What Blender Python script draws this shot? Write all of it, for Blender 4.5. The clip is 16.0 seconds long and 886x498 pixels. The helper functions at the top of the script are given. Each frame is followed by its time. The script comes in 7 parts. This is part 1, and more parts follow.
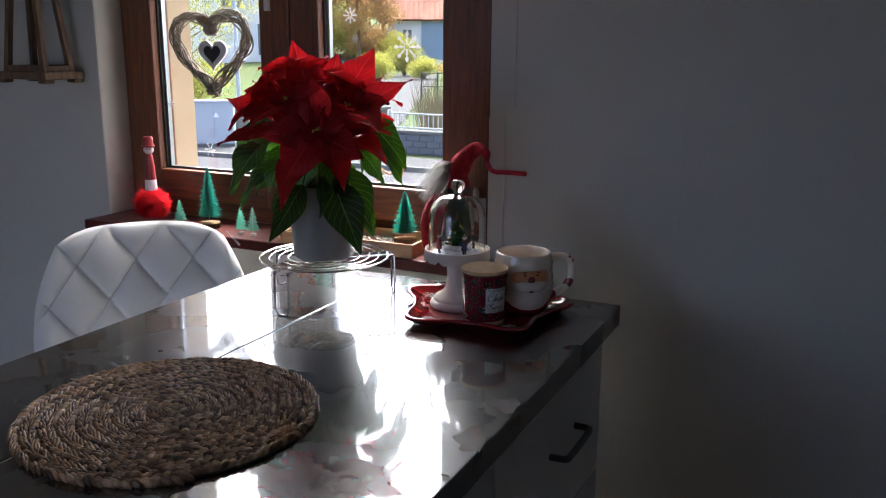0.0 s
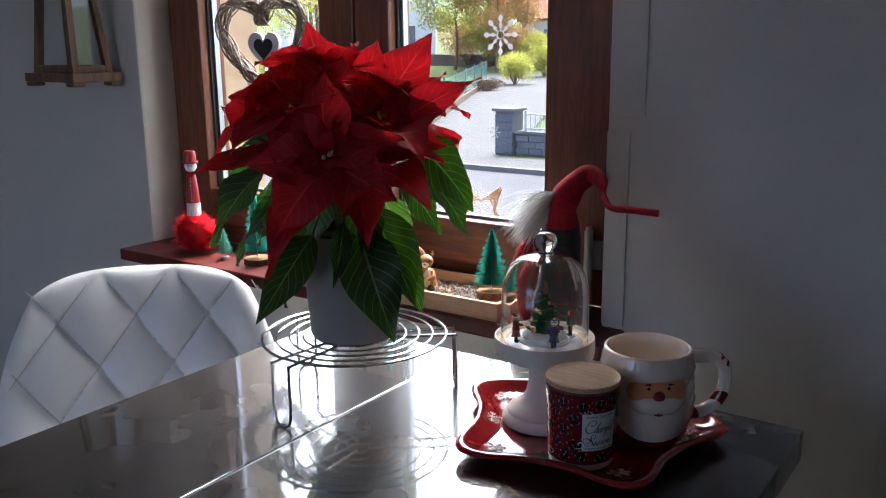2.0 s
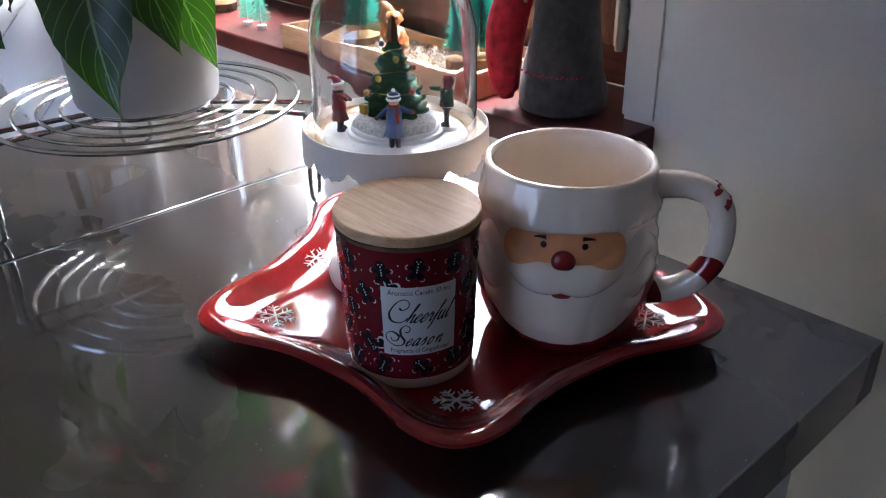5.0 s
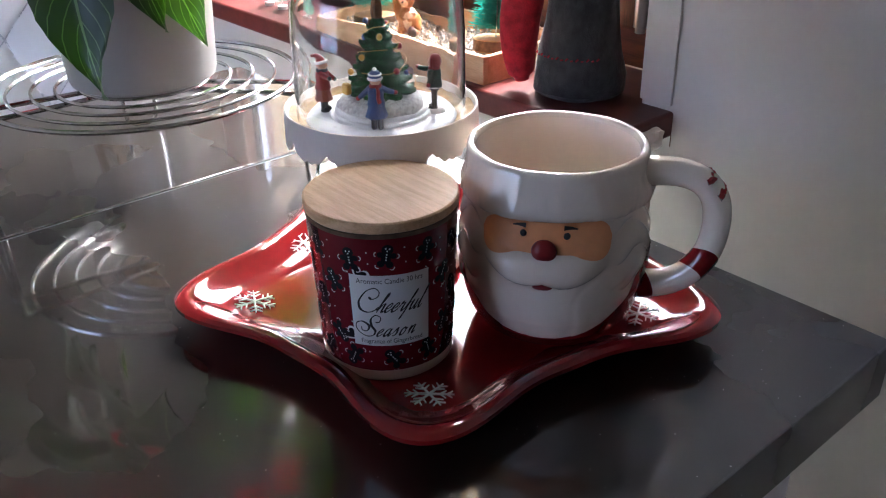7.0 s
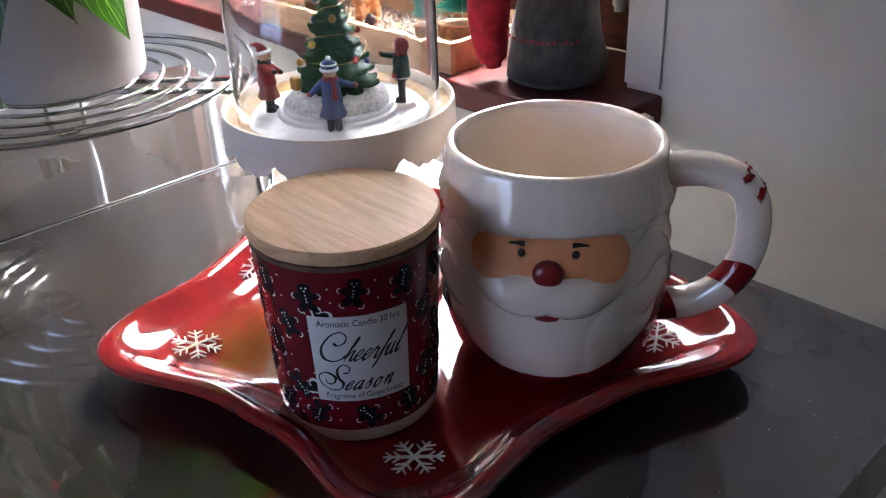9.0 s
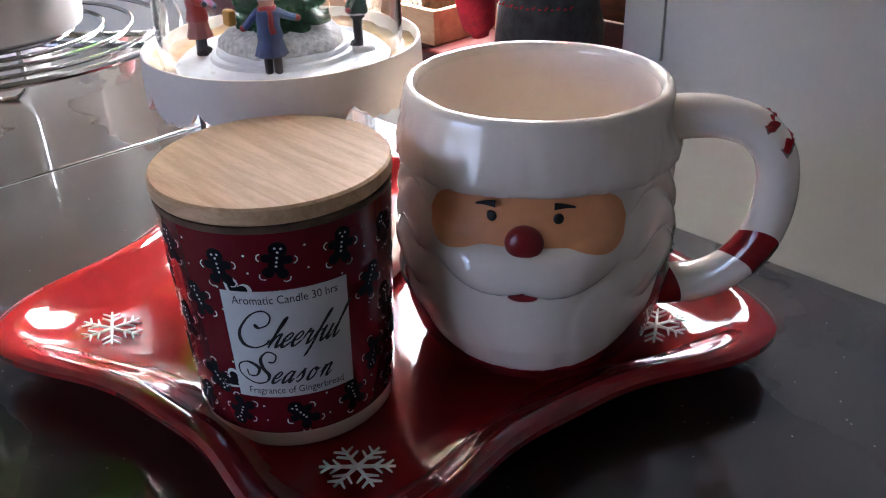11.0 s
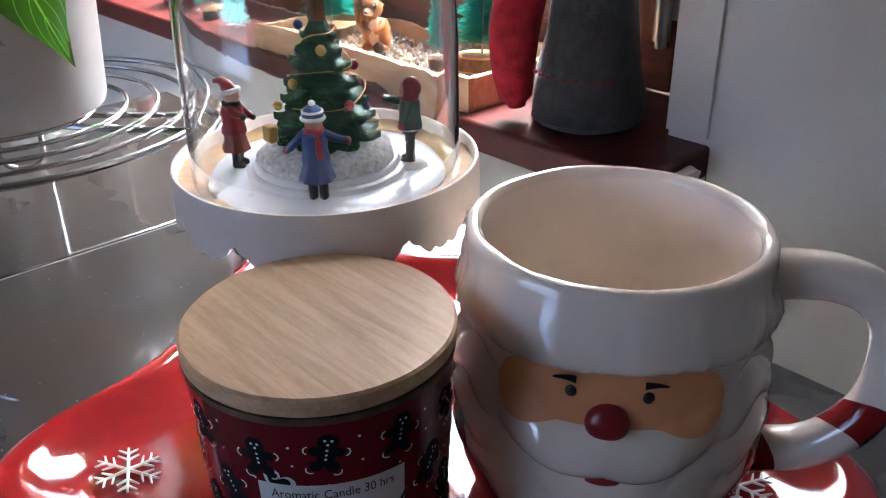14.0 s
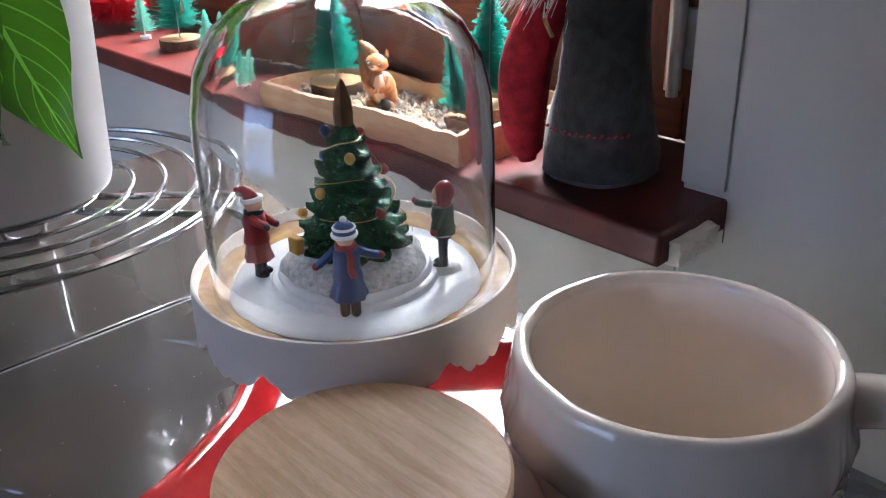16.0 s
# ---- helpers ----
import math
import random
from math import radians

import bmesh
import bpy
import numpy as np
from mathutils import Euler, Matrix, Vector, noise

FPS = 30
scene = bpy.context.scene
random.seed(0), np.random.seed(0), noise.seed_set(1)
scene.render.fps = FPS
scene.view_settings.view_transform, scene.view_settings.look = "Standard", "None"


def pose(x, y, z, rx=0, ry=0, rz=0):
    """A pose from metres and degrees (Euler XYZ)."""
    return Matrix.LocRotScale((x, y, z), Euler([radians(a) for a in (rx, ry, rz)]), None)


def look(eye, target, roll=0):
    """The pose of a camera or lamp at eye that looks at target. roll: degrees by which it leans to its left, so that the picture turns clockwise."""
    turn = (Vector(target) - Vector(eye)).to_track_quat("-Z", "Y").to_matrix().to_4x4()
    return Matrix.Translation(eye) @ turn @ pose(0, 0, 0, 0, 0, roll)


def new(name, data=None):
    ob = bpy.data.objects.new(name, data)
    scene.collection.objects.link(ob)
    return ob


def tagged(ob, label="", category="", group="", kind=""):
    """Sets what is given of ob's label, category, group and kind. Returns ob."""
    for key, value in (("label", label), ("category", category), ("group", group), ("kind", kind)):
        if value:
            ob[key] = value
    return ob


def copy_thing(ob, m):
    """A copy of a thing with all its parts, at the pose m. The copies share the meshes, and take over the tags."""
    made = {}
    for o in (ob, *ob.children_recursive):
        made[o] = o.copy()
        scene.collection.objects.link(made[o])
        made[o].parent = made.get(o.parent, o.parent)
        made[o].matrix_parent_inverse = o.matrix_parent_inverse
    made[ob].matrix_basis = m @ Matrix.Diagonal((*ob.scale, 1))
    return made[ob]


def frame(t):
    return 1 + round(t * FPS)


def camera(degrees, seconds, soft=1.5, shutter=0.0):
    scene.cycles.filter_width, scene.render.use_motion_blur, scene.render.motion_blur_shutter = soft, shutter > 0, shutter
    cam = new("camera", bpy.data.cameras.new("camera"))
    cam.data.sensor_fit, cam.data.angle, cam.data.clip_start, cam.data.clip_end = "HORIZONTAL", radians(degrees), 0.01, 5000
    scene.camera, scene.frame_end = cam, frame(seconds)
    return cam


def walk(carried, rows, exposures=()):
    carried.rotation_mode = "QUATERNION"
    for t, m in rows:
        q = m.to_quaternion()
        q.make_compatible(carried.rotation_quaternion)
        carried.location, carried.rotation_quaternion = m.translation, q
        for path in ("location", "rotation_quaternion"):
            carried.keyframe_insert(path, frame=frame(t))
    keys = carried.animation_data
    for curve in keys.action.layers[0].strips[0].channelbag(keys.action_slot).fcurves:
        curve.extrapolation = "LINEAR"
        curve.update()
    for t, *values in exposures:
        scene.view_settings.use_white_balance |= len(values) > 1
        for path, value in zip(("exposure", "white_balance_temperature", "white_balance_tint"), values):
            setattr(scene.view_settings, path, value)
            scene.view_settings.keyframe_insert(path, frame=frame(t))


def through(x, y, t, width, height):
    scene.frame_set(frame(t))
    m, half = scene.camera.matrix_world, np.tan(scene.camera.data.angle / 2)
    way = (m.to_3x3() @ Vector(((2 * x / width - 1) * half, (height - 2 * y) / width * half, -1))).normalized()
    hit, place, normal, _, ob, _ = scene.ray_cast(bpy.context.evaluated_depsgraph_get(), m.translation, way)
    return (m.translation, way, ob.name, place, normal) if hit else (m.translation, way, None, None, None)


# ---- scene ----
cam = camera(54.2, 16.0, soft=1.1)
METRES, EYE, TURN = 1.4, 1.36, 25.7
ROWS = [
    (0.0, 0.0, 0.0, 0.0, 0.07, -13.35, -0.3),
    (0.5, 0.0043, 0.0524, -0.0058, 0.28, -13.48, -0.32),
    (1.0, 0.0003, 0.1665, -0.0018, 0.67, -13.46, -0.16),
    (1.5, 0.0091, 0.2715, -0.0052, 1.86, -13.55, 0.5),
    (2.0, 0.0455, 0.3771, -0.0168, 9.2, -13.3, 0.51),
    (2.5, 0.0817, 0.4552, -0.0382, 13.84, -15.63, -0.44),
    (3.0, 0.0808, 0.542, -0.0595, 13.21, -18.96, -0.33),
    (3.5, 0.0839, 0.6202, -0.0875, 9.59, -22.01, -0.34),
    (4.0, 0.1148, 0.6678, -0.1042, 11.64, -24.81, 0.23),
    (4.5, 0.1512, 0.7052, -0.1198, 17.98, -26.47, 0.22),
    (7.0, 0.1831, 0.7434, -0.1306, 23.6, -28.28, 0.89),
    (7.5, 0.174, 0.7624, -0.1372, 23.58, -28.43, 1.32),
    (8.0, 0.1606, 0.7795, -0.1431, 22.97, -28.49, 2.24),
    (8.5, 0.1571, 0.7898, -0.1478, 21.31, -28.83, 2.36),
    (9.0, 0.1571, 0.7943, -0.1497, 20.46, -28.87, 2.16),
    (9.5, 0.1557, 0.804, -0.157, 20.17, -29.01, 2.01),
    (12.0, 0.1506, 0.8428, -0.1862, 21.13, -28.74, 1.15),
    (12.5, 0.1472, 0.8457, -0.1841, 21.41, -28.59, 0.96),
    (13.0, 0.1398, 0.8499, -0.1793, 21.45, -28.42, 0.77),
    (13.5, 0.135, 0.8549, -0.1724, 21.59, -27.79, 0.68),
    (14.0, 0.1283, 0.8616, -0.1658, 21.73, -27.1, 0.64),
    (14.5, 0.1238, 0.8666, -0.1625, 21.73, -26.79, 0.67),
    (15.0, 0.1191, 0.8717, -0.1591, 21.55, -26.61, 0.87),
    (15.5, 0.1128, 0.8755, -0.1542, 21.19, -26.26, 1.26),
    (16.0, 0.1106, 0.878, -0.1511, 20.77, -25.83, 1.58),
]
EXPOSURES = [(0.0, 4.6, 5900, 5), (2.0, 4.68, 5700, 5), (3.5, 4.95, 5450, 3), (4.5, 5.62, 5500, 5), (7.0, 6.03, 5750, 7), (9.0, 6.13, 5800, 7), (12.0, 6.22, 5800, 7), (16.0, 5.5, 5450, 5)]
walk(cam, [(t, pose(0, 0, EYE, 0, 0, TURN) @ pose(METRES * x, METRES * y, METRES * z, 90 + pitch, roll, yaw))
           for t, x, y, z, yaw, pitch, roll in ROWS], EXPOSURES)

# ---- light ----
world = bpy.data.worlds.new("sky")
scene.world = world
world.use_nodes = True
wn = world.node_tree.nodes
sky = wn.new("ShaderNodeTexSky")
sky.sky_type, sky.sun_disc = "NISHITA", False
sky.sun_elevation, sky.sun_rotation = radians(59), radians(-20)
sky.air_density, sky.dust_density, sky.ozone_density = 0.16, 4.0, 0.0
world.node_tree.links.new(sky.outputs[0], wn["Background"].inputs[0])
wn["Background"].inputs[1].default_value = 0.10

sun = new("sun", bpy.data.lights.new("sun", "SUN"))
sun.data.energy, sun.data.angle, sun.data.color = 0.03, radians(20), (1.0, 0.96, 0.90)
sun.matrix_world = look((-1.762, 4.840, 8.572), (0, 0, 0))

# ---- materials ----


def material(name, color, rough=0.5, metal=0.0, vary=0.12, scale=30.0, fine=220.0, bump=0.15, dist=0.001, second=None, **kw):
    """A surface with two sizes of variation in colour, roughness and relief."""
    m = bpy.data.materials.new(name)
    m.use_nodes = True
    n, l = m.node_tree.nodes, m.node_tree.links
    b = n["Principled BSDF"]
    tc = n.new("ShaderNodeTexCoord")
    big, small = n.new("ShaderNodeTexNoise"), n.new("ShaderNodeTexNoise")
    big.inputs["Scale"].default_value, small.inputs["Scale"].default_value = scale, fine
    big.inputs["Detail"].default_value = 4
    l.new(tc.outputs["Object"], big.inputs["Vector"]), l.new(tc.outputs["Object"], small.inputs["Vector"])
    mix = n.new("ShaderNodeMix")
    mix.data_type = "RGBA"
    mixed = n.new("ShaderNodeMath")
    mixed.operation = "MULTIPLY_ADD"
    l.new(small.outputs["Fac"], mixed.inputs[0])
    mixed.inputs[1].default_value = 0.35
    l.new(big.outputs["Fac"], mixed.inputs[2])
    ramp = n.new("ShaderNodeMapRange")
    ramp.inputs["From Min"].default_value, ramp.inputs["From Max"].default_value = 0.45, 0.9
    l.new(mixed.outputs[0], ramp.inputs["Value"])
    other = second or tuple(c * (1 - 2.2 * vary) for c in color)
    mix.inputs["A"].default_value, mix.inputs["B"].default_value = (*color, 1), (*other, 1)
    l.new(ramp.outputs[0], mix.inputs["Factor"])
    l.new(mix.outputs["Result"], b.inputs["Base Color"])
    rr = n.new("ShaderNodeMapRange")
    rr.inputs["To Min"].default_value, rr.inputs["To Max"].default_value = rough * 0.88, min(1, rough * 1.15)
    l.new(big.outputs["Fac"], rr.inputs["Value"]), l.new(rr.outputs[0], b.inputs["Roughness"])
    b.inputs["Metallic"].default_value = metal
    if bump:
        bp = n.new("ShaderNodeBump")
        bp.inputs["Strength"].default_value, bp.inputs["Distance"].default_value = bump, dist
        l.new(mixed.outputs[0], bp.inputs["Height"]), l.new(bp.outputs[0], b.inputs["Normal"])
    for key, value in kw.items():
        b.inputs[key.replace("_", " ")].default_value = value
    return m


def wood(name, color, dark, rough=0.45, rings=9.0, stretch=(1, 1, 12), bump=0.1, coat=0.0):
    """Wood with grain drawn out along one axis of the object."""
    m = material(name, color, rough, vary=0.1, scale=8, fine=90, bump=0)
    n, l = m.node_tree.nodes, m.node_tree.links
    b = n["Principled BSDF"]
    tc, mp = n.new("ShaderNodeTexCoord"), n.new("ShaderNodeMapping")
    mp.inputs["Scale"].default_value = stretch
    l.new(tc.outputs["Object"], mp.inputs["Vector"])
    g, f = n.new("ShaderNodeTexNoise"), n.new("ShaderNodeTexNoise")
    g.inputs["Scale"].default_value, f.inputs["Scale"].default_value = rings, rings * 9
    g.inputs["Detail"].default_value, g.inputs["Distortion"].default_value = 5, 0.6
    l.new(mp.outputs[0], g.inputs["Vector"]), l.new(mp.outputs[0], f.inputs["Vector"])
    s = n.new("ShaderNodeMath")
    s.operation = "MULTIPLY_ADD"
    s.inputs[1].default_value = 0.5
    l.new(f.outputs["Fac"], s.inputs[0]), l.new(g.outputs["Fac"], s.inputs[2])
    r = n.new("ShaderNodeMapRange")
    r.inputs["From Min"].default_value, r.inputs["From Max"].default_value = 0.55, 0.95
    l.new(s.outputs[0], r.inputs["Value"])
    mix = n.new("ShaderNodeMix")
    mix.data_type = "RGBA"
    mix.inputs["A"].default_value, mix.inputs["B"].default_value = (*color, 1), (*dark, 1)
    l.new(r.outputs[0], mix.inputs["Factor"]), l.new(mix.outputs["Result"], b.inputs["Base Color"])
    if bump:
        bp = n.new("ShaderNodeBump")
        bp.inputs["Strength"].default_value, bp.inputs["Distance"].default_value = bump, 0.0008
        l.new(s.outputs[0], bp.inputs["Height"]), l.new(bp.outputs[0], b.inputs["Normal"])
    b.inputs["Coat Weight"].default_value = coat
    b.inputs["Coat Roughness"].default_value = 0.15
    return m


def leafy(name, color, vein, through, gloss=0.4, thin=0.5):
    """A leaf with a midrib and side veins along its own length, that lets light through."""
    m = bpy.data.materials.new(name)
    m.use_nodes = True
    n, l = m.node_tree.nodes, m.node_tree.links
    b = n["Principled BSDF"]
    uv, sep = n.new("ShaderNodeUVMap"), n.new("ShaderNodeSeparateXYZ")
    l.new(uv.outputs[0], sep.inputs[0])

    def op(kind, a, c=None, d=None):
        k = n.new("ShaderNodeMath")
        k.operation = kind
        for i, v in enumerate((a, c, d)):
            if v is None:
                continue
            if isinstance(v, (int, float)):
                k.inputs[i].default_value = v
            else:
                l.new(v, k.inputs[i])
        return k.outputs[0]
    side = op("ABSOLUTE", op("SUBTRACT", sep.outputs["X"], 0.5))
    rib = op("LESS_THAN", side, 0.018)
    phase = op("FRACT", op("MULTIPLY", op("MULTIPLY_ADD", side, -0.55, sep.outputs["Y"]), 9.0))
    veins = op("LESS_THAN", phase, 0.09)
    both = op("MAXIMUM", rib, op("MULTIPLY", veins, 0.65))
    no, info = n.new("ShaderNodeTexNoise"), n.new("ShaderNodeObjectInfo")
    no.inputs["Scale"].default_value = 35
    tc = n.new("ShaderNodeTexCoord")
    l.new(tc.outputs["Object"], no.inputs["Vector"])
    tone = op("ADD", op("MULTIPLY", no.outputs["Fac"], 0.6), op("MULTIPLY", info.outputs["Random"], 0.4))
    m1, m2 = n.new("ShaderNodeMix"), n.new("ShaderNodeMix")
    m1.data_type = m2.data_type = "RGBA"
    m1.inputs["A"].default_value = (*color, 1)
    m1.inputs["B"].default_value = (*(c * 0.55 for c in color), 1)
    l.new(tone, m1.inputs["Factor"]), l.new(m1.outputs["Result"], m2.inputs["A"])
    m2.inputs["B"].default_value = (*vein, 1)
    l.new(both, m2.inputs["Factor"]), l.new(m2.outputs["Result"], b.inputs["Base Color"])
    b.inputs["Roughness"].default_value = gloss
    bp = n.new("ShaderNodeBump")
    bp.inputs["Strength"].default_value, bp.inputs["Distance"].default_value = 0.4, 0.001
    l.new(op("SUBTRACT", no.outputs["Fac"], both), bp.inputs["Height"]), l.new(bp.outputs[0], b.inputs["Normal"])
    tl, mx = n.new("ShaderNodeBsdfTranslucent"), n.new("ShaderNodeMixShader")
    m3 = n.new("ShaderNodeMix")
    m3.data_type = "RGBA"
    m3.inputs["A"].default_value = (*through, 1)
    m3.inputs["B"].default_value = (*(min(0.95, c * 1.5 + 0.06) for c in through), 1)
    l.new(both, m3.inputs["Factor"]), l.new(m3.outputs["Result"], tl.inputs[0])
    mx.inputs[0].default_value = thin
    l.new(b.outputs[0], mx.inputs[1]), l.new(tl.outputs[0], mx.inputs[2])
    l.new(mx.outputs[0], n["Material Output"].inputs[0])
    return m


WALL = material("white_wall_paint", (0.545, 0.53, 0.485), 0.75, vary=0.03, scale=3, fine=150, bump=0.35, dist=0.0015)
TRIM = material("white_gloss_trim", (0.78, 0.78, 0.77), 0.4, vary=0.03, scale=8, fine=150, bump=0.1)
FRAME = wood("brown_window_wood", (0.19, 0.058, 0.018), (0.085, 0.024, 0.009), 0.45, rings=11, stretch=(9, 9, 0.8), coat=0.08)
FRAME_H = wood("brown_window_wood_rails", (0.19, 0.058, 0.018), (0.085, 0.024, 0.009), 0.45, rings=11, stretch=(0.8, 9, 9), coat=0.08)
SILL = material("red_brown_sill_stone", (0.105, 0.018, 0.014), 0.36, vary=0.22, scale=25, fine=300, bump=0.08, Specular_IOR_Level=0.3)
RUBBER = material("black_gasket", (0.02, 0.02, 0.02), 0.5)
ALU = material("grey_metal", (0.55, 0.56, 0.57), 0.32, 1.0, vary=0.05)
DARK_METAL = material("dark_metal", (0.12, 0.12, 0.13), 0.35, 0.9, vary=0.1)
CHROME = material("chromed_wire", (0.72, 0.72, 0.72), 0.16, 1.0, vary=0.05, bump=0)
TOP = material("dark_polished_worktop", (0.022, 0.0185, 0.015), 0.27, vary=0.12, scale=5, fine=60, bump=0, IOR=1.5, Specular_IOR_Level=0.50, Coat_Weight=1.0, Coat_Roughness=0.03, Coat_IOR=1.9)
CABINET = material("white_cabinet_lacquer", (0.72, 0.72, 0.71), 0.35, vary=0.02, scale=6, bump=0.03)
LEATHER = material("white_leatherette", (0.86, 0.855, 0.835), 0.38, vary=0.03, scale=14, fine=600, bump=0.25, dist=0.0004)
THREAD_CREASE = material("grey_thread_and_crease", (0.62, 0.62, 0.62), 0.8)
SEAGRASS = material("woven_seagrass", (0.55, 0.33, 0.18), 0.25, vary=0.35, scale=90, fine=600, bump=0.6, second=(0.14, 0.066, 0.032))
SEAGRASS_CORE = material("seagrass_core", (0.10, 0.065, 0.035), 0.9, vary=0.3)
POMPOM = leafy("red_wool", (0.62, 0.016, 0.030), (0.62, 0.02, 0.03), (0.95, 0.03, 0.05), 0.8, 0.5)
POT = material("grey_white_pot", (0.33, 0.31, 0.29), 0.4, vary=0.03, scale=9, bump=0.05)
POT_BASE = material("unglazed_clay", (0.42, 0.26, 0.17), 0.8, vary=0.12, scale=60)
SOIL = material("potting_soil", (0.06, 0.04, 0.025), 0.95, vary=0.3, scale=60, fine=300, bump=1, dist=0.004)
BRACT = leafy("red_bract", (0.36, 0.005, 0.012), (0.52, 0.02, 0.02), (0.85, 0.010, 0.018), 0.75, 0.30)
LEAF = leafy("green_leaf", (0.012, 0.034, 0.010), (0.16, 0.25, 0.09), (0.10, 0.28, 0.010), 0.45, 0.13)
STEM = material("green_stem", (0.08, 0.11, 0.03), 0.5)
BUD = material("yellow_buds", (0.5, 0.38, 0.05), 0.5)
GLAZE_RED = material("red_glaze", (0.245, 0.011, 0.013), 0.09, vary=0.15, scale=18, fine=120, bump=0.04, Coat_Weight=0.6, Coat_Roughness=0.04)
GLAZE_WHITE = material("white_glaze", (0.88, 0.76, 0.63), 0.22, vary=0.02, scale=45, fine=200, bump=0.30, Coat_Weight=0.9, Coat_Roughness=0.06)
GLAZE_CREAM = material("cream_inside_glaze", (0.92, 0.79, 0.67), 0.2, vary=0.02, bump=0.02)
GLAZE_PEACH = material("peach_glaze", (0.84, 0.36, 0.15), 0.4, vary=0.08, scale=60, bump=0.03)
GLAZE_NOSE = material("dark_red_glaze", (0.24, 0.012, 0.014), 0.34, bump=0.02)
INK = material("black_paint", (0.012, 0.011, 0.012), 0.4, bump=0)
PRINT_BLACK = material("black_print", (0.010, 0.009, 0.012), 0.6, bump=0, Specular_IOR_Level=0.08)
WHITE_INK = material("white_print", (0.80, 0.79, 0.77), 0.55, vary=0.03, bump=0.02)
PRINT_RED = material("red_printed_jar", (0.18, 0.012, 0.020), 0.16, vary=0.08, scale=40, bump=0.02, Coat_Weight=0.5)
BAMBOO = wood("bamboo_lid", (0.74, 0.50, 0.29), (0.55, 0.33, 0.165), 0.5, rings=22, stretch=(1.5, 16, 16), bump=0.08)
PLASTER = material("matt_white_ceramic", (0.82, 0.74, 0.64), 0.45, vary=0.04, scale=40, fine=400, bump=0.12, dist=0.0005)
WAX = material("yellowed_glue", (0.50, 0.33, 0.12), 0.3, vary=0.35, scale=55, bump=0.3, second=(0.25, 0.11, 0.022))
BASE_WHITE = material("cool_white_plastic", (0.66, 0.67, 0.70), 0.28, vary=0.04, scale=60, bump=0.04)
SNOW = material("glitter_snow", (0.66, 0.66, 0.66), 0.5, vary=0.25, scale=500, fine=1400, bump=0.9, dist=0.0008)
DOME = material("dome_glass", (0.985, 0.99, 0.985), 0.015, vary=0.0, bump=0.06, scale=25, dist=0.0006, Transmission_Weight=1.0, IOR=1.45)
PANE = material("window_glass", (0.94, 0.96, 0.95), 0.0, vary=0.0, bump=0, Transmission_Weight=1.0, IOR=1.45)
STICKER = leafy("frosted_sticker", (0.78, 0.79, 0.82), (0.78, 0.79, 0.82), (0.14, 0.14, 0.15), 0.6, 0.4)
BRUSH = leafy("green_bottle_brush", (0.05, 0.30, 0.235), (0.07, 0.37, 0.29), (0.06, 0.44, 0.34), 0.5, 0.42)
BRUSH_PALE = leafy("frosted_bottle_brush", (0.17, 0.50, 0.40), (0.35, 0.58, 0.5), (0.25, 0.68, 0.54), 0.6, 0.5)
PINE = material("rough_pine", (0.50, 0.29, 0.13), 0.6, vary=0.2, scale=20)
BOX_WOOD = wood("pale_box_wood", (0.56, 0.35, 0.19), (0.40, 0.22, 0.10), 0.6, rings=10, stretch=(1.2, 9, 9))
BARK = material("bark", (0.16, 0.09, 0.05), 0.9, vary=0.3, scale=120, bump=0.8, dist=0.002)
LANTERN = wood("weathered_brown_wood", (0.19, 0.115, 0.062), (0.085, 0.05, 0.027), 0.7, rings=8, stretch=(9, 9, 1), bump=0.3)
TWIG = material("grey_willow_twig", (0.38, 0.31, 0.245), 0.75, vary=0.3, scale=60, bump=0.5)
CHALK = material("black_chalk_heart", (0.03, 0.03, 0.033), 0.7)
WHITE_WOOD = material("white_painted_wood", (0.76, 0.75, 0.73), 0.55, vary=0.05)
FELT_GREY = material("grey_felt", (0.042, 0.040, 0.042), 0.95, vary=0.3, scale=90, fine=700, bump=0.8, dist=0.0015, Sheen_Weight=0.3)
FELT_RED = material("red_felt", (0.48, 0.009, 0.028), 0.95, vary=0.25, scale=90, fine=700, bump=0.8, dist=0.0015)
HAIR = material("white_wool", (0.82, 0.82, 0.82), 0.8, Sheen_Weight=0.5)
SQUIRREL = material("orange_brown_resin", (0.42, 0.17, 0.05), 0.4, vary=0.2, scale=60, bump=0.4)
CREAM = material("cream_resin", (0.72, 0.55, 0.36), 0.45)
PAINT_RED = material("red_paint", (0.29, 0.016, 0.02), 0.35, bump=0.05)
PAINT_BLUE = material("blue_paint", (0.04, 0.085, 0.24), 0.4, vary=0.2, scale=400, bump=0.1)
PAINT_GREEN = material("green_paint", (0.015, 0.085, 0.045), 0.4, vary=0.2, scale=400, bump=0.1)
PAINT_DARK = material("dark_grey_paint", (0.035, 0.035, 0.045), 0.4)
PAINT_SALMON = material("faded_red_paint", (0.30, 0.075, 0.055), 0.45)
PAINT_SKIN = material("pale_paint", (0.68, 0.38, 0.25), 0.45)
PAINT_BRONZE = material("bronze_paint", (0.24, 0.10, 0.035), 0.4, 0.3, vary=0.3, scale=300)
PAINT_GOLD = material("gold_paint", (0.50, 0.28, 0.05), 0.35, 0.3)
GLITTER = material("glitter_green", (0.004, 0.024, 0.010), 0.26, 0.35, vary=0.3, scale=700, fine=3400, bump=1.0, dist=0.0016, second=(0.07, 0.23, 0.09))
GRAVEL = material("pale_gravel", (0.45, 0.42, 0.38), 0.8, vary=0.3, scale=150)
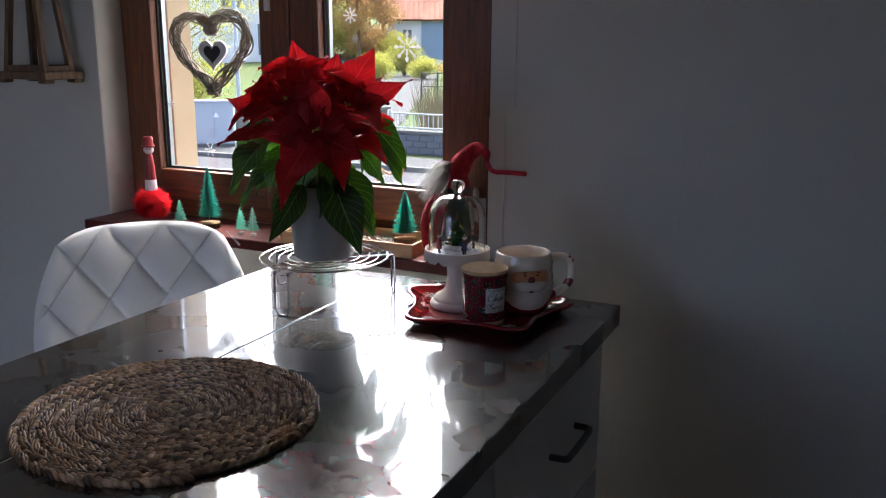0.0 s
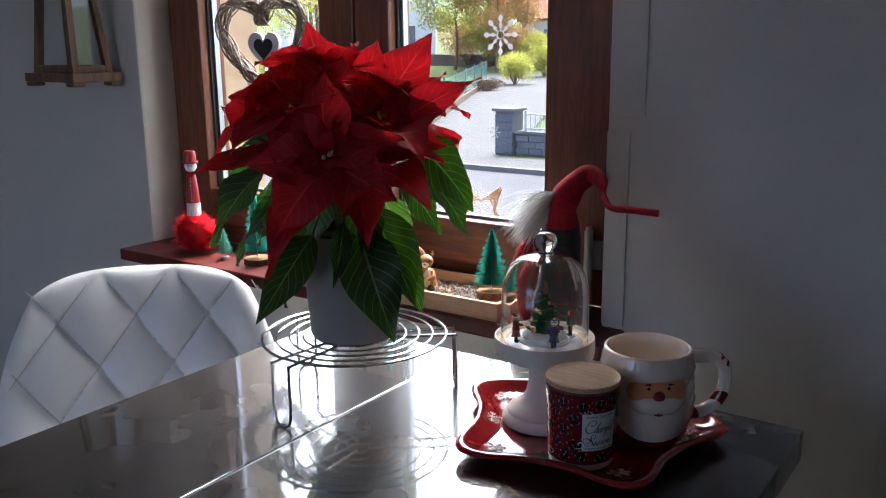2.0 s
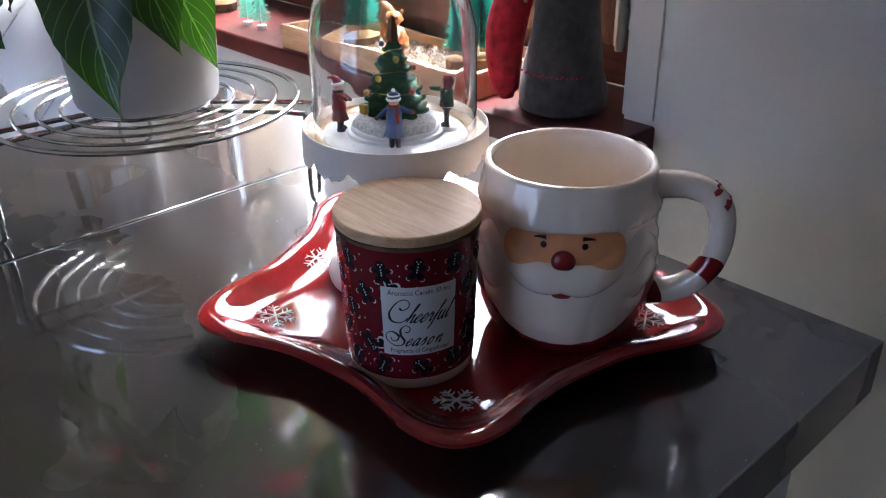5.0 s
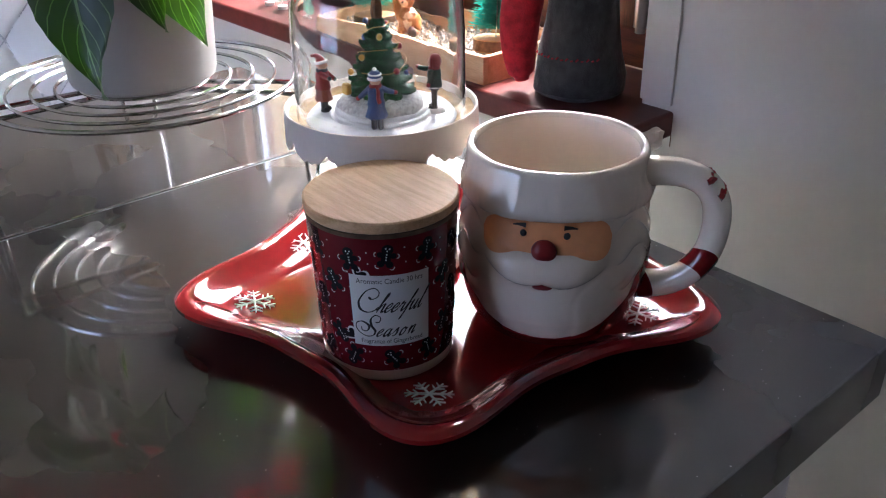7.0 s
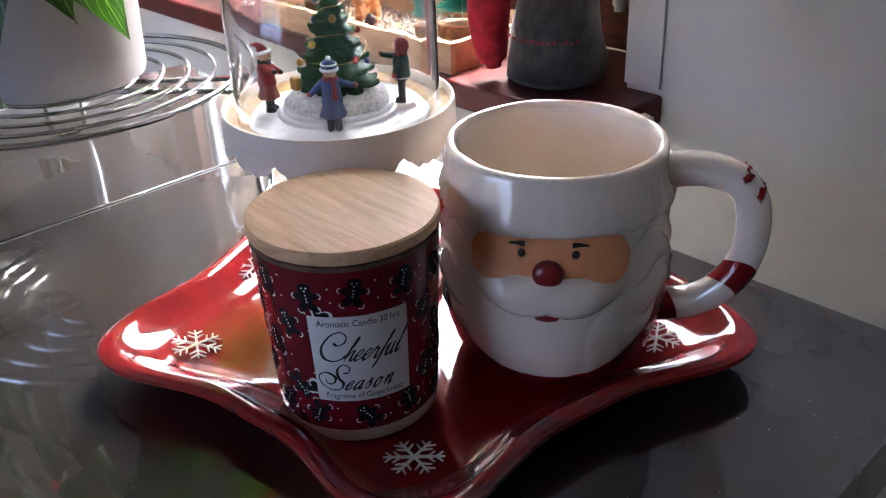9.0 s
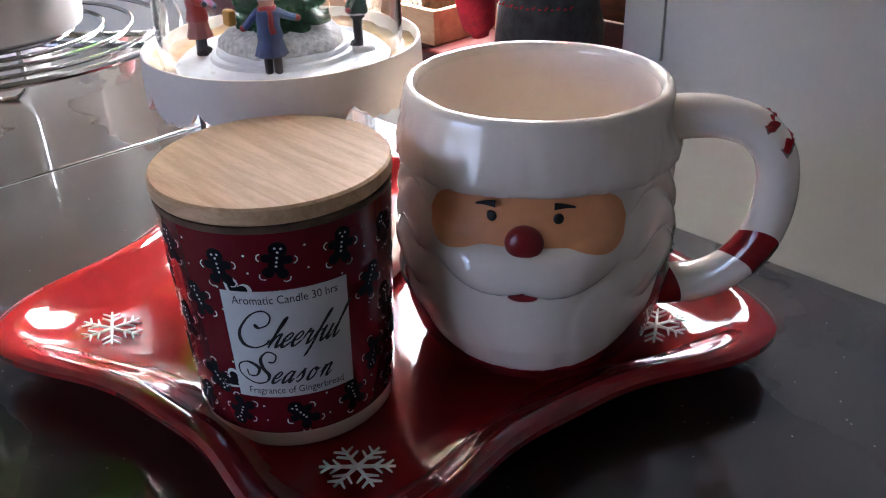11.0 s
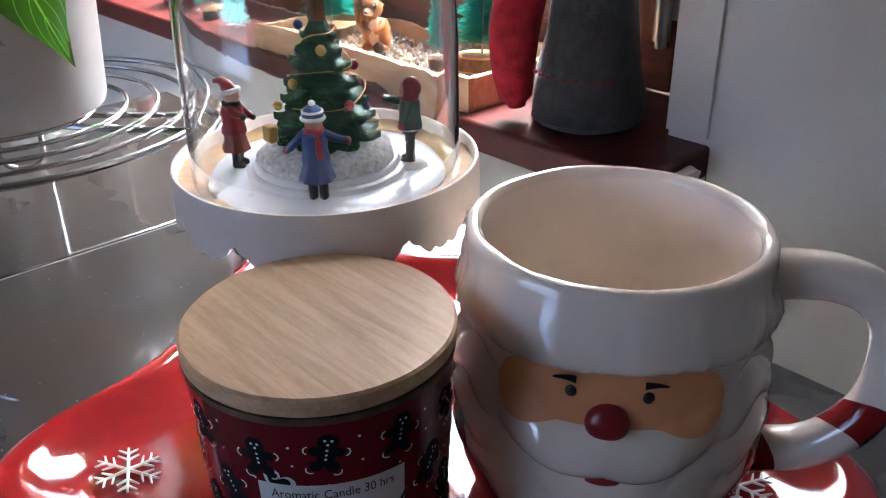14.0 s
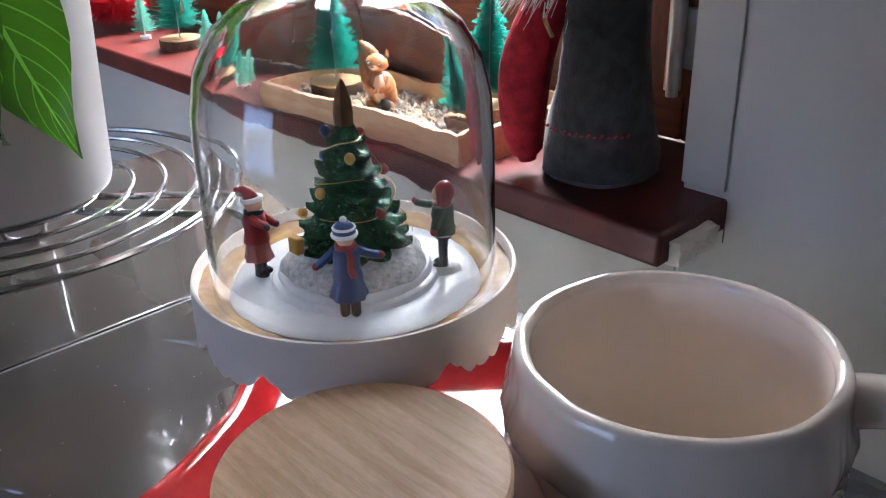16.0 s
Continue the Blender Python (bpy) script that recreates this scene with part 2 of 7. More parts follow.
FLOOR = wood("floor_laminate", (0.30, 0.21, 0.13), (0.2, 0.13, 0.08), 0.4, rings=4, stretch=(1, 8, 8))
ASPHALT = material("asphalt", (0.075, 0.075, 0.081), 0.95, Specular_IOR_Level=0.05, vary=0.1, scale=1.2, fine=40, bump=0.3, dist=0.01)
PAVING = material("pale_driveway", (0.082, 0.082, 0.083), 0.95, Specular_IOR_Level=0.05, vary=0.12, scale=1.5, fine=30, bump=0.3, dist=0.01)
KERB = material("kerb_concrete", (0.14, 0.14, 0.137), 0.95, Specular_IOR_Level=0.05, vary=0.12, scale=4)
GRASS = material("lawn", (0.056, 0.086, 0.032), 0.95, Specular_IOR_Level=0.03, vary=0.25, scale=0.8, fine=12, bump=0.5, dist=0.05, second=(0.070, 0.080, 0.036))
RENDER_BEIGE = material("beige_render", (0.46, 0.34, 0.21), 0.9, vary=0.06, scale=6, fine=200, bump=0.5, dist=0.002)
HOUSE_WHITE = material("white_house_render", (0.74, 0.74, 0.74), 0.9, vary=0.04, scale=1, fine=30)
ROOF = material("red_roof_tile", (0.33, 0.12, 0.068), 0.8, vary=0.25, scale=3, fine=30)
DOOR_BLUE = material("grey_blue_garage_door", (0.25, 0.33, 0.43), 0.5, vary=0.05)
BRICK_BROWN = material("brown_garden_stone", (0.12, 0.085, 0.06), 0.9, vary=0.25, scale=3, fine=20)
BRICK = material("grey_wall_block", (0.12, 0.128, 0.152), 0.85, vary=0.2, scale=8, fine=60, bump=0.5, dist=0.004)
MORTAR = material("mortar", (0.10, 0.10, 0.10), 0.95)
FENCE_GREEN = material("pale_green_fence", (0.075, 0.16, 0.135), 0.6)
FENCE_WHITE = material("pale_metal_gate", (0.44, 0.47, 0.48), 0.5)
STEEL_BOX = material("grey_utility_cabinet", (0.38, 0.42, 0.46), 0.6, vary=0.05)
FOLIAGE = leafy("autumn_foliage", (0.145, 0.152, 0.032), (0.189, 0.174, 0.043), (0.319, 0.319, 0.058), 0.7, 0.5)
FOLIAGE_BROWN = leafy("brown_foliage", (0.203, 0.131, 0.061), (0.261, 0.174, 0.072), (0.406, 0.246, 0.087), 0.7, 0.5)
FOLIAGE_YELLOW = leafy("yellow_green_shrub", (0.246, 0.232, 0.046), (0.29, 0.29, 0.072), (0.392, 0.392, 0.072), 0.7, 0.5)
REED = material("dry_reed", (0.24, 0.19, 0.11), 0.9, vary=0.2, scale=3)
BLACK_METAL = material("black_metal", (0.02, 0.02, 0.022), 0.5)
DARK_GLASS = material("dark_house_glass", (0.12, 0.14, 0.17), 0.15, bump=0)
WICKER = material("honey_wicker", (0.40, 0.23, 0.10), 0.65, vary=0.25, scale=60)

# dust specks and fine scratches on the worktop
tn, tl = TOP.node_tree.nodes, TOP.node_tree.links
tb = tn["Principled BSDF"]
tc, vo, th = tn.new("ShaderNodeTexCoord"), tn.new("ShaderNodeTexVoronoi"), tn.new("ShaderNodeMath")
vo.inputs["Scale"].default_value = 170
th.operation = "LESS_THAN"
th.inputs[1].default_value = 0.055
sep, big, both = tn.new("ShaderNodeSeparateColor"), tn.new("ShaderNodeMath"), tn.new("ShaderNodeMath")
big.operation, both.operation = "GREATER_THAN", "MULTIPLY"
big.inputs[1].default_value = 0.45
tl.new(tc.outputs["Object"], vo.inputs["Vector"]), tl.new(vo.outputs["Distance"], th.inputs[0])
tl.new(vo.outputs["Color"], sep.inputs[0]), tl.new(sep.outputs[0], big.inputs[0])
tl.new(th.outputs[0], both.inputs[0]), tl.new(big.outputs[0], both.inputs[1])
sc, wv, ws = tn.new("ShaderNodeMapping"), tn.new("ShaderNodeTexNoise"), tn.new("ShaderNodeMapRange")
sc.inputs["Scale"].default_value, sc.inputs["Rotation"].default_value = (4, 26, 3), (0, 0, 0.5)
wv.inputs["Scale"].default_value, wv.inputs["Detail"].default_value = 0.8, 4
ws.inputs["From Min"].default_value, ws.inputs["From Max"].default_value, ws.inputs["To Min"].default_value, ws.inputs["To Max"].default_value = 0.36, 0.70, 0.024, 0.074
tl.new(tc.outputs["Object"], sc.inputs["Vector"]), tl.new(sc.outputs[0], wv.inputs["Vector"]), tl.new(wv.outputs["Fac"], ws.inputs["Value"])
tl.new(ws.outputs[0], tb.inputs["Coat Roughness"])
old = tb.inputs["Base Color"].links[0].from_socket
dm = tn.new("ShaderNodeMix")
dm.data_type = "RGBA"
dm.inputs["B"].default_value = (0.42, 0.42, 0.40, 1)
tl.new(both.outputs[0], dm.inputs["Factor"]), tl.new(old, dm.inputs["A"]), tl.new(dm.outputs["Result"], tb.inputs["Base Color"])
inv = tn.new("ShaderNodeMath")
inv.operation = "SUBTRACT"
inv.inputs[0].default_value = 1.0
tl.new(both.outputs[0], inv.inputs[1]), tl.new(inv.outputs[0], tb.inputs["Coat Weight"])

# ---- mesh helpers ----


def box(sx, sy, sz, at=(0, 0, 0), bevel=0.0, seg=2, bm=None, m=None):
    """A box of these sizes, its bottom centre at the given place."""
    b2 = bmesh.new()
    bmesh.ops.create_cube(b2, size=1, matrix=Matrix.Translation((at[0], at[1], at[2] + sz / 2)) @ Matrix.Diagonal((sx, sy, sz, 1)))
    if bevel:
        bmesh.ops.bevel(b2, geom=b2.edges[:], offset=bevel, segments=seg, affect="EDGES", profile=0.6)
    b2.normal_update()
    for f in b2.faces:
        f.smooth = max(abs(v) for v in f.normal) > 0.9999      # marks a flat side, see mesh_of
    return join(bm, b2, m)


def join(bm, extra, m=None, mat=0):
    if m is not None:
        bmesh.ops.transform(extra, matrix=m, verts=extra.verts)
    if mat:
        for f in extra.faces:
            f.material_index = mat
    if bm is None:
        return extra
    me = bpy.data.meshes.new("tmp")
    extra.to_mesh(me)
    extra.free()
    bm.from_mesh(me)
    bpy.data.meshes.remove(me)
    return bm


def grid_faces(bm, rows, closed_u=False, closed_v=False):
    nu, nv = len(rows), len(rows[0])
    for i in range(nu if closed_u else nu - 1):
        for j in range(nv if closed_v else nv - 1):
            a, b = rows[i], rows[(i + 1) % nu]
            quad = []
            for v in (a[j], a[(j + 1) % nv], b[(j + 1) % nv], b[j]):
                if v not in quad:
                    quad.append(v)
            if len(quad) > 2:
                try:
                    bm.faces.new(quad)
                except ValueError:
                    pass
    return bm


def lathe(profile, seg=48, shape=None, bm=None, mat=0):
    """Turns a profile of (radius, height) round z. shape(angle, r, z) may give back another (r, z)."""
    b2 = bmesh.new()
    rows = []
    for r, z in profile:
        if r < 1e-6:
            v = b2.verts.new((0, 0, z))
            rows.append([v] * seg)
            continue
        row = []
        for k in range(seg):
            a = 2 * math.pi * k / seg
            rr, zz = shape(a, r, z) if shape else (r, z)
            row.append(b2.verts.new((rr * math.cos(a), rr * math.sin(a), zz)))
        rows.append(row)
    grid_faces(b2, rows, closed_v=True)
    bmesh.ops.recalc_face_normals(b2, faces=b2.faces)
    return join(bm, b2, None, mat)


def smooth_path(points, per=6, closed=False):
    """Points along a soft curve through the given ones."""
    p = [Vector(q) for q in points]
    n = len(p)
    out = []
    for i in range(n if closed else n - 1):
        a, b, c, d = (p[(i + k) % n] if closed else p[max(0, min(n - 1, i + k))] for k in (-1, 0, 1, 2))
        for k in range(per):
            t = k / per
            out.append(0.5 * (2 * b + (c - a) * t + (2 * a - 5 * b + 4 * c - d) * t * t + (3 * b - a - 3 * c + d) * t ** 3))
    if not closed:
        out.append(p[-1])
    return out


def tube(points, radius, seg=8, closed=False, bm=None, mat=0, cap=True):
    """A round rod along points; radius is a number or a function of 0..1."""
    b2 = bmesh.new()
    pts = [Vector(p) for p in points]
    n = len(pts)
    rows, normal = [], None
    for i, p in enumerate(pts):
        a, b = (pts[i - 1], pts[(i + 1) % n]) if closed else (pts[max(0, i - 1)], pts[min(n - 1, i + 1)])
        t = (b - a).normalized() if (b - a).length > 1e-9 else Vector((0, 0, 1))
        if normal is None:
            normal = t.orthogonal().normalized()
        normal = (normal - t * normal.dot(t)).normalized() if (normal - t * normal.dot(t)).length > 1e-6 else t.orthogonal().normalized()
        side = t.cross(normal)
        r = radius(i / max(1, n - 1)) if callable(radius) else radius
        rows.append([b2.verts.new(p + (normal * math.cos(2 * math.pi * k / seg) + side * math.sin(2 * math.pi * k / seg)) * r) for k in range(seg)])
    grid_faces(b2, rows, closed_u=closed, closed_v=True)
    if cap and not closed:
        b2.faces.new(rows[0]), b2.faces.new(rows[-1][::-1])
    bmesh.ops.recalc_face_normals(b2, faces=b2.faces)
    return join(bm, b2, None, mat)


def ball(r, at=(0, 0, 0), stretch=(1, 1, 1), u=16, v=10, bm=None, mat=0, turn=None):
    b2 = bmesh.new()
    bmesh.ops.create_uvsphere(b2, u_segments=u, v_segments=v, radius=r)
    m = Matrix.Translation(at) @ (turn or Matrix()) @ Matrix.Diagonal((*stretch, 1))
    return join(bm, b2, m, mat)


def slab(outline, low, high, bevel=0.0, bm=None, mat=0, m=None):
    """A flat plate with an outline of (x, y)."""
    b2 = bmesh.new()
    f = b2.faces.new([b2.verts.new((x, y, low)) for x, y in outline])
    ext = bmesh.ops.extrude_face_region(b2, geom=[f])
    bmesh.ops.translate(b2, vec=(0, 0, high - low), verts=[v for v in ext["geom"] if isinstance(v, bmesh.types.BMVert)])
    bmesh.ops.recalc_face_normals(b2, faces=b2.faces)
    if bevel:
        es = [e for e in b2.edges if abs(e.verts[0].co.z - e.verts[1].co.z) < 1e-7]
        bmesh.ops.bevel(b2, geom=es, offset=bevel, segments=2, affect="EDGES", profile=0.6)
    return join(bm, b2, m, mat)


def mesh_of(name, bm, mats, smooth=True):
    me = bpy.data.meshes.new(name)
    bm.to_mesh(me)
    bm.free()
    for m in mats if isinstance(mats, (list, tuple)) else [mats]:
        me.materials.append(m)
    if smooth:
        flat = [f.use_smooth for f in me.polygons]
        me.set_sharp_from_angle(angle=radians(38))
        me.polygons.foreach_set("use_smooth", [not v for v in flat])       # only the rounded edges of a box are smooth
    else:
        me.polygons.foreach_set("use_smooth", [False] * len(me.polygons))
    return me


def part(name, bm, mats, parent, label="", at=None, smooth=True):
    ob = new(name, bm if isinstance(bm, bpy.types.Mesh) else mesh_of(name, bm, mats, smooth))
    ob.parent = parent
    if at is not None:
        ob.matrix_local = at
    return tagged(ob, label)


def thing(name, label, category, at, group=""):
    ob = new(name)
    ob.empty_display_size = 0.05
    ob.matrix_world = at
    return tagged(ob, label, category, group)


def solid(name, bm, mats, at, label, category="", group="", kind="", smooth=True):
    ob = new(name, mesh_of(name, bm, mats, smooth))
    ob.matrix_world = at
    return tagged(ob, label, category, group, kind)

# ---- the room ----
WX0, WX1 = -1.875, -0.730          # window recess, left and right edge
WY = 1.745                         # inner face of the window wall
SILL_Z, HEAD_Z, CEIL_Z = 0.890, 2.12, 2.48
FY = 1.838                         # inner face of the fixed window frame


def structure(name, bm, mat, label, smooth=False):
    return solid(name, bm, mat, Matrix(), label, kind="structure", smooth=smooth)


def span(x0, x1, y0, y1, z0, z1, bm=None, bevel=0.0):
    return box(x1 - x0, y1 - y0, z1 - z0, ((x0 + x1) / 2, (y0 + y1) / 2, z0), bevel, bm=bm)


structure("floor", span(-2.72, 2.72, -2.72, 1.93, -0.1, 0), FLOOR, "brown wooden floor of the kitchen")
structure("ceiling", span(-2.72, 2.72, -2.72, 1.93, CEIL_Z, CEIL_Z + 0.12), WALL, "plain white ceiling")
b = span(-2.72, WX0, WY, 1.93, 0, CEIL_Z, bevel=0.006)
span(WX1, 2.72, WY, 1.93, 0, CEIL_Z, b, bevel=0.004)
span(WX0, WX1, WY, 1.93, 0, SILL_Z - 0.026, b)
span(WX0, WX1, WY, 1.93, HEAD_Z, CEIL_Z, b)
structure("wall_north", b, WALL, "white painted kitchen wall round the window")
b = span(-2.72, WX0 + 0.012, 1.932, 2.10, -1.2, CEIL_Z)
span(WX1 - 0.012, 2.72, 1.932, 2.10, -1.2, CEIL_Z, b)
span(WX0 + 0.012, WX1 - 0.012, 1.932, 2.10, -1.2, SILL_Z, b)
span(WX0 + 0.012, WX1 - 0.012, 1.932, 2.10, HEAD_Z - 0.03, CEIL_Z, b)
structure("facade", b, RENDER_BEIGE, "beige rendered outer face of the house")
structure("wall_west", span(-2.84, -2.72, -2.84, 1.93, 0, CEIL_Z), WALL, "white painted kitchen wall")
# unseen opening with its frame, added so sky light brightens the room from behind
b = span(-0.55, 2.84, -2.84, -2.72, 0, CEIL_Z)
span(-2.72, -2.50, -2.84, -2.72, 0, CEIL_Z, b), span(-2.50, -0.55, -2.84, -2.72, 0, 0.06, b), span(-2.50, -0.55, -2.84, -2.72, 2.15, CEIL_Z, b)
structure("wall_south", b, WALL, "white painted kitchen wall with an unseen opening added for fill light")
b = span(-2.50, -2.44, -2.81, -2.75, 0.06, 2.15)
span(-0.61, -0.55, -2.81, -2.75, 0.06, 2.15, b), span(-2.44, -0.61, -2.81, -2.75, 0.06, 0.14, b), span(-2.44, -0.61, -2.81, -2.75, 2.09, 2.15, b), span(-1.56, -1.49, -2.81, -2.75, 0.14, 2.09, b)
structure("fill_window", b, FRAME, "brown wooden frame of the unseen opening added for fill light")
structure("wall_east", span(2.72, 2.84, -2.72, 1.93, 0, CEIL_Z), WALL, "white painted kitchen wall")
# two white boards beside the recess
b = span(WX1 + 0.001, WX1 + 0.038, WY - 0.004, WY, SILL_Z + 0.006, 1.206, bevel=0.0008)
span(WX1 + 0.004, WX1 + 0.060, WY - 0.003, WY, 1.228, HEAD_Z, b, bevel=0.0008)
structure("trim", b, WALL, "white boards at the edge of the window recess")
b = span(WX1 + 0.062, 1.1, WY - 0.0015, WY, 1.2165, 1.2185)
span(-0.315, -0.313, WY - 0.0012, WY, 0.0, 1.216, b)
structure("wall_joint", b, WALL, "faint joint between white wall boards")
# sill
b = box(WX1 + 0.040 - (WX0 - 0.005), FY - 1.655, 0.026, ((WX0 - 0.005 + WX1 + 0.040) / 2, (FY + 1.655) / 2, SILL_Z - 0.026), 0.004, 3)
structure("window_sill", b, SILL, "dark red polished stone window sill", smooth=True)
b = box(0.011, 0.050, 0.018, (WX1 + 0.0440, 1.693, SILL_Z - 0.026))
bmesh.ops.subdivide_edges(b, edges=b.edges[:], cuts=9, use_grid_fill=True)
for v in b.verts:
    q = noise.noise_vector(v.co * 95) * 0.0040 + noise.noise_vector(v.co * 260) * 0.0016
    v.co += Vector((q.x, q.y * 0.5, min(0.0, q.z)))
structure("plaster_chip", b, PLASTER, "chipped white plaster at the end of the sill")
b = tube([(WX1 + 0.012, WY - 0.0002, 0.884), (WX1 + 0.020, WY - 0.0002, 0.886), (WX1 + 0.031, WY - 0.0002, 0.889), (WX1 + 0.034, WY - 0.0002, 0.880), (WX1 + 0.030, WY - 0.0002, 0.874), (WX1 + 0.033, WY - 0.0002, 0.867), (WX1 + 0.020, WY - 0.0002, 0.868)], 0.0008, 5)
tube([(WX1 + 0.033, WY - 0.0002, 0.867), (WX1 + 0.040, WY - 0.0002, 0.866), (WX1 + 0.040, WY - 0.0002, 0.854)], 0.0006, 5, bm=b)
structure("plaster_crack", b, BARK, "dark cracks in the plaster beside the sill")
structure("outer_sill", span(WX0 + 0.012, WX1 - 0.012, 1.92, 2.17, SILL_Z + 0.012, SILL_Z + 0.032), ALU, "grey metal outer window sill")

# ---- window ----
window = tagged(new("window_1"), "brown wooden casement window with two panes", kind="structure")
FT = 0.070                         # depth of the fixed frame
for nm, x0, x1, z0, z1, mat in (("frame_stile", WX0 + 0.001, WX0 + 0.055, SILL_Z, HEAD_Z - 0.001, FRAME), ("frame_stile", WX1 - 0.062, WX1 - 0.001, SILL_Z, HEAD_Z - 0.001, FRAME),
                                ("frame_rail", WX0 + 0.055, WX1 - 0.062, SILL_Z, SILL_Z + 0.058, FRAME_H), ("frame_rail", WX0 + 0.055, WX1 - 0.062, HEAD_Z - 0.06, HEAD_Z - 0.001, FRAME_H)):
    part(nm, span(x0, x1, FY, FY + FT, z0, z1, bevel=0.003), mat, window)


def casement(x0, x1, glass_x0, glass_x1):
    """One leaf of the window: stiles, rails, gasket, pane."""
    leaf = part("casement", span(x0, glass_x0, FY - 0.018, FY + 0.05, SILL_Z + 0.045, HEAD_Z - 0.045, bevel=0.005), FRAME, window)
    gz0, gz1 = 1.018, HEAD_Z - 0.13
    part("stile", span(glass_x1, x1, FY - 0.018, FY + 0.05, SILL_Z + 0.045, HEAD_Z - 0.045, bevel=0.005), FRAME, leaf)
    part("rail", span(glass_x0, glass_x1, FY - 0.0175, FY + 0.05, SILL_Z + 0.045, gz0, bevel=0.005), FRAME_H, leaf)
    part("rail", span(glass_x0, glass_x1, FY - 0.0175, FY + 0.05, gz1, HEAD_Z - 0.045, bevel=0.005), FRAME_H, leaf)
    g = span(glass_x0, glass_x0 + 0.006, FY + 0.004, FY + 0.022, gz0, gz1)
    span(glass_x1 - 0.006, glass_x1, FY + 0.004, FY + 0.022, gz0, gz1, g)
    span(glass_x0 + 0.006, glass_x1 - 0.006, FY + 0.004, FY + 0.022, gz0, gz0 + 0.006, g)
    span(glass_x0 + 0.006, glass_x1 - 0.006, FY + 0.004, FY + 0.022, gz1 - 0.006, gz1, g)
    part("gasket", g, RUBBER, leaf)
    s = span(glass_x0 + 0.006, glass_x0 + 0.013, FY + 0.012, FY + 0.026, gz0 + 0.006, gz1 - 0.006)
    part("spacer", s, ALU, leaf)
    pane = part("pane", span(glass_x0 + 0.004, glass_x1 - 0.004, FY + 0.018, FY + 0.0195, gz0 + 0.004, gz1 - 0.004), PANE, leaf)
    pane.visible_shadow = False
    return leaf


casement(WX0 + 0.030, -1.302, -1.750, -1.392)
casement(-1.298, WX1 - 0.030, -1.215, -0.880)
# hinge and handle
b = tube([(0, 0, 0), (0, 0, 0.085)], 0.0075, 12)
tube([(0, 0, -0.006), (0, 0, 0.0)], 0.0055, 10, bm=b), tube([(0, 0, 0.085), (0, 0, 0.092)], 0.0055, 10, bm=b)
box(0.020, 0.006, 0.05, (0.012, 0.006, 0.018), 0.001, bm=b)
part("hinge", b, ALU, window, "grey metal hinge", pose(WX1 - 0.056, FY - 0.030, 0.945))
b = box(0.026, 0.008, 0.11, (0, 0, 0), 0.003)
tube(smooth_path([(0, -0.004, 0.055), (0, -0.035, 0.055), (0, -0.042, 0.045), (0, -0.042, -0.05)], 5), 0.008, 10, bm=b)
part("window_handle", b, ALU, window, "grey metal window handle", pose(-1.330, FY - 0.023, 1.485))

# ---- outside ----
def ground_z(x, y):
    """Height of the ground: a level street, then a rising hillside."""
    if y < 15.6:
        return -0.90
    t = y - 15.6
    return -0.90 + 0.030 * t + (0.0004 * max(0, t - 10) ** 2 if t < 80 else 0.0004 * 4900 + 0.056 * (t - 80))


def sheet(x0, x1, y0, y1, nx, ny, lift=0.0, bend=None):
    bm = bmesh.new()
    rows = []
    for i in range(nx + 1):
        row = []
        for j in range(ny + 1):
            x, y = x0 + (x1 - x0) * i / nx, y0 + (y1 - y0) * j / ny
            if bend:
                x, y = bend(x, y)
            row.append(bm.verts.new((x, y, ground_z(x, y) + lift)))
        rows.append(row)
    grid_faces(bm, rows)
    bmesh.ops.recalc_face_normals(bm, faces=bm.faces)
    return bm


b = bmesh.new()
xs = [-900, -400, -150, -80] + [-60 + 2 * k for k in range(36)] + [20, 60, 150, 400, 900]
ys = [2.0, 4.0] + [6 + 0.8 * k for k in range(70)] + [70, 90, 120, 200, 400, 900]
rows = [[b.verts.new((x, y, ground_z(x, y) - 0.02 + (0.05 * noise.noise(Vector((x * 0.4, y * 0.4, 0))) if y > 16 else 0))) for y in ys] for x in xs]
grid_faces(b, rows)
bmesh.ops.recalc_face_normals(b, faces=b.faces)
structure("ground", b, GRASS, "autumn lawn and hillside across the street")
b = bmesh.new()
g2 = [[b.verts.new((x, y, -0.905)) for y in (-900, 2.0)] for x in (-900, 900)]
grid_faces(b, g2)
structure("yard", b, PAVING, "paved ground round the house")
structure("road", sheet(-70, 30, 6.5, 13.65, 40, 4, 0.012), ASPHALT, "grey asphalt village street")
structure("kerb", span(-70, 30, 13.65, 13.77, -0.92, -0.80), KERB, "low concrete kerb of the street")
structure("pavement", sheet(-70, 30, 13.77, 15.12, 40, 2, 0.07), PAVING, "grey pavement beside the street")


def drive(u, y):
    t = y - 16.2
    left, right = -12.35 - 0.52 * max(t, -0.4), -9.35 - 0.42 * max(t, -0.4)
    return left + (right - left) * u, y


structure("verge", sheet(-70, 30, 15.12, 15.60, 60, 2, 0.045), GRASS, "strip of grass along the wall foot")
structure("driveway", sheet(0, 1, 15.1, 38.0, 6, 50, 0.05, drive), PAVING, "grey driveway running up between the gardens")
LOW_Y = 15.6


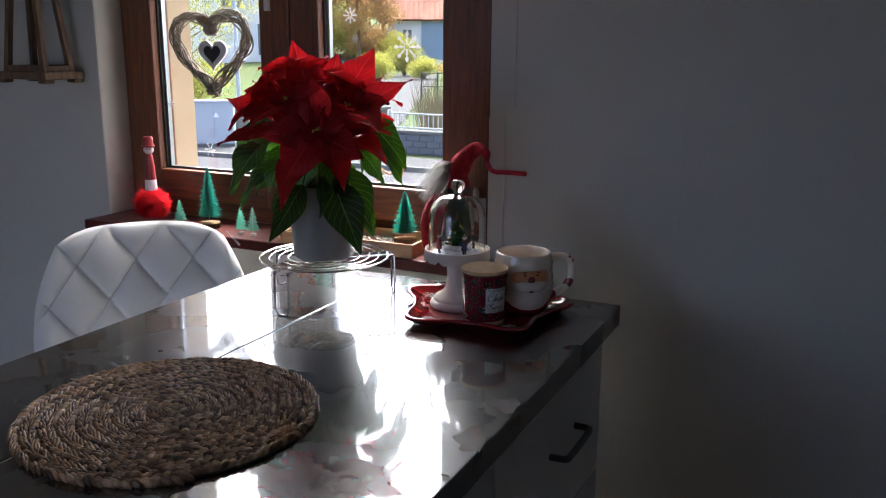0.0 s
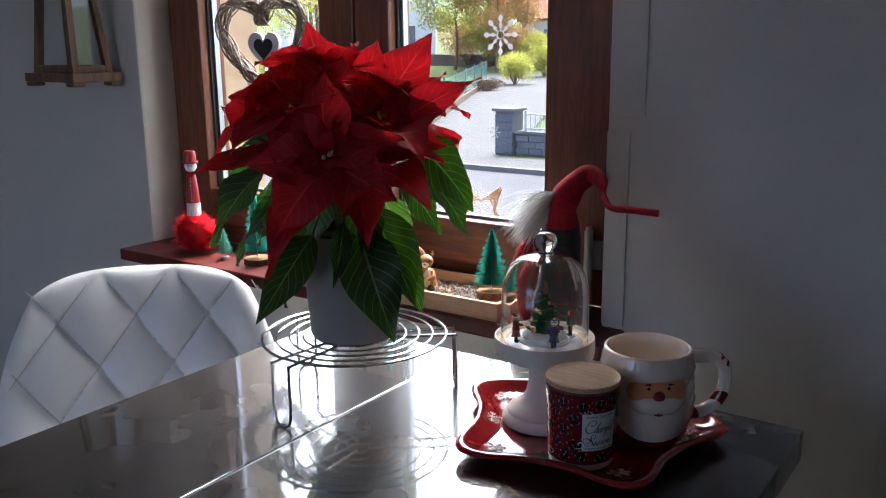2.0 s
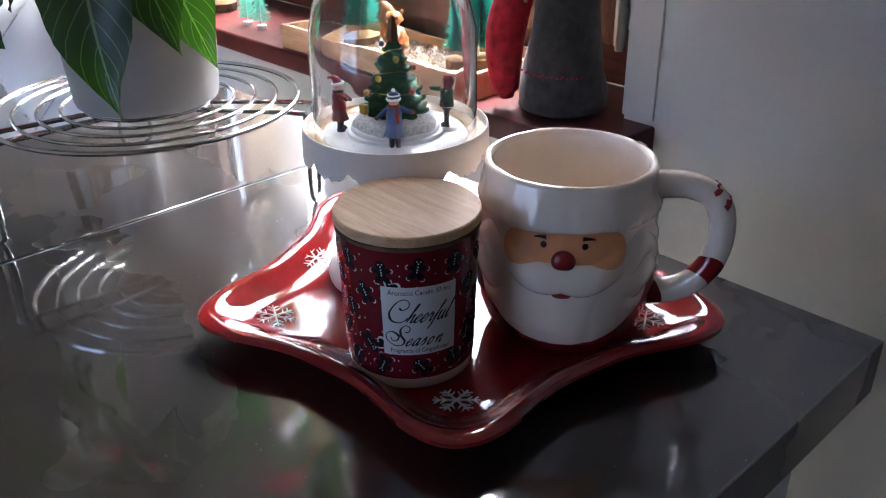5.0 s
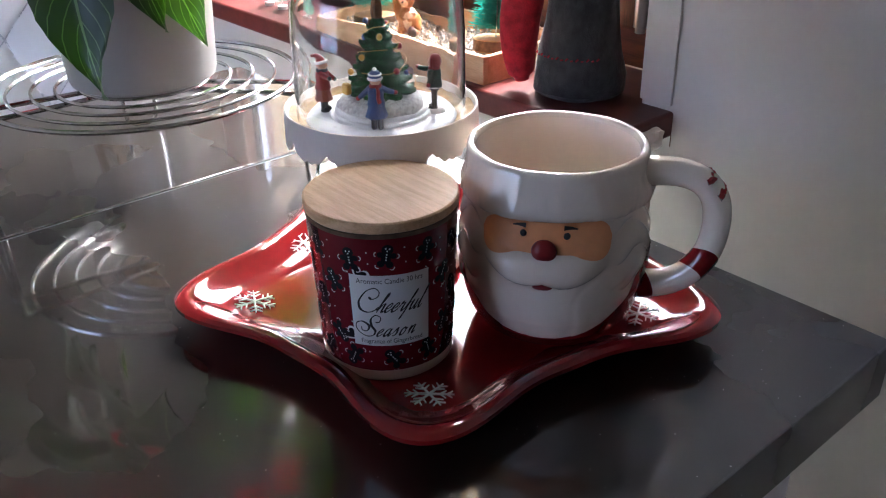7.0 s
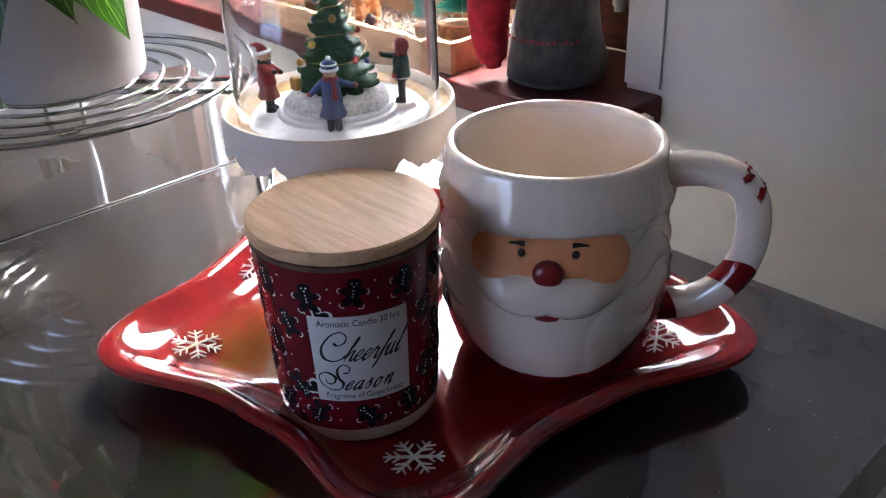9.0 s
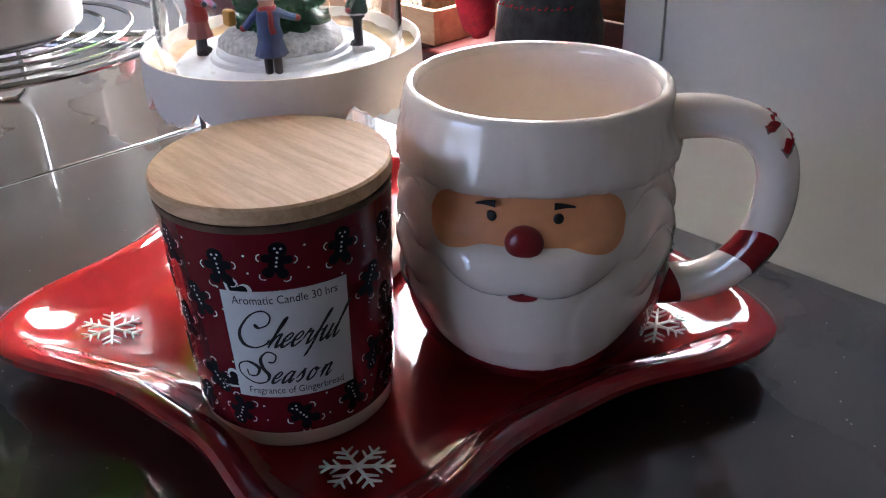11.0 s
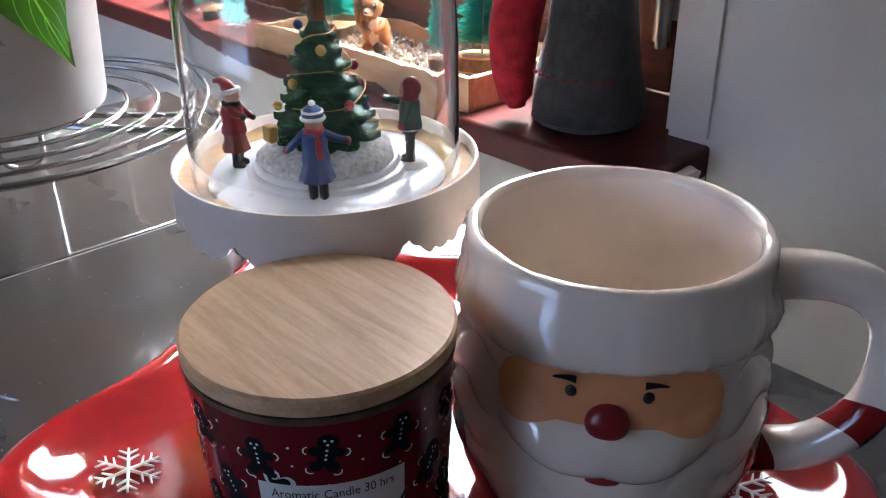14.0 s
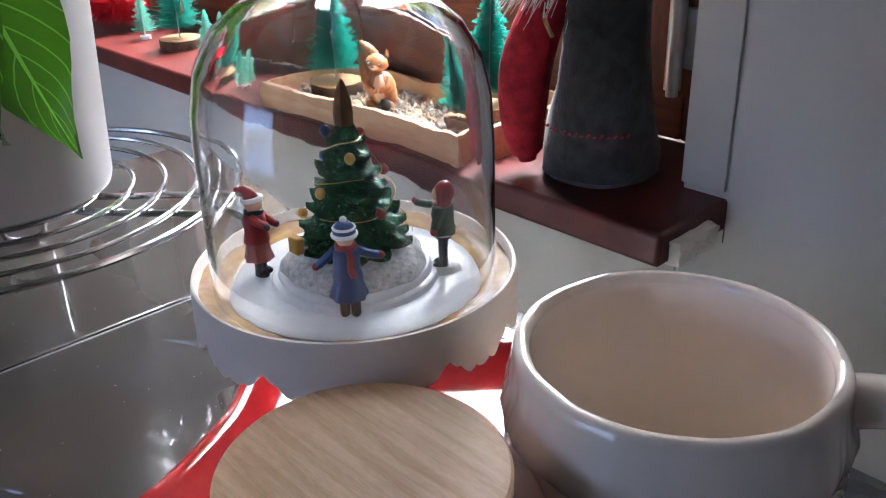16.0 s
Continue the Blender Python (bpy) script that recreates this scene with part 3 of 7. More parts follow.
def garden_wall(x0, x1, name_label):
    w = tagged(new("garden_wall"), name_label, kind="structure")
    base = -0.82
    part("core", span(x0 + 0.02, x1 - 0.02, LOW_Y + 0.02, LOW_Y + 0.26, -0.95, base + 0.40), MORTAR, w, smooth=False)
    part("coping", span(x0 - 0.03, x1 + 0.03, LOW_Y - 0.03, LOW_Y + 0.31, base + 0.40, base + 0.455, bevel=0.008), KERB, w)
    bl = mesh_of("brick", box(0.292, 0.03, 0.118, (0, 0, 0), 0.006, 1), BRICK)
    n = int((x1 - x0) / 0.305)
    for r in range(3):
        for k in range(n):
            ox = x0 + 0.15 + 0.305 * k + (0.15 if r % 2 else 0)
            if ox + 0.15 > x1 + 0.02:
                continue
            part("brick", bl, None, w, at=pose(ox, LOW_Y + 0.008, base + 0.128 * r))
    return w


garden_wall(-8.95, 0.6, "low wall of dark grey blocks beside the drive")
garden_wall(-16.4, -12.95, "low wall of dark grey blocks before a lawn")


def pillar(x):
    p = tagged(new("gate_pillar"), "dark grey block pillar at the drive", kind="structure")
    part("core", span(x - 0.2, x + 0.2, LOW_Y - 0.06, LOW_Y + 0.34, -0.95, 0.02), MORTAR, p, smooth=False)
    part("coping", span(x - 0.26, x + 0.26, LOW_Y - 0.12, LOW_Y + 0.40, 0.02, 0.08, bevel=0.01), KERB, p)
    bl = mesh_of("brick", box(0.405, 0.03, 0.15, (0, 0, 0), 0.006, 1), BRICK)
    for r in range(5):
        part("brick", bl, None, p, at=pose(x, LOW_Y - 0.070, -0.82 + 0.158 * r))


pillar(-9.18)
pillar(-12.78)


def toward_flat(a, b):
    """A pose on the slope with +x from a to b."""
    va, vb = Vector((*a, ground_z(*a) - 0.06)), Vector((*b, ground_z(*b) - 0.06))
    x = (vb - va).normalized()
    y = Vector((0, 0, 1)).cross(x).normalized()
    return Matrix.Translation(va) @ Matrix((x, y, x.cross(y))).transposed().to_4x4()


def fence(x0, x1, y0, y1, n, h, mat, name, label, rails=(0.12, 0.9), lift=0.0, post_every=8, thin=1.0):
    f = thing(name, label, "fence", pose(x0, y0, ground_z(x0, y0) + lift))
    end = Vector((x1 - x0, y1 - y0, ground_z(x1, y1) - ground_z(x0, y0)))
    for q in rails:
        part("rail", tube([(0, 0, h * q), end + Vector((0, 0, h * q))], 0.018 * thin, 6), mat, f)
    bar = mesh_of("bar", tube([(0, 0, -0.02), (0, 0, h)], 0.011 * thin, 5), mat)
    post = mesh_of("post", tube([(0, 0, -0.1), (0, 0, h * 1.08)], 0.03, 6), mat)
    for k in range(n + 1):
        big = k % post_every == 0
        part("post" if big else "bar", post if big else bar, None, f, at=Matrix.Translation(end * (k / n)))
    return f


fence(-8.8, 0.4, LOW_Y + 0.15, LOW_Y + 0.15, 84, 0.36, FENCE_WHITE, "wall_fence", "pale metal bar fence on top of the low wall", lift=0.535, post_every=21)
fence(-12.62, -12.80, 16.10, 17.20, 11, 1.0, FENCE_WHITE, "garden_gate", "pale metal bar gate standing open beside the drive", post_every=11)
fence(-12.95, -20.1, 17.55, 32.3, 150, 0.85, FENCE_GREEN, "mesh_fence", "green mesh fence along the drive", (0.03, 0.16, 0.29, 0.42, 0.55, 0.68, 0.81, 0.97), lift=0.18, post_every=22, thin=0.35)
fence(-14.0, -12.9, 27.3, 27.6, 2, 0.9, BLACK_METAL, "hand_rail", "black metal hand rail beside the drive", (0.5, 1.0), post_every=1)
edge = toward_flat((-12.9, 17.5), (-20.2, 32.4))
structure("drive_edging", box(16.5, 0.14, 0.30, (8.25, 0, 0), 0.02, m=edge), BARK, "low brown edging stones under the mesh fence")
structure("retaining_wall", span(-13.6, -6.0, 28.6, 28.9, -0.62, 0.02, bevel=0.02), KERB, "pale concrete retaining wall in a garden")
structure("terrace_wall", span(-33.0, -27.2, 44.2, 44.6, -0.1, 0.75, bevel=0.03), BRICK_BROWN, "brown garden terrace wall before the white house")

# utility cabinet and lamp post by the street
u = thing("utility_cabinet", "grey street utility cabinet with a warning sign", "utility cabinet", pose(-12.62, 14.85, -0.835, 0, 0, 32) @ Matrix.Scale(0.86, 4))
part("plinth", box(0.96, 0.40, 0.16, (0, 0, -0.08), 0.01), KERB, u)
part("body", box(0.94, 0.38, 1.02, (0, 0, 0.08), 0.012), STEEL_BOX, u)
part("roof", box(1.02, 0.46, 0.05, (0, 0, 1.10), 0.015), STEEL_BOX, u)
for sx in (-0.235, 0.235):
    part("door", box(0.45, 0.016, 0.92, (sx, -0.196, 0.13), 0.004), STEEL_BOX, u)
tri = slab([(0.09 * math.cos(radians(90 + 120 * k)), 0.09 * math.sin(radians(90 + 120 * k))) for k in range(3)], 0, 0.004)
part("warning_sign", tri, WHITE_INK, u, "white triangular warning sign", pose(0.05, -0.206, 0.78, 90, 0, 0))
post = thing("street_lamp", "pale grey street lamp post", "street lamp", pose(-14.5, 18.0, -0.85))
part("pole", tube([(0, 0, 0), (0, 0, 6.0)], lambda q: 0.06 - 0.02 * q, 12), STEEL_BOX, post)
part("lamp_head", box(0.18, 0.6, 0.12, (0, -0.25, 6.0), 0.03), STEEL_BOX, post)


def cottage(name, label, x, y, turn, w, dpt, h, ridge, openings, lift=0.0):
    """A house: four walls, a tiled saddle roof with its ridge along x, openings in the front."""
    z = ground_z(x, y) - 0.15 + lift
    c = thing(name, label, "house", pose(x, y, z, 0, 0, turn))
    b = box(w, dpt, h + 0.8, (0, 0, -0.8))
    part("wall", b, HOUSE_WHITE, c, smooth=False)
    gb = bmesh.new()
    for sx in (-w / 2 + 0.01, w / 2 - 0.01):
        gb.faces.new([gb.verts.new(q) for q in ((sx, -dpt / 2, h), (sx, dpt / 2, h), (sx, 0, h + ridge))])
    part("gable", gb, HOUSE_WHITE, c, smooth=False)
    slope = math.hypot(dpt / 2 + 0.4, ridge * (1 + 0.8 / dpt))
    ang = math.atan2(ridge, dpt / 2)
    for sg in (-1, 1):
        rb = bmesh.new()
        rows_n, cols = 16, int((w + 0.8) / 0.30)
        box(w + 0.8, slope, 0.06, (0, -slope / 2, -0.02), bm=rb)
        for r in range(rows_n):
            for k in range(cols):
                tx, ty = -(w + 0.8) / 2 + 0.30 * (k + 0.5), -slope + slope * (r + 0.5) / rows_n
                vs = []
                for px in (-0.148, -0.07, 0.0, 0.07, 0.148):
                    hh = 0.055 + 0.045 * math.cos(px / 0.148 * math.pi / 2)
                    vs.append((rb.verts.new((tx + px, ty - slope / rows_n * 0.55, hh + 0.03)), rb.verts.new((tx + px, ty + slope / rows_n * 0.5, hh))))
                for (a0, a1), (b0, b1) in zip(vs, vs[1:]):
                    rb.faces.new((a0, b0, b1, a1))
        part("roof", rb, ROOF, c, "orange-red tiled roof", pose(0, 0, h + ridge, 0, 0, 0 if sg < 0 else 180) @ pose(0, 0, 0, math.degrees(ang), 0, 0), smooth=False)
    for ox, oz, ow, oh, kind in openings:
        if kind == "door":
            dr = part("garage_door", box(ow, 0.06, oh, (ox, -dpt / 2 - 0.01, oz), 0.01), DOOR_BLUE, c, "grey-blue ribbed garage door")
            for k in range(9):
                part("rib", box(ow - 0.04, 0.02, 0.03, (ox, -dpt / 2 - 0.05, oz + oh * (k + 0.5) / 9)), DOOR_BLUE, dr)
        else:
            win = part("window", box(ow + 0.14, 0.08, oh + 0.14, (ox, -dpt / 2 - 0.01, oz - 0.07), 0.01), TRIM, c)
            part("pane", box(ow, 0.03, oh, (ox, -dpt / 2 - 0.05, oz)), DARK_GLASS, win)
            part("bar", box(0.05, 0.03, oh, (ox, -dpt / 2 - 0.07, oz)), TRIM, win)
    return c


cottage("garage_house", "small white house with a red tiled roof and garage", -22.95, 47.6, 27, 6.4, 5.5, 2.55, 1.8, [(-2.1, 1.0, 0.5, 0.8, "win"), (-0.15, 0.15, 2.3, 2.1, "door")], 0.2)
cottage("white_house", "white house with brown base on the hillside", -39.7, 47.6, 35, 10.0, 8.0, 5.2, 2.6, [(-2.5, 3.4, 1.2, 1.3, "win"), (1.2, 3.4, 1.2, 1.3, "win"), (-2.5, 0.6, 0.9, 0.9, "win"), (3.2, 0.5, 1.0, 1.9, "win")])


def leaves(bm, rng, centre, spread, n, size):
    for _ in range(n):
        while True:
            p = Vector((rng.uniform(-1, 1), rng.uniform(-1, 1), rng.uniform(-1, 1)))
            if p.length < 1:
                break
        p = Vector((p.x * spread[0], p.y * spread[1], p.z * spread[2])) + Vector(centre)
        q = Euler((rng.uniform(0, 6), rng.uniform(0, 6), rng.uniform(0, 6))).to_matrix()
        s = size * rng.uniform(0.6, 1.4)
        vs = [bm.verts.new(p + q @ Vector(v) * s) for v in ((-0.5, 0, 0), (0, -0.32, 0.1), (0.6, 0, 0), (0, 0.32, 0.1))]
        bm.faces.new(vs)


def tree(x, y, h, crown, mat, seed, label, n=2200, size=0.16, thin=1.0):
    rng = random.Random(seed)
    t = thing("tree", label, "tree", pose(x, y, ground_z(x, y) - 0.05))
    tb = tube(smooth_path([(0, 0, 0), (0.1, 0.05, h * 0.3), (-0.05, 0.1, h * 0.6), (0.05, 0, h * 0.92)], 5), lambda q: 0.13 * h / 6 * (1 - 0.85 * q), 8)
    tips = []
    for k in range(13):
        a, z = k * 2.4 + rng.uniform(-0.3, 0.3), h * (0.32 + 0.045 * k)
        ln = crown * rng.uniform(0.6, 1.0) * (1 - 0.35 * k / 13)
        e = Vector((ln * math.cos(a), ln * math.sin(a), z + ln * rng.uniform(0.35, 0.7)))
        tube(smooth_path([(0, 0, z), tuple(e * 0.5 + Vector((0, 0, z * 0.5))), tuple(e)], 3), lambda q: 0.035 * h / 6 * (1 - 0.8 * q), 5, bm=tb)
        tips.append(e)
        for _ in range(2):
            e2 = e + Vector((rng.uniform(-1, 1), rng.uniform(-1, 1), rng.uniform(0, 0.8))) * crown * 0.35
            tube([tuple(e * 0.7 + Vector((0, 0, z * 0.3))), tuple(e2)], 0.012 * h / 6, 4, bm=tb)
            tips.append(e2)
    part("trunk", tb, BARK, t)
    cb = bmesh.new()
    for e in tips:
        leaves(cb, rng, e, (crown * 0.34, crown * 0.34, crown * 0.28), int(n * thin / len(tips)), size)
    part("crown", cb, mat, t, smooth=False)
    return t


def shrub(x, y, r, h, mat, seed, label, n=1500, size=0.10):
    rng = random.Random(seed)
    t = thing("shrub", label, "shrub", pose(x, y, ground_z(x, y) - 0.03))
    tb = bmesh.new()
    cb = bmesh.new()
    for k in range(9):
        a = k * 2.4
        e = Vector((r * 0.55 * math.cos(a) * (k / 9) ** 0.5, r * 0.55 * math.sin(a) * (k / 9) ** 0.5, h * rng.uniform(0.45, 0.72)))
        tube([(0, 0, 0), tuple(e)], 0.02, 4, bm=tb)
        leaves(cb, rng, e, (r * 0.5, r * 0.5, h * 0.36), n // 9, size)
    part("stems", tb, BARK, t)
    part("foliage", cb, mat, t, smooth=False)
    return t


tree(-24.6, 40.5, 5.2, 2.1, FOLIAGE_BROWN, 1, "dense brownish autumn tree on the hillside", 11000, 0.12)
tree(-27.6, 41.0, 5.0, 2.2, FOLIAGE, 2, "autumn tree with yellow-green leaves", 9000, 0.13)
tree(-17.4, 19.0, 5.0, 2.0, FOLIAGE_YELLOW, 3, "small tree with thin yellow autumn leaves", 5000, 0.07, 0.8)
tree(-20.0, 21.5, 5.4, 2.4, FOLIAGE, 4, "autumn tree with thin yellow-green leaves", 6000, 0.08, 0.8)
tree(-26.6, 47.5, 6.5, 2.6, FOLIAGE_BROWN, 8, "dense brownish autumn tree on the hillside", 9000, 0.15)
tree(-30.5, 49.0, 7.5, 2.8, FOLIAGE_YELLOW, 9, "yellow-green autumn tree beside the white house", 8000, 0.16)
tree(-33.0, 58.0, 11.0, 4.2, FOLIAGE, 5, "tall autumn tree behind the houses", 7000, 0.22)
tree(-27.0, 60.0, 11.0, 4.2, FOLIAGE_BROWN, 6, "tall autumn tree behind the houses", 7000, 0.22)
tree(-46.0, 58.0, 12.0, 4.6, FOLIAGE, 7, "tall autumn tree behind the houses", 6000, 0.24)
shrub(-18.9, 32.6, 0.85, 1.35, FOLIAGE_YELLOW, 11, "rounded yellow-green shrub beside the drive", 5200, 0.06)
shrub(-18.2, 35.6, 0.9, 1.1, FOLIAGE_YELLOW, 12, "low yellowing garden shrub", 4000, 0.06)
shrub(-17.0, 36.6, 1.0, 0.9, FOLIAGE_BROWN, 13, "low brown autumn shrub", 4000, 0.06)
shrub(-19.9, 37.0, 1.0, 1.7, FOLIAGE, 14, "green garden shrub on the slope", 4000, 0.07)
shrub(-18.4, 29.6, 0.75, 0.55, BARK, 17, "low dark heather shrub at the fence", 2500, 0.05)
shrub(-25.0, 42.6, 1.7, 2.7, FOLIAGE_BROWN, 18, "dense brown autumn shrub below the houses", 7000, 0.09)
shrub(-26.9, 43.4, 1.8, 3.0, FOLIAGE, 19, "dense green autumn shrub below the houses", 7000, 0.09)
shrub(-23.4, 42.4, 1.3, 2.0, FOLIAGE_YELLOW, 20, "dense yellow-green shrub below the houses", 6000, 0.08)
shrub(-28.8, 44.0, 1.9, 3.0, FOLIAGE_BROWN, 21, "dense brown autumn shrub below the houses", 7000, 0.09)
shrub(-16.3, 17.9, 1.4, 2.0, FOLIAGE_YELLOW, 15, "yellow-green shrub behind the street", 7000, 0.06)
shrub(-18.6, 17.4, 1.5, 2.1, FOLIAGE, 16, "green shrub behind the street", 6000, 0.07)
for k, (x, y) in enumerate(((-9.6, 19.2), (-9.0, 18.6), (-10.2, 20.6))):
    gb = bmesh.new()
    rng = random.Random(50 + k)
    for _ in range(170):
        a, ln = rng.uniform(0, 6.3), rng.uniform(0.7, 1.5)
        o = Vector((rng.uniform(-0.25, 0.25), rng.uniform(-0.25, 0.25), 0))
        e = o + Vector((0.45 * math.cos(a), 0.45 * math.sin(a), ln))
        gb.faces.new([gb.verts.new(v) for v in (o, o + Vector((0.012, 0.008, 0)), e)])
    solid("reed_clump", gb, REED, pose(x, y, ground_z(x, y)), "tall dry ornamental reed clump in a garden", "ornamental grass", "reed clumps", smooth=False)

# ---- worktop and cabinet ----
CT = 0.900
CX0, CX1, CYB, SEAM = -1.098, -0.362, 1.497, -0.833
worktop = thing("worktop", "dark polished worktop in two slabs over a white cabinet", "worktop", pose(0, 0, CT))
part("slab", box(SEAM - 0.0015 - CX0, CYB + 0.75, 0.038, ((CX0 + SEAM - 0.0015) / 2, (CYB - 0.75) / 2, -0.038), 0.0018), TOP, worktop)
part("slab", box(CX1 - SEAM - 0.0015, CYB + 0.75, 0.038, ((CX1 + SEAM + 0.0015) / 2, (CYB - 0.75) / 2, -0.038), 0.0018), TOP, worktop)
part("joint_strip", box(0.0030, CYB + 0.748, 0.030, (SEAM, (CYB - 0.75) / 2, -0.0312), 0.0003), ALU, worktop, "thin bright metal joint strip")

cabinet = thing("base_cabinet", "white lacquered base cabinet with drawers under the worktop", "cabinet", pose(0, 0, 0))
part("body", box(0.44, 2.16, CT - 0.04, (-0.612, 0.392, 0), 0.002), CABINET, cabinet)
y1 = 1.432
for w in (0.50, 0.60, 0.60):
    for z0, z1 in ((0.615, 0.845), (0.36, 0.609), (0.105, 0.354)):
        front = part("drawer_front", box(0.018, w - 0.006, z1 - z0, (-0.3825, y1 - w / 2, z0), 0.002), CABINET, cabinet)
        yc, zc = y1 - (0.217 if w == 0.5 else w / 2), z1 - 0.092
        h = tube(smooth_path([(-0.374, yc - 0.062, zc), (-0.352, yc - 0.060, zc), (-0.346, yc - 0.045, zc), (-0.346, yc + 0.045, zc), (-0.352, yc + 0.060, zc), (-0.374, yc + 0.062, zc)], 5), 0.0055, 10)
        part("handle", h, DARK_METAL, front, "dark grey metal bow handle")
    y1 -= w
part("plinth", box(0.40, 2.10, 0.08, (-0.612, 0.392, -0.0), 0.001), CABINET, cabinet)
support = thing("worktop_support", "white panel carrying the overhanging worktop", "panel", pose(-0.97, 1.30, 0))
part("panel", box(0.20, 0.022, CT - 0.040, (0, 0, 0), 0.002), CABINET, support)
copy_thing(support, pose(-0.97, -0.60, 0))

# ---- tray with candle, mug and cake stand ----
TRAY = (-0.571, 1.349)


def tray():
    t = thing("star_tray", "glossy red ceramic star-shaped tray with silver snowflakes", "tray", pose(*TRAY, CT))
    seg, first = 180, radians(26.5)

    def star(a, r):
        c = math.cos(5 * (a - first))
        return r * (1 + (0.140 * c + 0.028 * math.cos(10 * (a - first))) * min(1, r / 0.10)) / 1.0
    bm = bmesh.new()
    rows = []
    for r, z in ((0.0, 0.0075), (0.045, 0.0075), (0.075, 0.0075), (0.098, 0.0077), (0.109, 0.0085), (0.117, 0.0112), (0.124, 0.0155), (0.1285, 0.0185), (0.1325, 0.0200), (0.1362, 0.0198),
                 (0.1385, 0.0180), (0.1385, 0.0155), (0.134, 0.0120), (0.126, 0.0072), (0.117, 0.0030), (0.108, 0.0004), (0.09, 0.0), (0.0, 0.0)):
        if r == 0:
            v = bm.verts.new((0, 0, z))
            rows.append([v] * seg)
        else:
            rows.append([bm.verts.new((star(a, r) * math.cos(a), star(a, r) * math.sin(a), z)) for a in (2 * math.pi * k / seg for k in range(seg))])
    grid_faces(bm, rows, closed_v=True)
    bmesh.ops.recalc_face_normals(bm, faces=bm.faces)
    part("dish", bm, GLAZE_RED, t)
    # raised snowflakes on the arms and in one notch
    for k in range(6):
        a, rad, lift = (first + 2 * math.pi * k / 5, 0.117, 0.0100) if k < 5 else (radians(205), 0.104, 0.0125)
        f = bmesh.new()
        for s in range(6):
            ang = s * math.pi / 3 + 0.2 * k
            d, q = Vector((math.cos(ang), math.sin(ang), 0)), Vector((-math.sin(ang), math.cos(ang), 0))
            tube([(0, 0, 0), d * 0.0125], lambda q: 0.00075 - 0.0003 * q, 5, bm=f)
            for at, ln in ((0.0055, 0.0038), (0.009, 0.0034)):
                for sg in (-1, 1):
                    tube([d * at, d * (at + ln * 0.75) + q * sg * ln], lambda q: 0.00062 - 0.00025 * q, 5, bm=f)
        slope = Matrix.Rotation(0.16 if k < 5 else 0.35, 4, (math.sin(a), -math.cos(a), 0))
        part("snowflake", f, WHITE_INK, t, "silvery white raised snowflake", Matrix.Translation((rad * math.cos(a), rad * math.sin(a), lift)) @ slope)
    return t


tray()
TZ = CT + 0.0076


def bent_text(body, size, centre_a, z, radius, shear=0.0, width=None, bold=0.0):
    """Lettering laid round an upright cylinder, facing out at the angle centre_a. Returns a bmesh."""
    cu = bpy.data.curves.new("letters", "FONT")
    cu.body, cu.size, cu.align_x, cu.shear, cu.offset = body, size, "CENTER", shear, bold
    cu.resolution_u = 3
    ob = bpy.data.objects.new("letters", cu)
    scene.collection.objects.link(ob)
    dg = bpy.context.evaluated_depsgraph_get()
    dg.update()
    me = bpy.data.meshes.new_from_object(ob.evaluated_get(dg))
    bpy.data.objects.remove(ob)
    bpy.data.curves.remove(cu)
    bm = bmesh.new()
    bm.from_mesh(me)
    bpy.data.meshes.remove(me)
    xs = [v.co.x for v in bm.verts]
    k = width / (max(xs) - min(xs)) if width else 1.0
    mid = (max(xs) + min(xs)) / 2
    for v in bm.verts:
        zz = z + v.co.y
        r = radius(zz) if callable(radius) else radius
        a = centre_a + (v.co.x - mid) * k / r
        v.co = Vector((r * math.cos(a), r * math.sin(a), zz))
    return bm


# strokes of a copperplate hand, in units of the height of an x
SCRIPT = {
    "h": (((0, 0.2), (0.5, 1.6), (0.55, 2.2), (0.34, 1.9), (0.2, 0)), ((0.2, 0.2), (0.5, 0.85), (0.8, 0.95), (0.8, 0.3), (0.95, 0), (1.25, 0.35))),
    "e": (((0, 0.4), (0.5, 0.5), (0.72, 0.85), (0.48, 1.0), (0.15, 0.65), (0.15, 0.2), (0.42, 0), (0.95, 0.4)),),
    "r": (((0, 0.4), (0.22, 0.95), (0.3, 1.05), (0.32, 0.85), (0.62, 0.85), (0.58, 0.3), (0.72, 0), (1.0, 0.35)),),
    "f": (((0, 0.2), (0.5, 1.3), (0.72, 2.0), (0.6, 2.1), (0.42, 1.4), (0.22, -0.3), (0.05, -0.95)), ((0.1, 0.72), (0.8, 0.85))),
    "u": (((0, 0.4), (0.22, 1), (0.18, 0.3), (0.36, 0), (0.7, 0.35), (0.85, 1.0), (0.82, 0.25), (0.98, 0), (1.2, 0.35)),),
    "l": (((0, 0.3), (0.45, 1.5), (0.55, 2.25), (0.4, 2.1), (0.28, 0.5), (0.45, 0), (0.8, 0.35)),),
    "a": (((0.8, 0.85), (0.5, 1.0), (0.12, 0.6), (0.12, 0.15), (0.35, 0), (0.7, 0.4), (0.85, 1.0), (0.8, 0.3), (0.95, 0), (1.2, 0.35)),),
    "s": (((0, 0.3), (0.45, 1.05), (0.5, 0.85), (0.66, 0.35), (0.4, 0), (0.1, 0.12)),),
    "o": (((0.5, 1.0), (0.15, 0.75), (0.12, 0.2), (0.4, 0), (0.75, 0.3), (0.75, 0.8), (0.5, 1.0), (0.75, 0.78), (1.05, 0.85)),),
    "n": (((0, 0.4), (0.22, 1.0), (0.2, 0)), ((0.2, 0.3), (0.55, 0.95), (0.82, 0.9), (0.8, 0.3), (0.95, 0), (1.25, 0.35))),
}


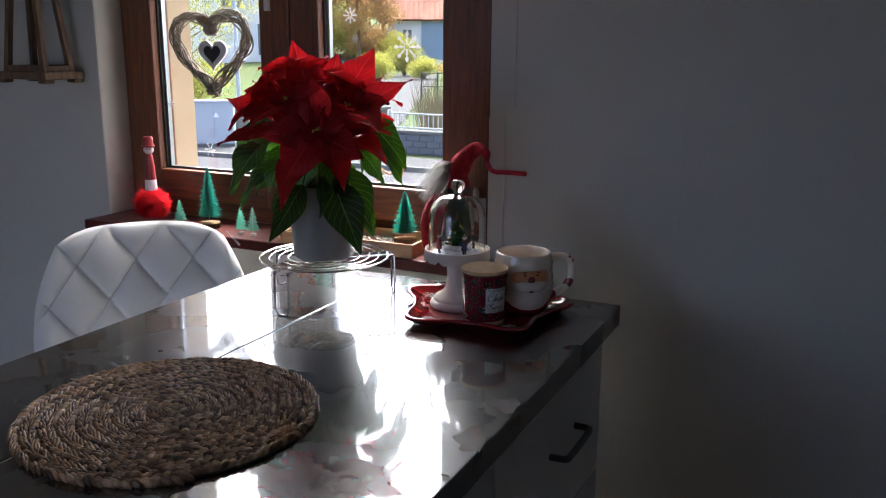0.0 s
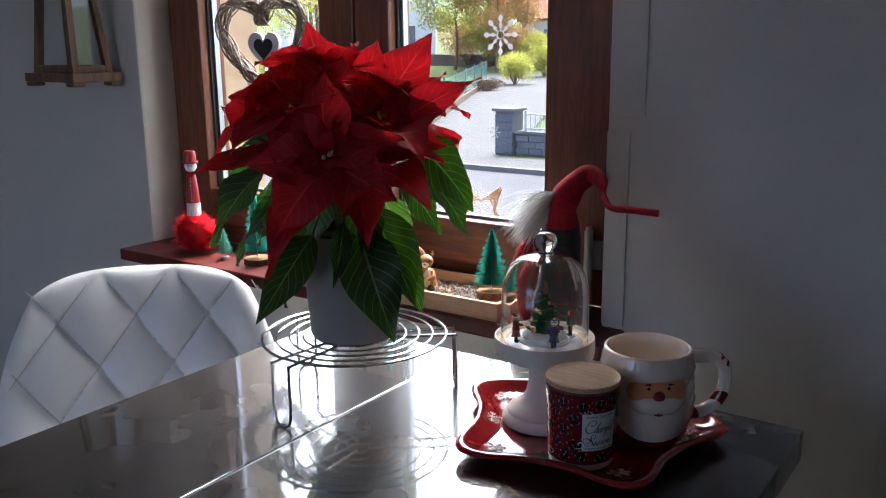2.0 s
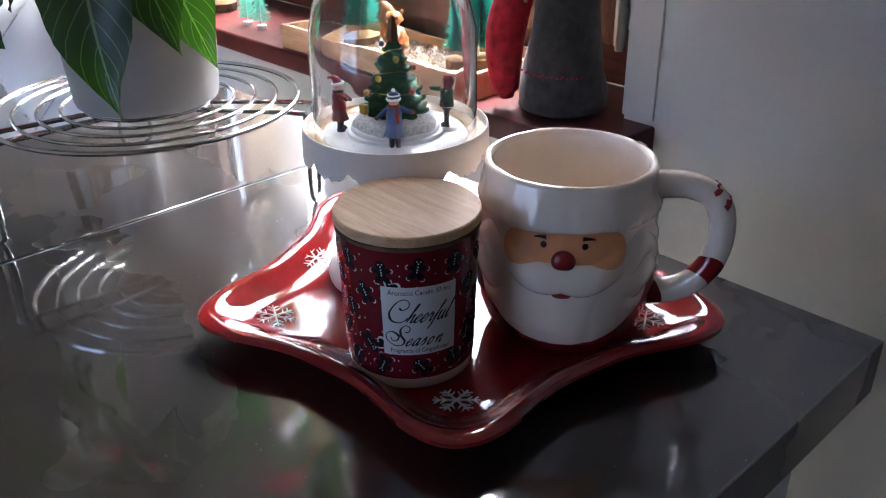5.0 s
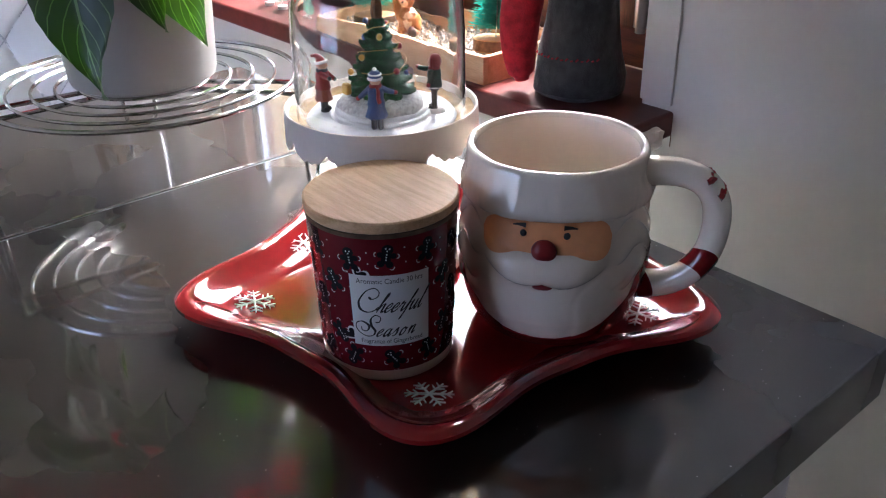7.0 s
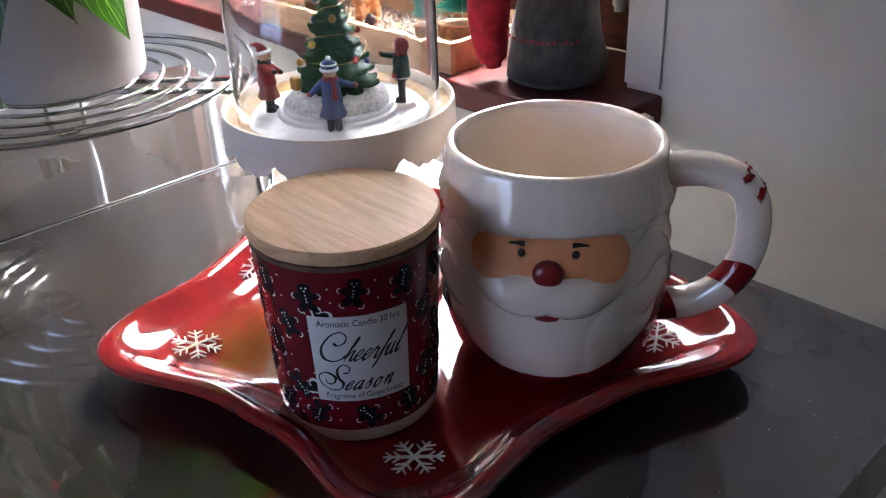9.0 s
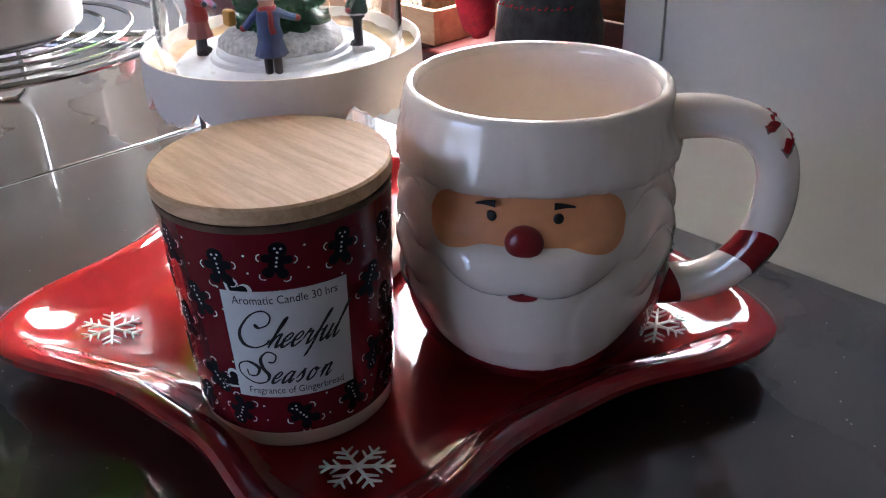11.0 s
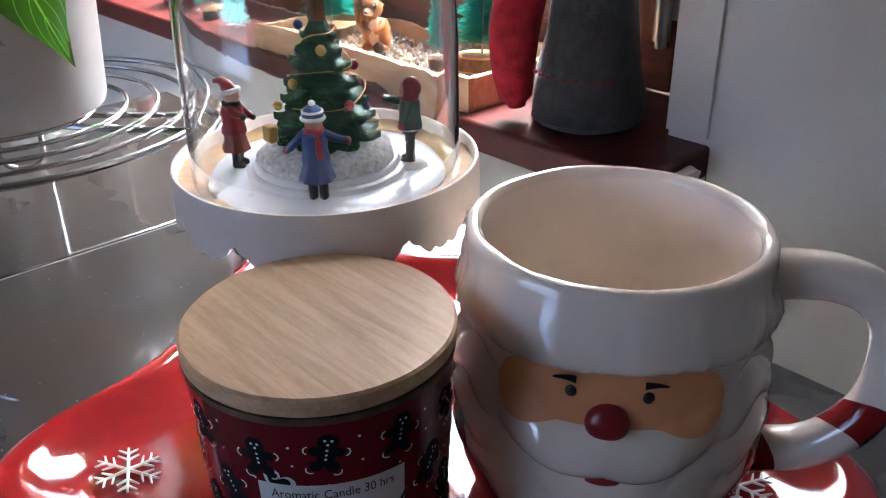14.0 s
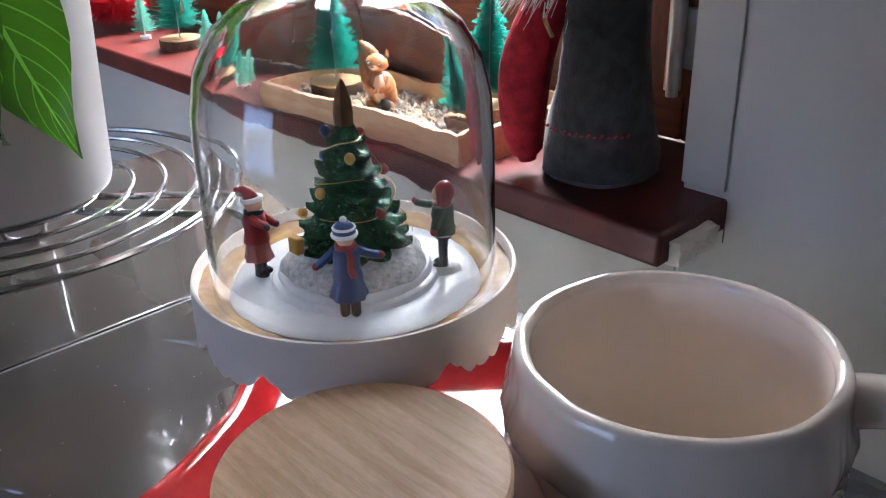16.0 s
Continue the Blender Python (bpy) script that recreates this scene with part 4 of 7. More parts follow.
def candle():
    c = thing("candle_jar", "red printed glass candle jar with a bamboo lid", "candle", pose(-0.5385, 1.2785, TZ))
    H = 0.0862

    def rad(z):
        return 0.0345 + 0.0035 * max(0, min(1, z / H))
    face = radians(-33)
    foot = lathe([(0, 0), (0.030, 0), (0.0328, 0.001), (0.0345, 0.003), (0.0348, 0.0085), (0.034, 0.0086), (0, 0.0086)], 72)
    part("glass_foot", foot, GLAZE_WHITE, c, "milky white glass foot")
    part("jar", lathe([(0, 0.0087), (rad(0.009), 0.0087), (rad(0.0095) + 0.0002, 0.0095), (rad(0.03), 0.03), (rad(0.06), 0.06), (rad(H) + 0.0002, H - 0.001), (rad(H) - 0.001, H), (0, H)], 96), PRINT_RED, c)
    lid = lathe([(0, H + 0.0003), (0.0360, H + 0.0003), (0.0362, H + 0.0015), (0.0382, H + 0.0016), (0.0388, H + 0.0023), (0.0388, H + 0.0064), (0.0380, H + 0.0072), (0, H + 0.0073)], 96)
    # dark ring: darker wood, with the shade of the gap put into its colour
    part("under_lid_ring", lathe([(0.0335, H - 0.0012), (0.0384, H - 0.0010), (0.0386, H + 0.0012), (0.0335, H + 0.0013)], 72), BARK, c, "dark ring for the darker wood and shaded gap under the lid")
    part("lid", lid, BAMBOO, c, "pale bamboo lid", pose(0, 0, 0))

    def skin(points, mat_i, lift, bm):
        """A printed patch of (arc, height) round the jar."""
        vs = []
        for s, z in points:
            r = rad(z) + lift
            a = face + s / 0.0365
            vs.append(bm.verts.new((r * math.cos(a), r * math.sin(a), z)))
        n = len(points)
        z, a = sum(q[1] for q in points) / n, face + sum(q[0] for q in points) / n / 0.0365
        mid = bm.verts.new(((rad(z) + lift) * math.cos(a), (rad(z) + lift) * math.sin(a), z))
        for k in range(n):
            bm.faces.new((vs[k], vs[(k + 1) % n], mid)).material_index = mat_i
    # label, as a bent grid
    lb = bmesh.new()
    rows = []
    for i in range(13):
        s = -0.0195 + 0.039 * i / 12
        rows.append([lb.verts.new(((rad(z) + 0.0004) * math.cos(face + s / 0.0365), (rad(z) + 0.0004) * math.sin(face + s / 0.0365), z)) for z in (0.0245, 0.038, 0.052, 0.0655)])
    grid_faces(lb, rows)
    bmesh.ops.recalc_face_normals(lb, faces=lb.faces)
    label = part("label", lb, WHITE_INK, c, "white paper label with black script")
    for body, size, z, w in (("Aromatic Candle 30 hrs", 0.0042, 0.0610, 0.033), ("Fragrance of Gingerbread", 0.0038, 0.0262, 0.031)):
        part("lettering", bent_text(body, size, face, z, lambda q: rad(q) + 0.0006, 0, w, 0), INK, label)

    def script(word, z0, unit, starts, capital):
        """A word in flowing script, drawn with a broad nib; x and heights in millimetres from the label's edge."""
        bm = bmesh.new()
        strokes = [[(x, y) for x, y in capital]]
        for ch, x0 in zip(word, starts):
            for st in SCRIPT[ch]:
                strokes.append([(x0 + 0.68 * unit * x + 0.55 * unit * y, unit * y) for x, y in st])
        for st in strokes:
            pts = smooth_path([(x, y, 0) for x, y in st], 7)
            rows = []
            for i, q in enumerate(pts):
                d = (pts[min(len(pts) - 1, i + 1)] - pts[max(0, i - 1)]).normalized()
                w = 0.26 + 0.40 * abs(d.x * 0.42 - d.y * 0.91) ** 2 if d.y < 0.1 else 0.26
                w *= min(1, 0.45 + 0.2 * i, 0.45 + 0.2 * (len(pts) - 1 - i))
                row = []
                for sg in (-1, 1):
                    x, y = q.x - d.y * w * sg, q.y + d.x * w * sg
                    zz = z0 + y * 0.001
                    r, ang = rad(zz) + 0.0006, face + (x - 19.5) * 0.001 / 0.0365
                    row.append(bm.verts.new((r * math.cos(ang), r * math.sin(ang), zz)))
                rows.append(row)
            grid_faces(bm, rows)
        for f in bm.faces:
            f.normal_update()
            if f.normal.xy.dot(f.calc_center_median().xy) < 0:
                f.normal_flip()
        part("lettering", bm, INK, label)
    script("heerful", 0.0447, 5.0, (11.6, 15.6, 18.8, 22.0, 25.2, 27.6, 31.6), ((9.2, 9.0), (10.5, 7.6), (13.4, 9.0), (14.2, 12.0), (12.0, 13.9), (8.0, 12.0), (4.2, 6.2), (4.6, 1.5), (8.0, 0.0), (11.5, 1.2), (13.2, 3.2)))
    script("eason", 0.0305, 4.4, (11.2, 14.6, 18.8, 22.4, 26.6), ((11.5, 8.5), (13.4, 8.5), (14.2, 11.1), (11.8, 12.5), (9.4, 10.0), (9.6, 6.2), (11.2, 3.2), (9.9, 0.5), (6.1, 0.1), (2.1, 3.2), (1.9, 7.0), (5.1, 8.5), (8.3, 6.2), (7.2, 3.2), (4.8, 3.2), (4.3, 5.5)))
    # printed figures and dots
    rng = random.Random(5)

    def disc(s0, z0, r, mat_i, lift, bm, n=12, sx=1.0):
        skin([(s0 + sx * r * math.cos(2 * math.pi * k / n), z0 + r * math.sin(2 * math.pi * k / n)) for k in range(n)], mat_i, lift, bm)

    def motif(s0, z0, turn, kind):
        bm = bmesh.new()
        ca, sa = math.cos(turn), math.sin(turn)

        def at(x, y):
            return s0 + 1.08 * (x * ca - y * sa), z0 + 1.08 * (x * sa + y * ca)
        if kind == "heart":
            for r, mi, lf in ((1.0, 1, 0.00026), (0.72, 0, 0.00029)):
                skin([at(r * 0.0042 * (16 * math.sin(q) ** 3) / 16, r * 0.0042 * (13 * math.cos(q) - 5 * math.cos(2 * q) - 2 * math.cos(3 * q) - math.cos(4 * q)) / 16)
                      for q in (2 * math.pi * k / 28 for k in range(28))], mi, lf, bm)
        else:
            blobs = ((0, 0.0040, 0.0021), (0, 0.0008, 0.0019), (0, -0.0010, 0.0018), (-0.0028, 0.0012, 0.0012), (0.0028, 0.0012, 0.0012), (-0.0019, -0.0033, 0.0014), (0.0019, -0.0033, 0.0014))
            for i, (x, y, r) in enumerate(blobs):
                disc(*at(x, y), 1.32 * r, 0, 0.00026 + i * 0.000003, bm)
            for x, y, r in ((-0.0008, 0.0045, 0.0004), (0.0008, 0.0045, 0.0004), (0, 0.0016, 0.0004), (0, 0.0002, 0.0004), (0, -0.0011, 0.0004), (0, 0.0033, 0.0004)):
                disc(*at(x, y), r, 1, 0.00032, bm, 8)
            for x, y, sg in ((-0.0042, 0.0012, 180), (0.0042, 0.0012, 0), (-0.0030, -0.0046, 230), (0.0030, -0.0046, -50)):
                pts = [(x + 0.0012 * math.cos(radians(sg + q)), y + 0.0012 * math.sin(radians(sg + q))) for q in (-75, -38, 0, 38, 75)]
                for (x0, y0), (x1, y1) in zip(pts, pts[1:]):
                    nx, ny = (y1 - y0) * 0.24, (x0 - x1) * 0.24
                    skin([at(x0 - nx, y0 - ny), at(x1 - nx, y1 - ny), at(x1 + nx, y1 + ny), at(x0 + nx, y0 + ny)], 1, 0.00032, bm)
        part("printed_motif", bm, [PRINT_BLACK, WHITE_INK], c, smooth=False)
    dots = bmesh.new()
    for row, z in enumerate((0.0165, 0.0310, 0.0455, 0.0600, 0.0740)):
        for k in range(12):
            s = (k + 0.5 * (row % 2)) * 0.0193 - 0.116 + rng.uniform(-0.0012, 0.0012)
            disc(s + 0.0089, z - 0.002, 0.0004, 0, 0.0003, dots, 6)
            disc(s + 0.0084, min(0.083, z + rng.uniform(0.004, 0.007)), 0.00042, 0, 0.0003, dots, 6)
            if abs(s) < 0.0245 and 0.022 < z < 0.069:
                continue
            motif(s, z + rng.uniform(-0.0015, 0.0015), rng.uniform(-0.7, 0.7) + (math.pi if rng.random() < 0.35 else 0), "heart" if (k * 3 + row) % 9 == 0 and abs(s) > 0.03 else "cookie")
    motif(-0.0215, 0.0300, 0.9, "heart"), motif(-0.014, 0.0660, -0.5, "heart")
    part("printed_dots", dots, WHITE_INK, c, smooth=False)
    return c


candle()


def mug():
    g = thing("face_mug", "white ceramic mug with a bearded face in relief and striped handle", "mug", pose(-0.5045, 1.3690, TZ, 0, 0, -53))
    # local: x points out of the face, y to the handle
    segs = 240
    prof = [(0.030, 0.0), (0.0372, 0.0012), (0.0418, 0.005), (0.0458, 0.012), (0.0488, 0.022), (0.0507, 0.034), (0.0515, 0.045), (0.0514, 0.056), (0.0506, 0.066), (0.0496, 0.074), (0.0488, 0.0805)]

    def base_r(z):
        for (r0, z0), (r1, z1) in zip(prof, prof[1:]):
            if z <= z1:
                return r0 + (r1 - r0) * (z - z0) / (z1 - z0)
        return prof[-1][0]

    def bump(x, w):
        return math.exp(-(x / w) ** 2)

    def surf(a, z):
        """Radius of the outside with its relief, a in radians from the face."""
        a = (a + math.pi) % (2 * math.pi) - math.pi
        r = base_r(z)
        s = a * 0.05
        mo = 0.0
        for sg in (-1, 1):                                    # moustache
            q = sg * s
            if q > -0.004:
                mid = 0.0565 - 0.011 * (q / 0.03) + 0.021 * (q / 0.034) ** 2
                d = abs(z - mid) / (0.0088 - 0.05 * max(0, q - 0.022))
                mo = max(mo, max(0.0, 1 - d * d) ** 0.6 * (1 - max(0, q - 0.018) / 0.018 if q < 0.036 else 0) * min(1, (q + 0.004) / 0.003))
        r += 0.0046 * max(0, mo)
        beard = max(0, 1 - (abs(s) / 0.056) ** 4)
        if z < 0.066:                                         # soft beard: a full chin, shallow wavy creases
            r += 0.0016 * bump(s, 0.034) * bump(z - 0.030, 0.018)
            flow = noise.noise(Vector((s * 62, (z + 0.35 * abs(s)) * 30, 3.1))) + 0.5 * noise.noise(Vector((s * 130, (z + 0.3 * abs(s)) * 62, 7.7)))
            crease = abs(math.sin((abs(s) * 1.0 - 0.55 * z) * 130 + 2.0 * noise.noise(Vector((s * 40, z * 40, 1)))))
            r += beard * min(1, z / 0.010) * min(1, max(0, 0.058 - z) / 0.010) * (0.0007 * flow + 0.0004 * (min(1, crease * 2.2) - 1) * min(1, abs(s) / 0.02))
        if abs(s) > 0.033 and z > 0.026:                      # rounded curls of hair at the temples
            q = min(1, (abs(s) - 0.033) / 0.008) * (max(0, 1 - (abs(s) - 0.060) / 0.03) if abs(s) > 0.060 else 1) * min(1, (z - 0.026) / 0.008)
            r += q * 0.0022 * (abs(math.sin(z * 215 + abs(s) * 75 + 1.3 * math.sin(abs(s) * 140 + z * 50))) ** 0.7 - 0.35)
        return r
    bm = bmesh.new()
    rows = []
    zs = [0.0808 * k / 110 for k in range(111)]
    for z in zs:
        rows.append([bm.verts.new((surf(a, z) * math.cos(a), surf(a, z) * math.sin(a), z)) for a in (2 * math.pi * k / segs for k in range(segs))])

    def cuff(a, r, z):
        n1 = noise.noise(Vector((math.cos(a) * 3.2, math.sin(a) * 3.2, z * 60)))
        n2 = noise.noise(Vector((math.cos(a) * 9, math.sin(a) * 9, z * 160)))
        dip = 0.0012 * math.sin(3 * a + 1) if z < 0.0845 else 0
        n3 = noise.noise(Vector((math.cos(a) * 22, math.sin(a) * 22, z * 420)))
        return r + 0.0008 * n1 + (0.0008 * n2 + 0.00035 * n3) * (1 if z < 0.099 else 0), z + dip
    for r, z in ((0.0500, 0.0806), (0.0510, 0.0822), (0.0512, 0.0850), (0.0506, 0.0885), (0.0498, 0.092), (0.0490, 0.0955), (0.0483, 0.099), (0.0478, 0.1012), (0.0475, 0.1032), (0.0467, 0.1047), (0.0454, 0.1054), (0.0441, 0.1052),
                 (0.0431, 0.1040), (0.0426, 0.1022), (0.0424, 0.095), (0.0434, 0.08), (0.0455, 0.06), (0.0450, 0.035), (0.0405, 0.015), (0.030, 0.008)):
        inner = r < 0.0435 and z < 0.105 or (z <= 0.06)
        row = []
        for k in range(segs):
            a = 2 * math.pi * k / segs
            rr, zz = (r, z) if inner else cuff(a, r, z)
            row.append(bm.verts.new((rr * math.cos(a), rr * math.sin(a), zz)))
        rows.append(row)
    v = bm.verts.new((0, 0, 0.0072))
    rows.append([v] * segs)
    grid_faces(bm, rows, closed_v=True)
    bm.faces.new(rows[0][::-1])
    bmesh.ops.recalc_face_normals(bm, faces=bm.faces)
    for f in bm.faces:
        c = f.calc_center_median()
        if math.hypot(c.x, c.y) < 0.0456 and c.z > 0.0075 and f.normal.xy.dot(c.xy) < 0.2 * c.xy.length and c.z < 0.103 and (f.normal.z > 0.5 or f.normal.xy.dot(c.xy) < 0):
            f.material_index = 1
    part("body", bm, [GLAZE_WHITE, GLAZE_CREAM], g)

    def patch(name, mat, inside, lift, label="", parent=g, nu=44, nv=12):
        """A glazed area over the outside: inside(u, v) gives (arc, height) for u, v in 0..1."""
        p = bmesh.new()
        rws = []
        for i in range(nu + 1):
            row = []
            for j in range(nv + 1):
                s, z = inside(i / nu, j / nv)
                r = surf(s / 0.05, z) + lift
                row.append(p.verts.new((r * math.cos(s / 0.05), r * math.sin(s / 0.05), z)))
            rws.append(row)
        grid_faces(p, rws)
        bmesh.ops.recalc_face_normals(p, faces=p.faces)
        if sum(f.normal.xy.dot(f.calc_center_median().xy) for f in p.faces) < 0:
            bmesh.ops.reverse_faces(p, faces=p.faces)
        return part(name, p, mat, parent, label)

    def face_area(u, v):
        s = -0.0345 + 0.069 * u
        e = max(0.0, 1 - abs(s / 0.0345) ** 7) ** 0.5
        top, low = 0.0815 + 0.0012 * math.sin(3 * (s / 0.05) + 1), 0.0622 + 0.0022 * math.sin(abs(s) * 150) + 0.003 * max(0, 1 - abs(s) / 0.010) ** 2
        mid = 0.0722
        return s, (mid + (low - mid) * e) * (1 - v) + (mid + (top - mid) * e) * v
    patch("face_area", GLAZE_PEACH, face_area, 0.00045, "peach painted face area")

    def red_low(u, v):
        s = -0.157 + 0.314 * u
        edge = 0.0125 + 0.0215 * (abs(s) / 0.049) ** 2.6
        edge = min(edge, 0.052) + 0.0005 * noise.noise(Vector((s * 300, 0, 5)))
        return s, 0.0008 + (edge - 0.0008) * v
    patch("red_lower_glaze", GLAZE_RED, red_low, 0.0004, "red glazed lower and back part", nu=160, nv=26)
    for sg in (-1, 1):
        s, z = sg * 0.0108, 0.0742
        r = surf(s / 0.05, z)
        m = Matrix.Rotation(s / 0.05, 4, "Z") @ Matrix.Translation((r + 0.0008, 0, z))
        part("eye", ball(0.0019, (-0.0006, 0, 0), (0.45, 0.95, 1.05), 16, 10), INK, g, "black painted eye", m)
        br = bmesh.new()
        rws = []
        for i in range(9):
            q = i / 8
            y = 0.0045 - 0.0068 * q
            w = 0.0022 * (1 - 0.75 * q)
            top = 0.0004 - 0.0004 * (q - 0.35) ** 2 * 3 - 0.0003 * q
            rws.append([br.verts.new((0.0, -sg * (y - 0.001), top + w * k)) for k in (-0.6, 0.6)])
        grid_faces(br, rws)
        part("brow", br, INK, g, "black painted brow", Matrix.Rotation(sg * 0.0125 / 0.05, 4, "Z") @ Matrix.Translation((base_r(0.079) + 0.0024, 0, 0.0792)))
    part("nose", ball(0.0064, (surf(0, 0.0660) + 0.0003, 0, 0.0660), (0.62, 1, 0.98), 28, 18), GLAZE_NOSE, g, "glossy dark red round nose")
    part("mouth", ball(0.0050, (surf(0, 0.0465) + 0.0002, 0, 0.0462), (0.20, 1, 0.32), 18, 10), GLAZE_NOSE, g, "small dark red mouth")
    # handle, in the plane 81 degrees from the face
    ha = radians(81)
    line = smooth_path([(0.0462, 0, 0.0940), (0.054, 0, 0.0955), (0.0645, 0, 0.0958), (0.0750, 0, 0.0925), (0.0822, 0, 0.0835), (0.0842, 0, 0.0690), (0.0815, 0, 0.0535), (0.0740, 0, 0.0410), (0.064, 0, 0.0330), (0.053, 0, 0.0295), (0.0455, 0, 0.0285)], 10)
    n = len(line)
    hb = tube(line, lambda q: 0.0071 + 0.0012 * (2 * abs(q - 0.5)) ** 3, 24)
    hb.faces.ensure_lookup_table()
    handle = part("handle", hb, GLAZE_WHITE, g, "white handle with red stripes", Matrix.Rotation(ha, 4, "Z"))
    for lo, hi, skew in ((0.615, 0.705, 0.10), (0.905, 0.985, 0.10)):
        sb = bmesh.new()
        rws = []
        for i in range(25):
            k = 2 * math.pi * i / 24
            row = []
            for j in range(9):
                q = lo + (hi - lo) * j / 8 + skew * 0.45 * math.sin(k)
                q = max(0.001, min(0.999, q))
                x = q * (n - 1)
                i0 = min(n - 2, int(x))
                p = line[i0].lerp(line[i0 + 1], x - i0)
                t = (line[min(n - 1, i0 + 2)] - line[max(0, i0 - 1)]).normalized()
                out = Vector((0, 1, 0)).cross(t)
                row.append(sb.verts.new(p + (out * math.cos(k) + Vector((0, 1, 0)) * math.sin(k)) * (0.00735 + 0.0012 * (2 * abs(q - 0.5)) ** 3)))
            rws.append(row)
        grid_faces(sb, rws)
        bmesh.ops.recalc_face_normals(sb, faces=sb.faces)
        part("stripe", sb, GLAZE_RED, handle, "red glazed stripe")
    # worn remains of the upper stripe
    for k in range(3):
        wb = bmesh.new()
        wr = random.Random(31 + k)
        q0 = (0.285, 0.345, 0.365)[k]
        pts = []
        for j in range(12):
            kk = -1.9 + 3.0 * j / 11 if k < 2 else -2.2 + 1.2 * j / 11
            q = q0 + 0.03 * j / 11 + wr.uniform(-0.008, 0.008)
            x = q * (n - 1)
            p = line[int(x)].lerp(line[int(x) + 1], x - int(x))
            t = (line[int(x) + 1] - line[int(x) - 1]).normalized()
            out = Vector((0, 1, 0)).cross(t)
            pts.append(p - (out * math.cos(kk) + Vector((0, 1, 0)) * math.sin(kk)) * 0.0069)
        tube(smooth_path(pts, 3), lambda q, w=wr: w.uniform(0.0003, 0.0011) + (0.0012 if q > 0.8 else 0), 6, bm=wb)
        part("worn_stripe", wb, GLAZE_RED, handle, "worn flakes of red glaze")
    return g


mug()


def cake_stand():
    c = thing("cake_stand", "small white ceramic cake stand with a scalloped rim", "cake stand", pose(-0.6165, 1.3385, TZ + 0.0))
    part("foot", lathe([(0, 0), (0.044, 0), (0.0468, 0.002), (0.0475, 0.006), (0.0462, 0.010), (0.0430, 0.0125), (0.0415, 0.0135), (0.0412, 0.0165), (0.0385, 0.0195), (0.030, 0.024), (0.0235, 0.030), (0.0195, 0.038),
                        (0.0175, 0.050), (0.0172, 0.062), (0.0185, 0.074), (0.0215, 0.083), (0.025, 0.0885), (0.032, 0.0920), (0.045, 0.0945), (0, 0.0950)], 64), PLASTER, c)

    def frill(a, r, z):
        if z < 0.0940 and r > 0.05:
            big = abs(math.cos(6 * a + 2.478))
            small = abs(math.cos(27 * a + 0.4))
            z -= 0.0074 * (min(1, 1.25 * big) ** 0.8) + 0.0016 * small ** 0.8
        return r, z
    part("plate", lathe([(0, 0.0952), (0.045, 0.0952), (0.0515, 0.0950), (0.0540, 0.0946), (0.0552, 0.0938), (0.0575, 0.0934), (0.0573, 0.0955), (0.0572, 0.0995), (0.0570, 0.1036), (0.0566, 0.1051), (0.0557, 0.1052), (0.0550, 0.1040),
                         (0.0547, 0.0985), (0.0540, 0.0975), (0, 0.0975)], 720, frill), PLASTER, c)
    part("glue_ring", lathe([(0.0430, 0.0980), (0.0444, 0.0990), (0.0470, 0.0993), (0.0500, 0.0996), (0.0520, 0.1003), (0.0550, 0.1006)], 72, lambda a, r, z: (r, z + 0.0006 * math.sin(7 * a) + 0.0004 * math.sin(23 * a))), WAX, c, "yellowed ring of old glue")
    part("stepped_base", lathe([(0, 0.0978), (0.0434, 0.0978), (0.0438, 0.0990), (0.0428, 0.0998), (0.0380, 0.0999), (0.0370, 0.1004), (0.0300, 0.1003), (0.0294, 0.1018), (0.0285, 0.1023), (0.0274, 0.1022), (0.0270, 0.1036), (0.0262, 0.1042), (0.0250, 0.1042), (0.0240, 0.1036), (0, 0.1036)], 96), BASE_WHITE, c, "cool white stepped round base")
    return c


cake_stand()
d = thing("glass_dome", "clear glass dome with a round knob over figurines", "glass dome", pose(-0.6165, 1.3385, TZ + 0.0978))
out = [(0.0492, 0.0), (0.0498, 0.003), (0.0496, 0.02), (0.0494, 0.050), (0.0485, 0.066), (0.0455, 0.079), (0.0395, 0.0895), (0.0310, 0.0965), (0.0210, 0.1000), (0.0120, 0.1012), (0.0085, 0.1020)]
bell = part("bell", lathe(out + [(r - 0.0017, z - 0.0017) for r, z in reversed(out[2:])] + [(0.0476, 0.0)], 96), DOME, d)
k = lathe([(0.0085, 0.1021), (0.0075, 0.1045), (0.0082, 0.1075), (0.0105, 0.1105), (0.0122, 0.1150), (0.0122, 0.1195), (0.0105, 0.1240), (0.007, 0.1266), (0, 0.1273)], 40)
knob = part("knob", k, DOME, d, "round clear glass knob")

bell.visible_shadow = knob.visible_shadow = False

